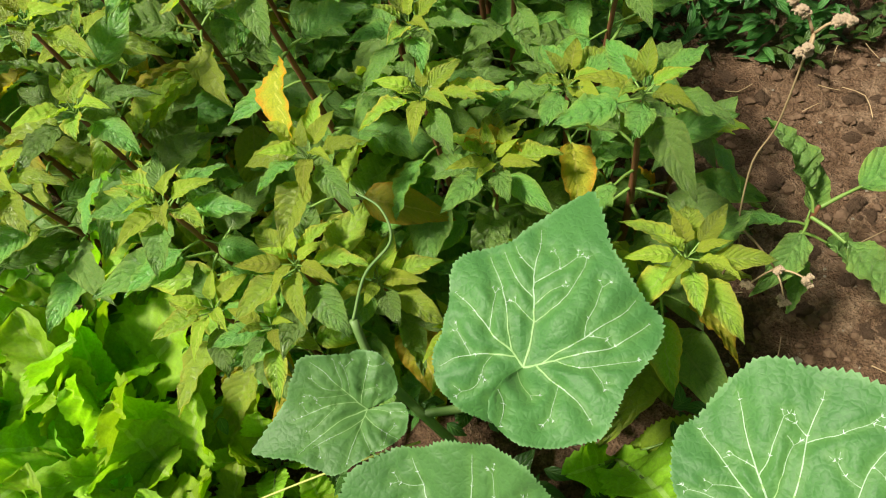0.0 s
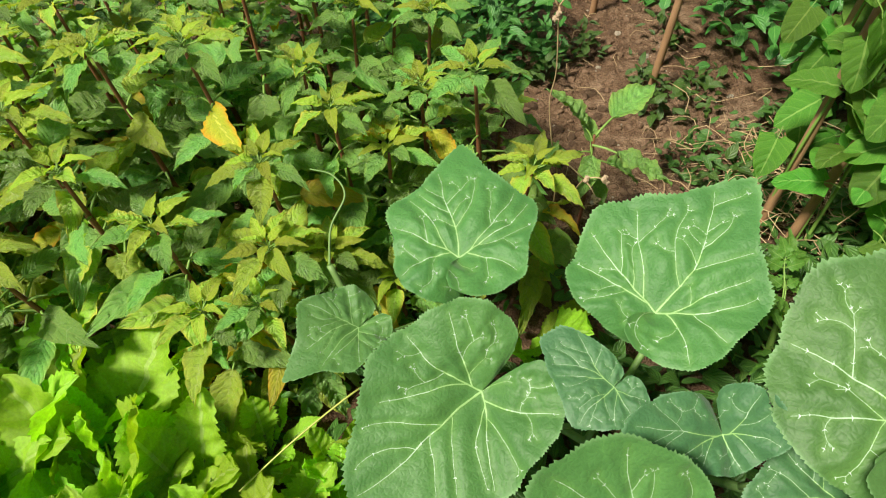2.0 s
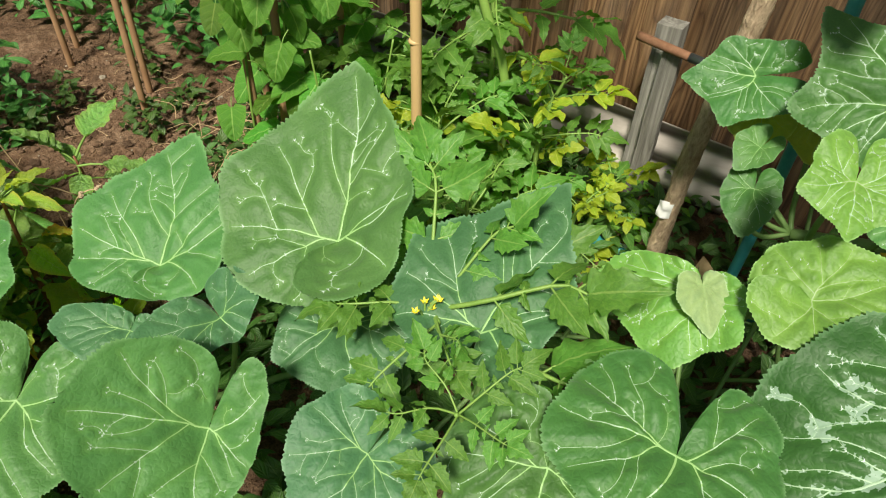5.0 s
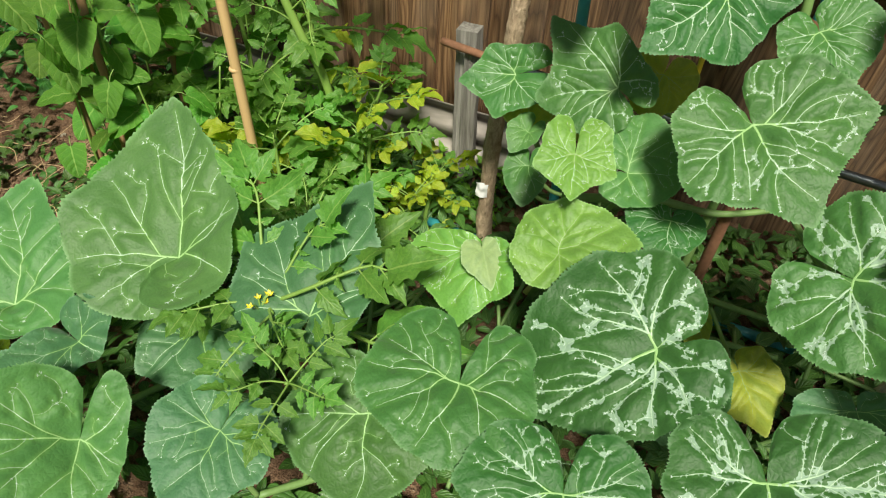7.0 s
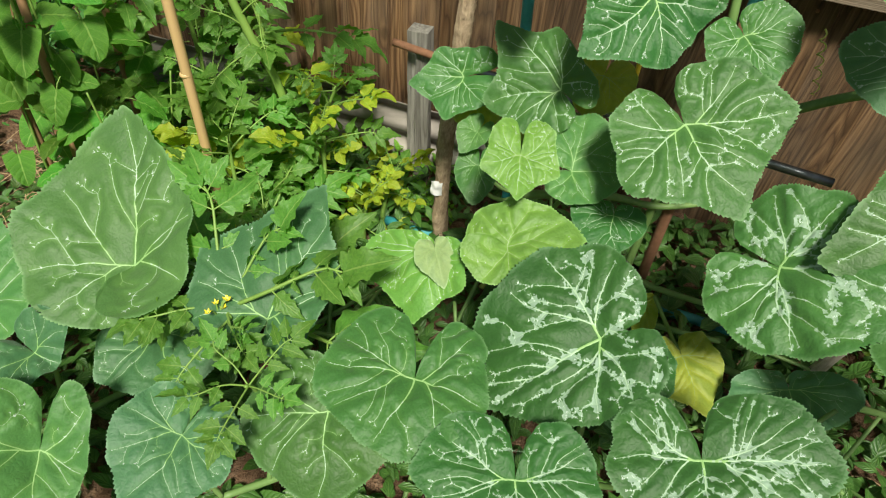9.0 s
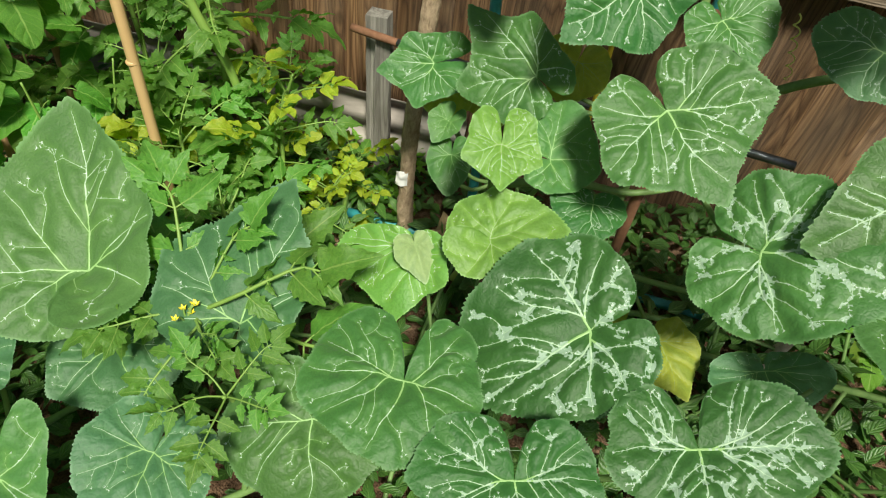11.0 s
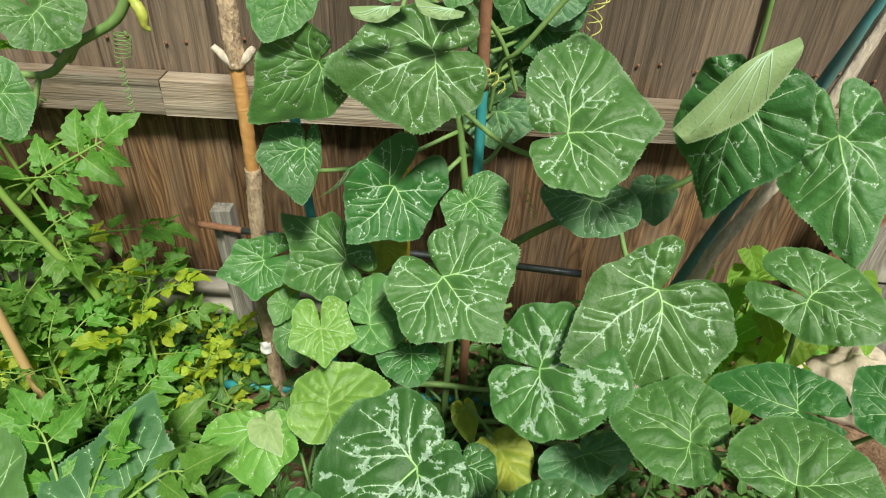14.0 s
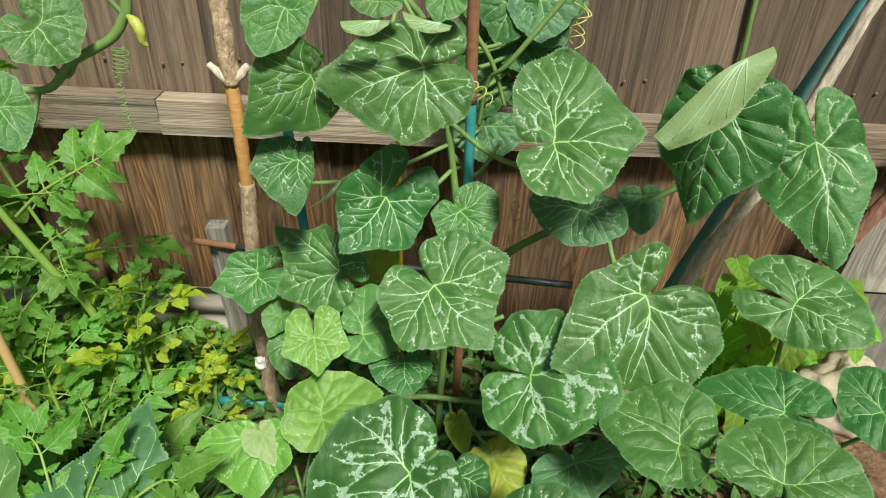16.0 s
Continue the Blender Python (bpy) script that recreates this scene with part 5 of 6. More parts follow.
def amaranth(x, y, top, rng, lean=(0, 0), light=0.3, size=1.0, few=1.0):
    """A branching amaranth plant whose tip stands at (x, y, top)."""
    bx, by = x + lean[0], y + lean[1]
    foot = on_ground(bx, by, -0.02)
    p = thing("amaranth_plant", "leafy amaranth with a reddish-brown stem and yellowing lower leaves" if light > 0.25 else "leafy green amaranth with a reddish-brown stem", "amaranth", foot, "amaranth bed")
    h = top - foot[2]
    line = smooth_line([foot, (bx - 0.25 * lean[0] + rng.uniform(-0.01, 0.01), by - 0.25 * lean[1], foot[2] + 0.4 * h), (x + rng.uniform(-0.006, 0.006), y, top - 0.015)], 14)
    part("stem", mesh_of("stem", *tube(line - np.array(foot), [0.0056 * size, 0.0044 * size, 0.0020 * size], 7, 0.05, rng.randint(0, 999)), AM_STEM), p)
    az = rng.uniform(0, 6.28)
    n = int(21 * few)
    for k in range(n):
        f = 0.30 + 0.64 * (k / n) ** 0.9
        q = line[min(13, int(f * 13))]
        az += 2.4 + rng.uniform(-0.4, 0.4)
        el = radians(-44 + 66 * f + rng.uniform(-24, 20))
        r = rng.random()
        old = max(0, 0.62 - f)
        pool = 2 if r < 0.030 + 0.11 * light + 0.40 * old * light else (1 if r < 0.04 + light * 0.6 else 0)
        s = size * rng.uniform(0.062, 0.092) * (1.08 - 0.35 * max(0, f - 0.7) / 0.3)
        set_leaf(rng.choice(AM_POOL[pool]), p, q, az, el, s, rng.uniform(-40, 40))
    for k in range(13):
        az += 2.4
        q = line[-1]
        f = k / 12
        s = size * (0.056 - 0.034 * f)
        set_leaf(rng.choice(AM_POOL[(0 if rng.random() > light else 1) if k < 7 else (3 if rng.random() < 0.35 + light else 1)]), p, (q[0], q[1], q[2] + 0.010 * f), az, radians(2 + 52 * f), s, rng.uniform(-20, 20))
    return p


rng = random.Random(4)
amaranth(0.058, 0.426, 0.238, rng, (0.02, 0.03), 0.45)
amaranth(0.334, 0.437, 0.268, rng, (0.01, 0.03), 0.10, 1.05, 0.8)
amaranth(0.355, 0.336, 0.180, rng, (0.0, 0.03), 1.3, 1.0, 0.9)
amaranth(-0.150, 0.47, 0.27, rng, (0.02, 0.03), 0.45)
amaranth(-0.181, 0.526, 0.320, rng, (0.02, 0.03), 0.5)
amaranth(-0.082, 0.598, 0.322, rng, (0.02, 0.03), 0.35)
amaranth(-0.072, 0.398, 0.222, rng, (0.02, 0.03), 0.5)
amaranth(-0.069, 0.344, 0.125, rng, (0.02, 0.02), 0.6)
amaranth(0.029, 0.358, 0.175, rng, (0.02, 0.03), 0.6)
amaranth(0.148, 0.472, 0.248, rng, (0.01, 0.03), 0.2)
amaranth(0.343, 0.598, 0.260, rng, (0.0, 0.03), 0.08)
amaranth(0.017, 0.535, 0.340, rng, (0.02, 0.03), 0.3)
amaranth(-0.203, 0.60, 0.24, rng, (0.02, 0.03), 0.4)
amaranth(0.141, 0.545, 0.262, rng, (0.01, 0.03), 0.15)
amaranth(0.245, 0.660, 0.260, rng, (0.0, 0.03), 0.1)
amaranth(0.002, 0.318, 0.135, rng, (0.02, 0.02), 0.6, 0.9)
amaranth(0.215, 0.44, 0.19, rng, (0.0, 0.03), 0.15)
amaranth(0.10, 0.36, 0.13, rng, (0.0, 0.03), 0.3, 0.95)
amaranth(0.24, 0.38, 0.11, rng, (0.0, 0.03), 0.2, 0.95)
amaranth(0.17, 0.33, 0.07, rng, (0.0, 0.02), 0.6, 0.9)
amaranth(0.28, 0.50, 0.22, rng, (0.0, 0.02), 0.08)
amaranth(0.40, 0.50, 0.14, rng, (0.0, 0.02), 0.08, 1.0, 0.7)
seedling = thing("amaranth_plant", "young green amaranth seedling on bare soil", "amaranth", on_ground(0.520, 0.425, -0.01), "amaranth bed")
part("stem", mesh_of("stem", *tube(smooth_line([(0, 0, 0), (0.004, 0, 0.11), (-0.004, -0.004, 0.215)], 10), [0.0032, 0.002], 7), AM_STEM), seedling)
for k, (turn_, el_, s_) in enumerate(((0.3, 20, 0.078), (2.0, 45, 0.062), (-1.0, 0, 0.07), (-2.2, 5, 0.055), (3.1, 15, 0.055), (1.2, 50, 0.04), (-0.3, -25, 0.06), (-1.7, -30, 0.05))):
    set_leaf(AM_POOL[0][k], seedling, Vector(seedling.location) + Vector((-0.004, -0.004, 0.212 - 0.007 * k)), turn_, radians(el_), 1.25 * s_, 10 * turn_)
amaranth(-0.27, 0.46, 0.20, rng, (0.02, 0.02), 0.6)
amaranth(-0.34, 0.56, 0.28, rng, (0.02, 0.02), 0.5)
for gx in range(-6, 5):
    for gy in range(0, 6):
        x, y = -0.02 + gx * 0.105 + rng.uniform(-0.03, 0.03) + 0.02 * gy, 0.68 + gy * 0.115 + rng.uniform(-0.03, 0.03)
        if x < -0.75 or x > 0.34 - 0.1 * max(0, gy - 1) or (gy > 3 and rng.random() < 0.3):
            continue
        amaranth(x, y, 0.27 + rng.uniform(-0.06, 0.08) - 0.02 * gy, rng, (rng.uniform(-0.01, 0.03), 0.03), 0.10 + (0.28 if x < -0.1 else 0), 1.0, 0.75)
for x, y in ((-0.45, 0.62), (-0.52, 0.50), (-0.62, 0.6), (-0.42, 0.72), (-0.40, 0.42)):
    amaranth(x, y, 0.2 + rng.uniform(-0.05, 0.08), rng, (0.02, 0.02), 0.45, 1.0, 0.8)


# ---- mustard greens ----
def mustard_pool():
    out = []
    for k in range(7):
        r = random.Random(300 + k)
        p = leaf_piece(1.0, r.uniform(0.36, 0.52), spoon, 40, 10, r.uniform(0.05, 0.45), r.uniform(-0.05, 0.35), r.uniform(0.07, 0.13), k, 7, teeth=r.uniform(0.05, 0.10), pleat=0.04)
        out.append(with_stem([p], [([(0, -0.12, -0.01), (0, 0.2, 0.0), (0, 0.6, -0.06)], [0.026, 0.02, 0.006])], [MUSTARD, GREEN_STEM], "leaf"))
    return out


MUSTARD_POOL = mustard_pool()


def mustard(x, y, n, size, rng, low=32, high=84):
    foot = on_ground(x, y)
    p = thing("mustard_plant", "bright lime-green mustard greens with frilled leaves", "mustard greens", foot, "mustard greens")
    az = rng.uniform(0, 6.28)
    for k in range(n):
        az += 2.4 + rng.uniform(-0.3, 0.3)
        f = k / n
        el = radians(low + (high - low) * f + rng.uniform(-8, 8))
        q = (foot[0] + 0.008 * math.cos(az), foot[1] + 0.008 * math.sin(az), foot[2] + 0.01 + 0.02 * f)
        set_leaf(rng.choice(MUSTARD_POOL), p, q, az, el, size * rng.uniform(0.75, 1.15), rng.uniform(-30, 30))


rng = random.Random(9)
for x, y, n, s in ((-0.24, 0.27, 15, 0.19), (-0.33, 0.35, 15, 0.20), (-0.15, 0.215, 14, 0.15), (-0.36, 0.20, 15, 0.19), (-0.25, 0.14, 15, 0.16), (-0.44, 0.28, 13, 0.19),
                   (-0.10, 0.13, 10, 0.13), (-0.06, 0.24, 9, 0.085), (0.01, 0.17, 10, 0.085), (0.00, 0.08, 10, 0.09), (0.08, 0.08, 10, 0.08), (-0.05, 0.03, 10, 0.09), (0.09, 0.17, 8, 0.075), (0.05, 0.0, 8, 0.085), (0.13, 0.02, 8, 0.075), (-0.14, 0.05, 9, 0.1)):
    mustard(x, y, n, s, rng)
lone = thing("mustard_plant", "upright bright green mustard leaf beside the squash", "mustard greens", on_ground(0.32, 0.235), "mustard greens")
set_leaf(MUSTARD_POOL[1], lone, on_ground(0.32, 0.235, 0.0), radians(-75), radians(72), 0.19, 10)
set_leaf(MUSTARD_POOL[3], lone, on_ground(0.32, 0.235, 0.0), radians(-150), radians(60), 0.14, -20)
set_leaf(MUSTARD_POOL[4], lone, on_ground(0.32, 0.235, 0.0), radians(10), radians(40), 0.12, 0)


# ---- tomatoes ----
def tomato_pool(mat, seed, n, blade=toothed, wide=(0.58, 0.74)):
    out = []
    for k in range(n):
        r = random.Random(seed + k)
        line = smooth_line([(0, 0, 0), (r.uniform(-0.03, 0.03), 0.35, 0.05), (r.uniform(-0.05, 0.05), 0.72, 0.0), (0, 0.86, -0.05)], 9)
        pieces, lines = [], [(line, [0.016, 0.008])]
        for f, L, sgn, ang in [(1.0, 0.36, 0, 0)] + [(f, L, s, a) for f, L, a in ((0.34, 0.25, 66), (0.60, 0.30, 60), (0.86, 0.27, 52)) for s in (-1, 1)] + [(f, 0.09, s, 72) for f in (0.46, 0.72) for s in (-1, 1)]:
            o = line[min(8, int(round(f * 8)))]
            L *= r.uniform(0.85, 1.2)
            stalk_ = 0.05 if sgn and L > 0.15 else 0.01
            p = leaf_piece(L, L * r.uniform(*wide), blade, 20, 4, r.uniform(0.0, 0.5), r.uniform(0.05, 0.5), 0.05, r.randint(0, 999), 4.5, pleat=0.02)
            m = Matrix.Translation(tuple(o)) @ pose(0, 0, 0, 0, 0, -sgn * (ang + r.uniform(-12, 12)) if sgn else r.uniform(-10, 10)) @ pose(0, 0, 0, r.uniform(-20, 12), r.uniform(-30, 30), 0)
            pieces.append(moved(p, m @ Matrix.Translation((0, stalk_, 0))))
            if sgn:
                lines.append(([tuple(m @ Vector((0, 0, 0))), tuple(m @ Vector((0, stalk_ + 0.02, 0)))], [0.006]))
        out.append(with_stem(pieces, lines, [mat, GREEN_STEM], "leaf"))
    return out


TOM_POOL = [tomato_pool(TOMATO[0], 50, 8), tomato_pool(TOMATO[1], 80, 5, rounded, (0.62, 0.80))]


def tomato(stem_points, n, size, yellow, rng, low=0.15, r=0.0055, spread=45):
    foot = stem_points[0]
    p = thing("tomato_plant", "tomato plant with yellowing toothed leaves" if yellow > 0.4 else "leafy bright green tomato plant", "tomato plant", foot, "tomato plants")
    line = smooth_line(stem_points, 30)
    part("stem", mesh_of("stem", *tube(line - np.array(foot), [r, r * 0.8, r * 0.45], 8, 0.05, n), GREEN_STEM), p)
    az = rng.uniform(0, 6.28)
    for k in range(n):
        f = low + (1 - low) * (k + 0.5) / n
        az += 2.4 + rng.uniform(-0.5, 0.5)
        q = line[min(29, int(f * 29))]
        pool = TOM_POOL[1] if rng.random() < yellow else TOM_POOL[0]
        set_leaf(rng.choice(pool), p, q, az, radians(rng.uniform(-12, spread)), size * rng.uniform(0.75, 1.2) * (1.0 - 0.3 * f), rng.uniform(-25, 25))
    for k in range(3):
        set_leaf(rng.choice(TOM_POOL[0] if yellow < 0.5 else TOM_POOL[1]), p, line[-1 - k], az + 2.1 * k, radians(rng.uniform(25, 60)), size * 0.6, rng.uniform(-25, 25))
    return p


rng = random.Random(21)
tomato([(0.93, -0.08, -0.11), (1.02, -0.06, 0.08), (1.06, -0.04, 0.22), (1.08, 0.01, 0.38), (1.07, 0.05, 0.62)], 18, 0.205, 0.05, rng)
tomato([(0.86, -0.20, -0.11), (0.90, -0.20, 0.0), (0.95, -0.19, 0.12), (0.97, -0.21, 0.20)], 20, 0.135, 0.2, rng)
tomato([(0.80, -0.06, -0.11), (0.80, -0.07, -0.02), (0.82, -0.06, 0.07), (0.84, -0.05, 0.14)], 18, 0.176, 0.08, rng)
tomato([(0.78, -0.15, -0.11), (0.77, -0.15, -0.03), (0.75, -0.15, 0.04), (0.73, -0.155, 0.10)], 14, 0.15, 0.0, rng)
tomato([(0.92, -0.31, -0.11), (0.93, -0.31, -0.05), (0.95, -0.32, 0.02), (0.95, -0.33, 0.05)], 10, 0.105, 0.9, rng)
tomato([(0.86, -0.29, -0.11), (0.86, -0.29, -0.05), (0.865, -0.295, 0.02), (0.87, -0.30, 0.04)], 8, 0.115, 0.7, rng)
tomato([(0.95, -0.18, -0.11), (0.95, -0.18, -0.04), (0.94, -0.18, 0.05), (0.93, -0.18, 0.11)], 12, 0.12, 0.25, rng)
tomato([(0.74, 0.02, -0.11), (0.74, 0.03, -0.06), (0.75, 0.04, -0.01), (0.75, 0.05, 0.03)], 10, 0.13, 0.05, rng)
tomato([(0.60, 0.07, -0.11), (0.60, 0.08, -0.06), (0.60, 0.09, -0.01), (0.60, 0.10, 0.03)], 9, 0.135, 0.05, rng)
tomato([(1.10, 0.13, -0.11), (1.11, 0.14, 0.15), (1.10, 0.16, 0.4), (1.08, 0.18, 0.66)], 16, 0.21, 0.0, rng)
tomato([(0.98, 0.03, -0.11), (0.99, 0.03, 0.0), (1.0, 0.04, 0.09), (1.0, 0.05, 0.16)], 18, 0.18, 0.05, rng)


def leaf_between(p, base, tip, size, roll=0.0, pool=None, up=(-0.35, 0.1, 1.0)):
    """A compound leaf from its stem to the place of its tip."""
    d = Vector(tip) - Vector(base)
    s = d.length / 1.15 * size
    m = frame_at(tuple(Vector(base) - p.location), d, up) @ pose(0, 0, 0, 0, roll, 0) @ Matrix.Diagonal((s, s, s, 1))
    part("leaf", (pool or TOM_POOL[0])[rng.randrange(4)], p, m=m)


tall = thing("tomato_plant", "tall tomato stem with spread green leaves before the fence", "tomato plant", (0.93, -0.10, -0.11), "tomato plants")
line = smooth_line([(0.93, -0.13, -0.11), (0.95, -0.115, 0.16), (0.95, -0.07, 0.279), (0.95, -0.045, 0.345), (0.95, -0.02, 0.42), (0.96, 0.02, 0.56)], 24)
part("stem", mesh_of("stem", *tube(line - np.array(tall.location), [0.008, 0.0075, 0.0055], 10, 0.05, 3), GREEN_STEM), tall)
for base_, tip_, s_, r_ in (
    ((0.95, -0.045, 0.400), (0.93, -0.270, 0.560), 0.95, 0),
    ((0.95, -0.050, 0.440), (0.92, -0.190, 0.475), 0.9, 20),
    ((0.95, -0.055, 0.320), (0.95, -0.160, 0.400), 1.0, -10),
    ((0.95, -0.010, 0.440), (0.92, 0.060, 0.520), 1.0, 10),
    ((0.95, -0.060, 0.300), (0.90, 0.030, 0.370), 1.0, 0),
):
    leaf_between(tall, base_, tip_, s_, r_, up=(-0.8, -0.1, 0.6))


sprig = thing("tomato_plant", "slender tomato shoot rising through the squash leaves", "tomato plant", (0.60, -0.21, -0.11), "tomato plants")
line = smooth_line([(0.60, -0.21, -0.11), (0.54, -0.22, 0.06), (0.46, -0.245, 0.19), (0.425, -0.255, 0.225), (0.405, -0.27, 0.235)], 24)
part("stem", mesh_of("stem", *tube(line - np.array(sprig.location), [0.005, 0.004, 0.003], 8), GREEN_STEM), sprig)
for base_, tip_, s_, r_ in (
    ((0.45, -0.245, 0.20), (0.525, -0.195, 0.30), 1.15, 5),
    ((0.425, -0.255, 0.225), (0.455, -0.385, 0.30), 1.05, -10),
    ((0.43, -0.255, 0.22), (0.385, -0.175, 0.235), 1.1, 15),
    ((0.405, -0.27, 0.235), (0.325, -0.245, 0.225), 1.1, 0),
    ((0.41, -0.265, 0.235), (0.36, -0.305, 0.25), 1.2, 20),
    ((0.44, -0.25, 0.21), (0.49, -0.29, 0.29), 1.2, -20),
    ((0.47, -0.24, 0.17), (0.44, -0.15, 0.16), 1.2, 0),
    ((0.50, -0.23, 0.12), (0.44, -0.40, 0.19), 1.1, 10),
    ((0.40, -0.27, 0.237), (0.375, -0.30, 0.262), 1.3, 30),
    ((0.50, -0.23, 0.12), (0.60, -0.12, 0.13), 1.2, 0),
    ((0.53, -0.22, 0.07), (0.62, -0.30, 0.14), 1.2, 0),
    ((0.53, -0.22, 0.07), (0.50, -0.08, 0.06), 1.2, 0),
):
    leaf_between(sprig, base_, tip_, 1.3 * s_, r_)
shoot = thing("tomato_plant", "small tomato shoot among squash leaves", "tomato plant", (0.36, -0.33, -0.11), "tomato plants")
line = smooth_line([(0.36, -0.33, -0.11), (0.345, -0.335, 0.1), (0.325, -0.335, 0.23), (0.31, -0.335, 0.262)], 16)
part("stem", mesh_of("stem", *tube(line - np.array(shoot.location), [0.003, 0.002], 6), GREEN_STEM), shoot)
for tip_, r_ in (((0.335, -0.30, 0.275), 0), ((0.30, -0.37, 0.275), 10), ((0.265, -0.335, 0.265), -10), ((0.29, -0.30, 0.27), 20), ((0.345, -0.36, 0.285), 5)):
    leaf_between(shoot, (0.315, -0.335, 0.255), tip_, 1.8, r_)


def tomato_flowers(at, rng):
    p = thing("tomato_flower", "small cluster of yellow tomato flowers", "flower", at)
    for k in range(5):
        d = Vector((rng.uniform(-0.014, 0.014), rng.uniform(-0.016, 0.016), rng.uniform(-0.008, 0.012)))
        pieces = [moved(leaf_piece(0.0060, 0.0030, ovate, 4, 2, 0.2, -0.3, 0, k), Matrix.Translation(d) @ pose(0, 0, 0, 0, 0, 72 * i + 20 * k) @ pose(0, 0, 0, 25, 0, 0)) for i in range(5)]
        v, f, t = gathered(pieces)
        part("blossom", mesh_of("blossom", v, f, PETAL, t), p)
        part("flower_stalk", mesh_of("flower_stalk", *tube(smooth_line([(0, 0, -0.02), tuple(d * 0.6), tuple(d)], 5), [0.0012], 5), GREEN_STEM), p)


tomato_flowers((0.412, -0.252, 0.243), rng)


# ---- beans on sticks ----
def bean_pool(mat, seed, n=5):
    out = []
    for k in range(n):
        r = random.Random(seed + k)
        p = leaf_piece(1.0, r.uniform(0.98, 1.12), heart, 14, 8, r.uniform(0.0, 0.35), r.uniform(0.1, 0.4), 0.02, k, 4, notch=0.12)
        p = moved(p, Matrix.Translation((0, 0.35, 0)))
        out.append(with_stem([p], [([(0, 0, -0.05), (0, 0.2, 0.02), (0, 0.36, 0.0)], [0.016, 0.012])], [mat, GREEN_STEM], "leaf"))
    return out


BEAN_POOL = bean_pool(BEAN, 400)
BIND_POOL = bean_pool(BINDWEED, 450)


def climber(name, label, category, points, n, size, pool, rng, low=0.0, r=0.0025, away=0.03, el=(-45, 25), facing=None):
    foot = tuple(points[0])
    p = thing(name, label, category, foot)
    line = smooth_line(points, 30)
    part("vine", mesh_of("vine", *tube(line - np.array(foot), [r, r * 0.7], 6, 0.05, n), GREEN_STEM), p)
    for k in range(n):
        q = line[min(29, int((low + (1 - low) * rng.random()) * 29))]
        az = rng.uniform(0, 6.28) if facing is None else facing + rng.uniform(-1.7, 1.7)
        d = Vector((rng.uniform(-away, away), rng.uniform(-away, away), rng.uniform(-away, away)))
        set_leaf(rng.choice(pool), p, tuple(Vector(q) + d), az, radians(rng.uniform(*el)), size * rng.uniform(0.7, 1.15), rng.uniform(-30, 30))
    return p


STICKS = (((0.762, 0.276), (0.768, 0.266), 0.62), ((0.770, 0.230), (0.790, 0.199), 0.60), ((0.829, 0.661), (0.850, 0.640), 0.55), ((0.915, 0.74), (0.93, 0.725), 0.6), ((0.906, 0.985), (0.92, 0.97), 0.6), ((0.98, 1.05), (0.99, 1.04), 0.6), ((0.95, 0.42), (0.96, 0.40), 0.65), ((1.0, 0.25), (1.0, 0.24), 0.65))
for k, ((x0, y0), (x1, y1), z1) in enumerate(STICKS):
    bar("bean_stick", [(x0, y0, GROUND - 0.04), ((x0 + x1) / 2 + 0.003, (y0 + y1) / 2, 0.2), (x1, y1, z1)], [0.0075, 0.006], STICK, "thin brown hazel stick supporting beans", "stick", 8, 0.08, k, 14, "bean sticks")
rng = random.Random(33)
FACE = math.atan2(-0.45, -0.6)
climber("bean_plant", "climbing bean with broad green heart-shaped leaves", "bean plant", [(0.77, 0.28, -0.1), (0.755, 0.27, 0.08), (0.765, 0.265, 0.25), (0.77, 0.262, 0.5)], 13, 0.058, BEAN_POOL, rng, 0.5, away=0.06, facing=FACE)
climber("bean_plant", "climbing bean with broad green heart-shaped leaves", "bean plant", [(0.78, 0.22, -0.1), (0.78, 0.215, 0.08), (0.79, 0.20, 0.25), (0.79, 0.195, 0.5)], 14, 0.058, BEAN_POOL, rng, 0.42, away=0.06, facing=FACE)
climber("bean_plant", "climbing bean with broad green heart-shaped leaves", "bean plant", [(0.80, 0.12, -0.1), (0.78, 0.12, 0.05), (0.77, 0.13, 0.16), (0.77, 0.14, 0.24)], 6, 0.06, BEAN_POOL, rng, 0.3, away=0.06, facing=FACE)
climber("bean_plant", "climbing bean with broad green heart-shaped leaves", "bean plant", [(0.95, 0.42, -0.1), (0.95, 0.41, 0.1), (0.96, 0.40, 0.3), (0.96, 0.40, 0.6)], 34, 0.060, BEAN_POOL, rng, 0.15, away=0.08, facing=FACE)
climber("bean_plant", "climbing bean with broad green heart-shaped leaves", "bean plant", [(1.0, 0.25, -0.1), (1.0, 0.25, 0.1), (1.0, 0.24, 0.3), (1.0, 0.24, 0.6)], 36, 0.060, BEAN_POOL, rng, 0.1, away=0.09, facing=FACE)
climber("bean_plant", "low bean with broad green leaves near the cane", "bean plant", [(0.86, 0.10, -0.1), (0.87, 0.09, 0.0), (0.88, 0.08, 0.12), (0.90, 0.07, 0.22)], 20, 0.062, BEAN_POOL, rng, 0.1, away=0.08, facing=FACE)
climber("bean_plant", "climbing bean with broad green heart-shaped leaves", "bean plant", [(1.12, 0.42, -0.1), (1.12, 0.41, 0.1), (1.12, 0.40, 0.3), (1.12, 0.40, 0.6)], 30, 0.060, BEAN_POOL, rng, 0.1, away=0.1, facing=FACE)
climber("bean_plant", "bean leaves beside the tomatoes at the fence", "bean plant", [(1.10, 0.14, -0.1), (1.10, 0.13, 0.1), (1.10, 0.12, 0.3), (1.10, 0.12, 0.55)], 26, 0.07, BEAN_POOL, rng, 0.2, away=0.09, facing=FACE)
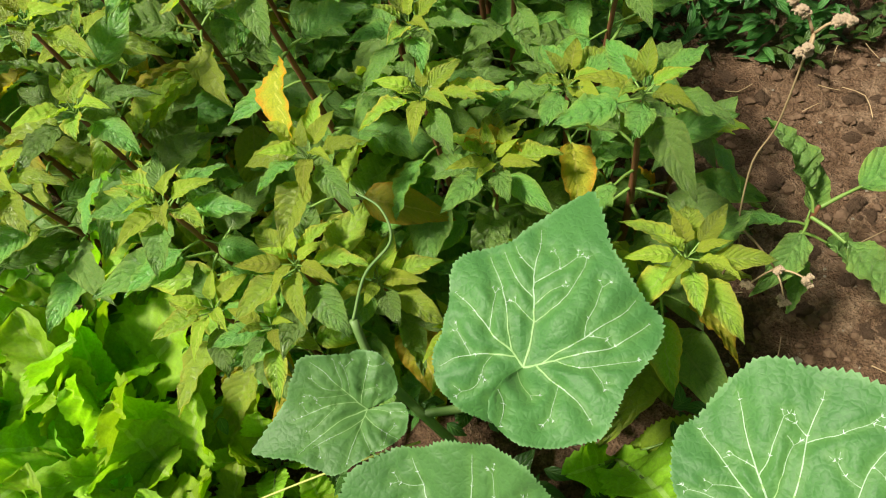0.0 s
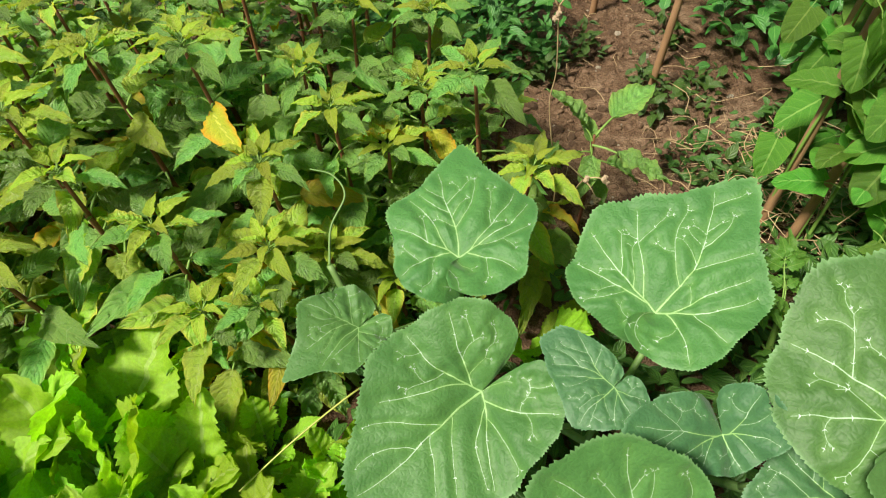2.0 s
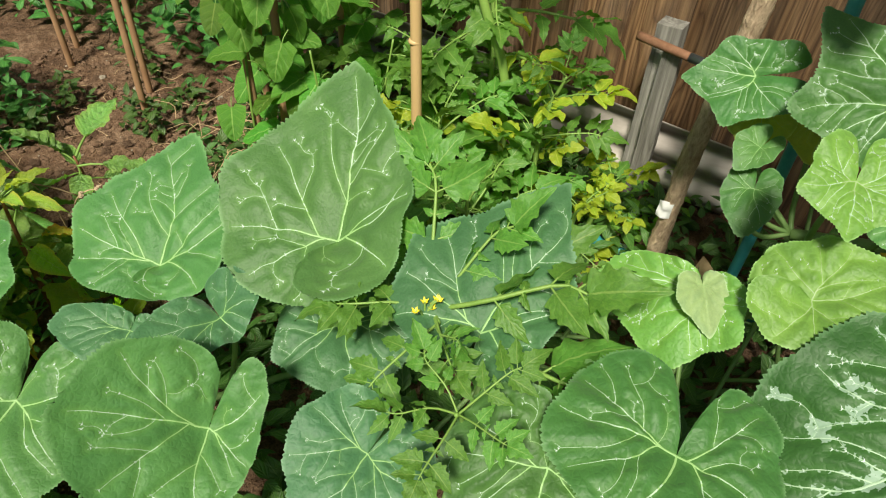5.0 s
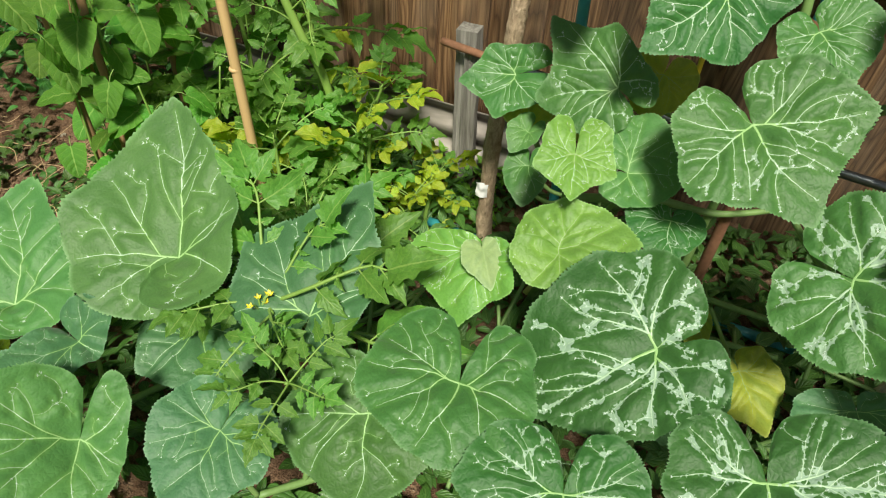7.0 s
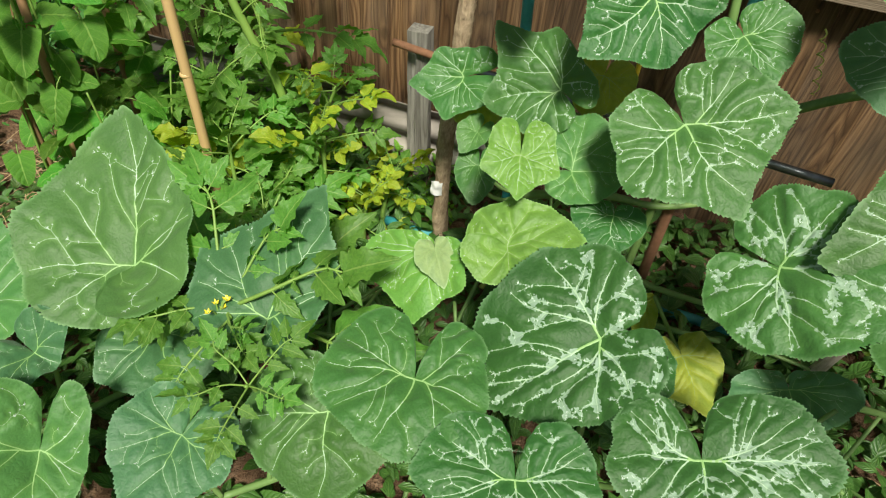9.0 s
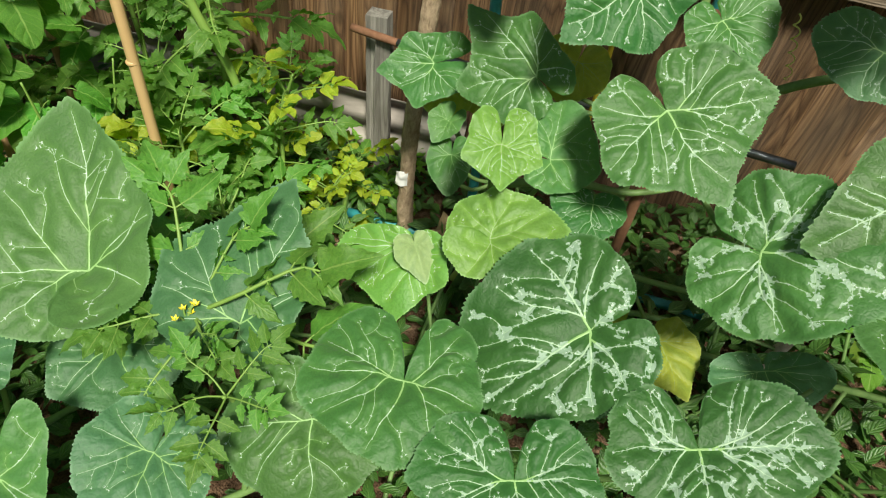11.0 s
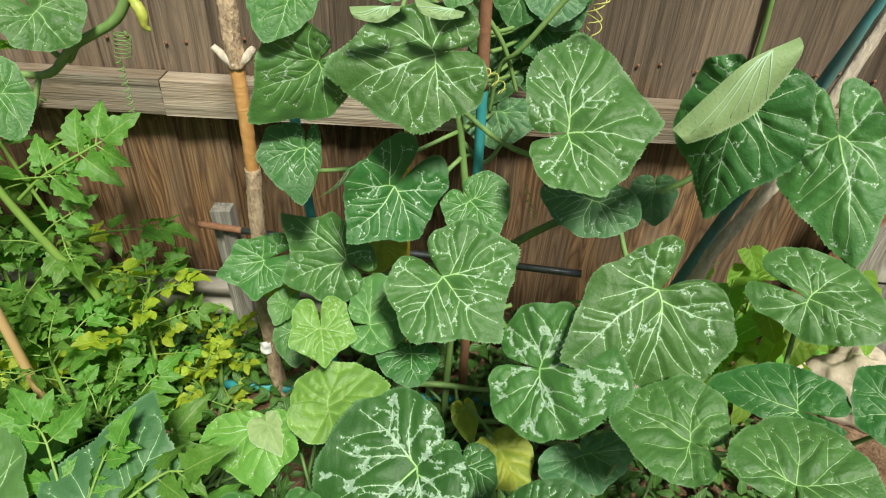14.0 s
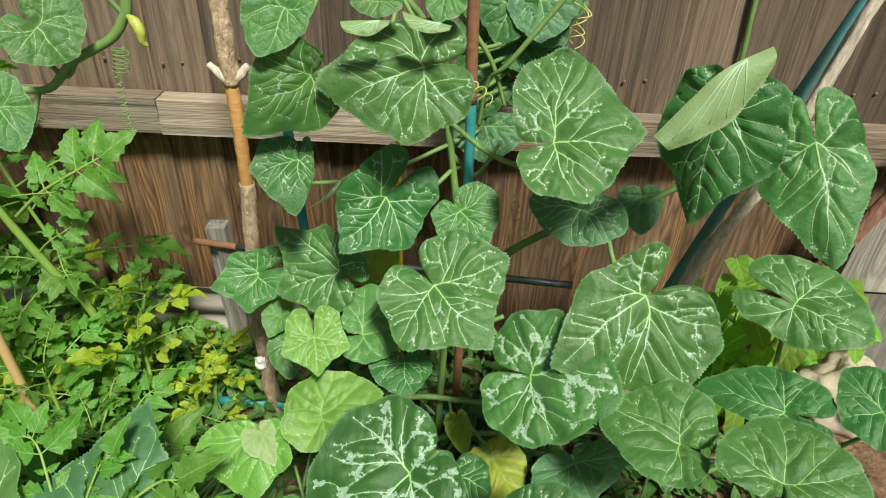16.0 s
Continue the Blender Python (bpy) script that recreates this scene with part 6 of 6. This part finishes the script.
climber("bindweed_plant", "bright green heart-leaved bindweed under the squash", "bindweed", [(0.84, -1.36, -0.1), (0.83, -1.37, 0.02), (0.81, -1.38, 0.14), (0.79, -1.35, 0.28)], 95, 0.062, BIND_POOL, rng, 0.25, away=0.09, el=(-60, 10), facing=math.pi - 0.4)
climber("bindweed_plant", "bright green heart-leaved bindweed at the fence foot", "bindweed", [(0.88, -1.62, -0.1), (0.86, -1.63, 0.02), (0.84, -1.64, 0.12), (0.82, -1.64, 0.18)], 16, 0.055, BIND_POOL, rng, 0.1, away=0.06, el=(-60, 10), facing=math.pi - 0.4)


broad = thing("bean_plant", "bean shoot with broad glossy leaves by the hazel sticks", "bean plant", (0.79, 0.21, GROUND))
part("vine", mesh_of("vine", *tube(smooth_line([(0, 0, -0.02), (0.004, 0.004, 0.2), (-0.01, 0.01, 0.42), (-0.01, 0.0, 0.62)], 20), [0.003, 0.002], 6), GREEN_STEM), broad)
for x, y, z, turn_, el_, s_ in ((0.75, 0.26, 0.30, 0.3, -48, 0.057), (0.77, 0.20, 0.36, -0.4, -40, 0.066), (0.72, 0.30, 0.40, 0.8, -35, 0.061), (0.76, 0.17, 0.27, -0.9, -55, 0.061), (0.80, 0.26, 0.22, 0.6, -50, 0.061), (0.74, 0.22, 0.44, 0.0, -25, 0.07), (0.78, 0.16, 0.18, -0.6, -60, 0.07), (0.71, 0.24, 0.35, 1.4, -60, 0.06)):
    set_leaf(BEAN_POOL[int(z * 100) % 5], broad, (x, y, z), FACE + turn_, radians(el_), s_, 15 * turn_)


# ---- weeds, straw, stones ----
def scatter(name, label, category, count_, sampler, size, mat, rng, shape=ovate, wide=0.55, el=(-10, 60)):
    """Many small leaves as one object."""
    protos = [leaf_piece(1.0, wide * random.Random(k).uniform(0.8, 1.2), shape, 5, 2, 0.25, 0.25, 0.0, k) for k in range(5)]
    arrays = [(np.array(p[0]), np.array(p[1]), np.array(p[2])) for p in protos]
    V, F, T, o = [], [], [], 0
    for _ in range(count_):
        x, y, z = sampler(rng)
        az, e, s = rng.uniform(0, 6.28), radians(rng.uniform(*el)), size * rng.uniform(0.6, 1.4)
        out = Vector((math.cos(az) * math.cos(e), math.sin(az) * math.cos(e), math.sin(e)))
        up = Vector((-math.cos(az) * math.sin(e), -math.sin(az) * math.sin(e), math.cos(e)))
        m = np.array(frame_at((x, y, z), out, up) @ pose(0, 0, 0, 0, rng.uniform(-30, 30), 0))
        v, f, t = arrays[rng.randrange(5)]
        V.append(v * s @ m[:3, :3].T + m[:3, 3])
        F.append(f + o)
        T.append(t)
        o += len(v)
    ob = new(name, mesh_of(name, np.vstack(V), np.vstack(F), mat, np.vstack(T)))
    return tagged(ob, label, category, kind="stuff")


def clumps(centres, radius, top):
    def pick(rng):
        x, y = centres[rng.randrange(len(centres))]
        r, a = radius * math.sqrt(rng.random()), rng.uniform(0, 6.28)
        px, py = x + r * math.cos(a), y + r * math.sin(a)
        return px, py, ground_height(px, py) + rng.random() * top
    return pick


def box(x0, x1, y0, y1, z0, z1):
    def pick(rng):
        x, y = rng.uniform(x0, x1), rng.uniform(y0, y1)
        return x, y, ground_height(x, y) + rng.uniform(z0, z1)
    return pick


rng = random.Random(55)
scatter("undergrowth", "small mixed green weeds under the amaranth", "weeds", 4200, box(-0.7, 0.42, 0.26, 1.3, 0.0, 0.10), 0.020, WEED, rng)
scatter("back_weeds", "tall dark green weeds behind the amaranth", "weeds", 3600, box(-1.3, 0.62, 1.05, 2.1, 0.0, 0.34), 0.040, WEED, rng, wide=0.42)
scatter("side_weeds", "leafy green weeds at the edge of bare soil", "weeds", 1500, box(0.34, 0.74, 0.80, 1.25, 0.0, 0.20), 0.036, WEED, rng, wide=0.4)
scatter("soil_weeds", "low green weeds growing in the bare soil", "weeds", 330, clumps([(0.83, 0.68), (0.87, 0.57), (0.76, 0.38), (0.92, 0.62), (0.84, 0.36), (0.97, 0.8), (0.78, 0.84), (0.80, 0.62), (0.66, 0.80)], 0.045, 0.07), 0.024, WEED, rng)
scatter("bean_weeds", "low weeds round the bean sticks", "weeds", 1300, box(0.72, 1.3, 0.08, 0.5, 0.0, 0.06), 0.022, WEED, rng)
scatter("far_weeds", "weeds in front of the fence", "weeds", 2600, box(0.98, 1.4, 0.45, 1.9, 0.0, 0.3), 0.036, WEED, rng)
scatter("squash_weeds", "weeds and low leaves on soil under the squash", "weeds", 6500, box(0.0, 1.1, -1.5, 0.22, 0.0, 0.07), 0.034, WEED, rng)
scatter("fence_weeds", "bright small weeds at the fence foot", "weeds", 500, box(0.95, 1.16, -0.45, -0.1, 0.0, 0.06), 0.022, BINDWEED, rng)


def straw(count_, rng):
    pieces = []
    for _ in range(count_):
        x, y = ((rng.uniform(0.68, 1.05), rng.uniform(0.05, 0.5)) if rng.random() < 0.7 else (rng.uniform(0.46, 1.0), rng.uniform(0.3, 1.0))) if rng.random() < 0.75 else (rng.uniform(0.4, 1.1), rng.uniform(-1.5, 0.2))
        a, L = rng.uniform(0, 6.28), rng.uniform(0.02, 0.07)
        z = ground_height(x, y) + 0.004
        p = [(x, y, z), (x + 0.5 * L * math.cos(a), y + 0.5 * L * math.sin(a), z + rng.uniform(0, 0.015)), (x + L * math.cos(a + 0.3), y + L * math.sin(a + 0.3), z + rng.uniform(-0.003, 0.02))]
        pieces.append(tube(smooth_line(p, 5), [0.0009, 0.0006], 4, cap=False))
    for _ in range(240):
        x, y = rng.gauss(0.86, 0.07), rng.gauss(0.30, 0.09)
        a, L, z = rng.uniform(0, 6.28), rng.uniform(0.04, 0.13), ground_height(x, y) + 0.005 + 0.09 * rng.random() ** 2
        p = [(x, y, z), (x + 0.5 * L * math.cos(a), y + 0.5 * L * math.sin(a), z + rng.uniform(-0.01, 0.02)), (x + L * math.cos(a + 0.5), y + L * math.sin(a + 0.5), max(ground_height(x, y) + 0.004, z + rng.uniform(-0.04, 0.02)))]
        pieces.append(tube(smooth_line(p, 6), [0.0011, 0.0006], 4, cap=False))
    ob = new("straw_litter", mesh_of("straw_litter", *joined(pieces), DRY))
    tagged(ob, "scattered dry stalks and straw on the soil", "straw", kind="stuff")


straw(260, rng)


def pebble(r, seed, mat, name, flat=0.7, fine=2):
    bm = bmesh.new()
    bmesh.ops.create_icosphere(bm, subdivisions=fine, radius=r)
    for v in bm.verts:
        v.co *= 1 + 0.5 * noise.noise(v.co / r * 1.3 + Vector((seed, 0, 0))) + 0.25 * noise.noise(v.co / r * 3.1 + Vector((0, seed, 0)))
        v.co.z *= flat
    me = bpy.data.meshes.new(name)
    bm.to_mesh(me)
    bm.free()
    me.materials.append(mat)
    for p in me.polygons:
        p.use_smooth = fine > 3
    return me


PEBBLES = [pebble(1, k, STONE, "stone") for k in range(5)]
CLODS = [pebble(1, k + 9, CLOD, "clod", 0.75) for k in range(6)]
bed = thing("soil_stones", "pale pebbles lying on the bare soil", "stones", (0.7, 0.6, GROUND), kind="stuff")
for k in range(90):
    x, y, r = rng.uniform(0.45, 1.0), rng.uniform(0.25, 1.1), 0.0018 + 0.006 * rng.random() ** 4
    part("stone", PEBBLES[k % 5], bed, m=Matrix.Translation(Vector(on_ground(x, y, 0.2 * r)) - bed.location) @ pose(0, 0, 0, 0, 0, rng.uniform(0, 360)) @ Matrix.Diagonal((r, r * rng.uniform(0.7, 1.2), r, 1)))
crumbs = thing("soil_crumbs", "loose brown clods of soil", "soil", (0.7, 0.6, GROUND), kind="stuff")
for k in range(290):
    x, y, r = rng.uniform(0.42, 1.05), rng.uniform(0.2, 1.0), 0.003 + 0.011 * rng.random() ** 3
    part("clod", CLODS[k % 6], crumbs, m=Matrix.Translation(Vector(on_ground(x, y, 0.1 * r)) - crumbs.location) @ pose(0, 0, 0, rng.uniform(-20, 20), 0, rng.uniform(0, 360)) @ Matrix.Diagonal((r, r * rng.uniform(0.7, 1.2), r, 1)))
proto = [(np.array([v.co[:] for v in me.vertices]), np.array([p.vertices[:] for p in me.polygons])) for me in [pebble(1, 60 + k, CLOD, "clod", 0.75, 1) for k in range(4)]]
V, F, o = [], [], 0
for k in range(1900):
    x, y = (rng.uniform(0.42, 1.05), rng.uniform(0.22, 1.1)) if k % 3 else (rng.uniform(0.3, 1.1), rng.uniform(-1.6, 0.2))
    r = 0.002 + 0.007 * rng.random() ** 2
    v, f = proto[k % 4]
    an = rng.uniform(0, 6.28)
    t = np.array(((math.cos(an), -math.sin(an), 0), (math.sin(an), math.cos(an), 0), (0, 0, 1)))
    V.append(v @ t * r * np.array((1, rng.uniform(0.7, 1.3), 1)) + np.array(on_ground(x, y, 0.2 * r)))
    F.append(f + o)
    o += len(v)
tagged(new("fine_crumbs", mesh_of("fine_crumbs", np.vstack(V), np.vstack(F), CLOD, smooth=False)), "fine brown soil crumbs", "soil", kind="stuff")
for k, (x, y, z, r) in enumerate(((0.80, -1.70, 0.03, 0.085), (0.84, -1.58, 0.0, 0.05))):
    ob = new("rock", pebble(r, 40 + k, STONE, "rock", 0.95, 4))
    ob.location = (x, y, GROUND + r * 0.7)
    tagged(ob, "large pale buff rock half under leaves", "rock")


# ---- dry seed stalk ----
def seed_stalk():
    p = thing("seed_stalk", "dry straw-coloured weed stalk with woolly seed heads", "seed stalk", on_ground(0.45, 0.41))
    o = p.location
    main = smooth_line([on_ground(0.45, 0.41), (0.445, 0.40, 0.06), (0.43, 0.396, 0.117), (0.419, 0.403, 0.202), (0.422, 0.401, 0.253), (0.417, 0.404, 0.336)], 24)
    part("stalk", mesh_of("stalk", *tube(main - np.array(o), [0.0011, 0.0007], 6), DRY), p)
    for a, b in (((0.417, 0.404, 0.336), (0.427, 0.398, 0.349)), ((0.417, 0.404, 0.336), (0.405, 0.412, 0.351)), ((0.43, 0.396, 0.117), (0.47, 0.37, 0.075)), ((0.47, 0.37, 0.075), (0.446, 0.36, 0.065)), ((0.47, 0.37, 0.075), (0.494, 0.355, 0.078)), ((0.47, 0.37, 0.075), (0.478, 0.345, 0.055)), ((0.417, 0.404, 0.336), (0.414, 0.395, 0.33))):
        A, B = Vector(a), Vector(b)
        part("twig", mesh_of("twig", *tube(smooth_line([A - o, (A + B) / 2 - o + Vector((0, 0, 0.004)), B - o], 6), [0.0012, 0.0009], 5), DRY), p)
        for k in range(4):
            d = Vector((rng.uniform(-1, 1), rng.uniform(-1, 1), rng.uniform(-1, 1))) * 0.0045
            part("seed_head", PUFF, p, m=Matrix.Translation(B - o + d) @ Matrix.Diagonal((0.0032, 0.0032, 0.0032, 1)))


PUFF = pebble(1, 77, SEED, "seed_head", 1.0, 4)
seed_stalk()


# ---- tendrils, fruit and scraps ----
def tendril(name, points, r, label, parent=None, mat=TENDRIL):
    line = smooth_line(points, 10 * len(points))
    return part(name, mesh_of(name, *tube(line - (np.array(parent.location)), [r, r * 0.6], 6), mat), parent, label)


def coil(a, b, turns, radius):
    a, b = Vector(a), Vector(b)
    axis = (b - a).normalized()
    side = axis.cross(Vector((0.3, 0.9, 0.2))).normalized()
    other = axis.cross(side)
    n = int(turns * 8)
    return [tuple(a + (b - a) * k / n + (side * math.cos(k * 0.785) + other * math.sin(k * 0.785)) * radius * (0.3 + 0.7 * min(1, k / 5))) for k in range(n + 1)]


tendril("tendril", coil((0.727, -0.925, 0.84), (0.728, -0.925, 0.76), 2.5, 0.011), 0.0011, "curled yellow tendril", climbing)
tendril("tendril", coil((0.73, -0.94, 0.83), (0.72, -0.92, 0.765), 3, 0.008), 0.0010, "curled yellow tendril", climbing)
tendril("tendril", coil((0.742, -0.87, 0.53), (0.739, -0.895, 0.45), 5, 0.004), 0.0010, "curled yellow tendril", climbing)
tendril("tendril", coil((0.761, -0.80, 0.70), (0.765, -0.83, 0.665), 3, 0.008), 0.0010, "curled yellow tendril", climbing)
tendril("shoot", [(0.72, -0.376, 0.80), (0.715, -0.362, 0.825), (0.71, -0.35, 0.86)], 0.0035, "upright green vine shoot", climbing, VINE)
tendril("tendril", coil((0.712, -0.366, 0.765), (0.712, -0.360, 0.735), 6, 0.009), 0.0008, "tangled pale green tendril", climbing, VINE)
tendril("tendril", coil((0.71, -0.355, 0.735), (0.715, -0.352, 0.655), 9, 0.0035), 0.0011, "coiled green tendril", climbing, VINE)
tendril("tendril", [(0.085, 0.30, 0.17), (0.10, 0.325, 0.20), (0.125, 0.34, 0.225), (0.12, 0.36, 0.24), (0.10, 0.375, 0.245)], 0.0015, "thin pale green tendril", trailing, VINE)
tendril("runner", [(0.12, 0.235, 0.02), (0.06, 0.215, 0.035), (-0.02, 0.19, 0.03), (-0.09, 0.17, 0.01)], 0.0014, "thin pale runner", trailing)


for pts in (
    [by_fence(-0.545, 0.80, 0.30), by_fence(-0.625, 0.705, 0.30), by_fence(-0.66, 0.62, 0.30)],
    [by_fence(-0.74, 0.81, 0.32), by_fence(-0.66, 0.70, 0.32), by_fence(-0.63, 0.66, 0.30), by_fence(-0.62, 0.58, 0.29)],
    [by_fence(-0.58, 0.53, 0.30), by_fence(-0.62, 0.50, 0.31), by_fence(-0.66, 0.56, 0.30)],
):
    tendril("shoot", [tuple(p) for p in pts], 0.0048, "crossing green leaf stalk", climbing, VINE)


def young_squash():
    line = smooth_line([(0.012, 0.014, 0.006), (0.004, 0.006, 0.004), (0, 0, 0.0), (-0.003, -0.005, -0.010), (-0.003, -0.005, -0.022), (-0.002, -0.010, -0.028)], 20)
    ob = new("young_squash", mesh_of("young_squash", *tube(line, [0.0025, 0.003, 0.0062, 0.0068, 0.0045, 0.002], 12, 0.10, 2), ORANGE))
    ob.location = (0.712, -0.388, 0.795)
    ob.parent = climbing
    ob["label"] = "tiny yellow-green withered fruit"


young_squash()


def scrap(points_at, w, h, seed):
    verts, faces, n = [], [], 6
    for i in range(n + 1):
        for j in range(n + 1):
            x, y = (i / n - 0.5) * w, (j / n - 0.5) * h
            verts.append((x, 0.006 * noise.noise(Vector((x * 90, y * 90, seed))) + 0.3 * abs(x), y))
    k = len(verts)
    verts += [(x, y + 0.001, z) for x, y, z in verts]
    for i in range(n):
        for j in range(n):
            a = i * (n + 1) + j
            faces += [(a, a + n + 1, a + n + 2, a + 1), (k + a, k + a + 1, k + a + n + 2, k + a + n + 1)]
    ob = new("plastic_scrap", mesh_of("plastic_scrap", verts, faces, WHITE))
    ob.matrix_world = Matrix.Translation(points_at) @ fence_turn()
    tagged(ob, "crumpled white plastic scrap by the stake", "plastic scrap")


scrap(by_fence(-0.21, 0.07, 0.352), 0.022, 0.032, 2)
scrap(by_fence(-0.16, -0.065, 0.33), 0.022, 0.03, 7)
dead = new("dead_leaf", mesh_of("dead_leaf", *(leaf_piece(0.085, 0.075, heart, 14, 8, 0.5, 0.35, 0.09, 3, 4)[:2]), DRY))
dead.matrix_world = frame_at((0.90, -0.50, -0.045), Vector((-0.6, -0.5, 0.1)), Vector((-0.3, 0.2, 1))) @ pose(0, 0, 0, 10, 20, 0)
tagged(dead, "crumpled tan dead squash leaf on the soil", "dead leaf")
bar("yellow_stalk", [(0.77, -0.54, GROUND + 0.06), (0.79, -0.565, 0.0), (0.82, -0.60, 0.03)], [0.0055, 0.0045], TENDRIL, "yellowed bare squash stalk", "stalk", 8)
strap = bar("yellow_strap", [by_fence(-0.49, GROUND + 0.1, 0.335), by_fence(-0.495, 0.3, 0.335), by_fence(-0.49, 0.6, 0.335)], [0.004], YELLOW, "thin yellow plastic strap hanging among the leaves", "strap", 5)
bar("green_cord", [by_fence(-1.137, 0.40, 0.03), by_fence(-1.135, 0.62, 0.03), by_fence(-1.127, 0.75, 0.03), by_fence(-1.12, 1.0, 0.03)], [0.006], VINE, "flat green cord hanging on the fence", "cord", 6)
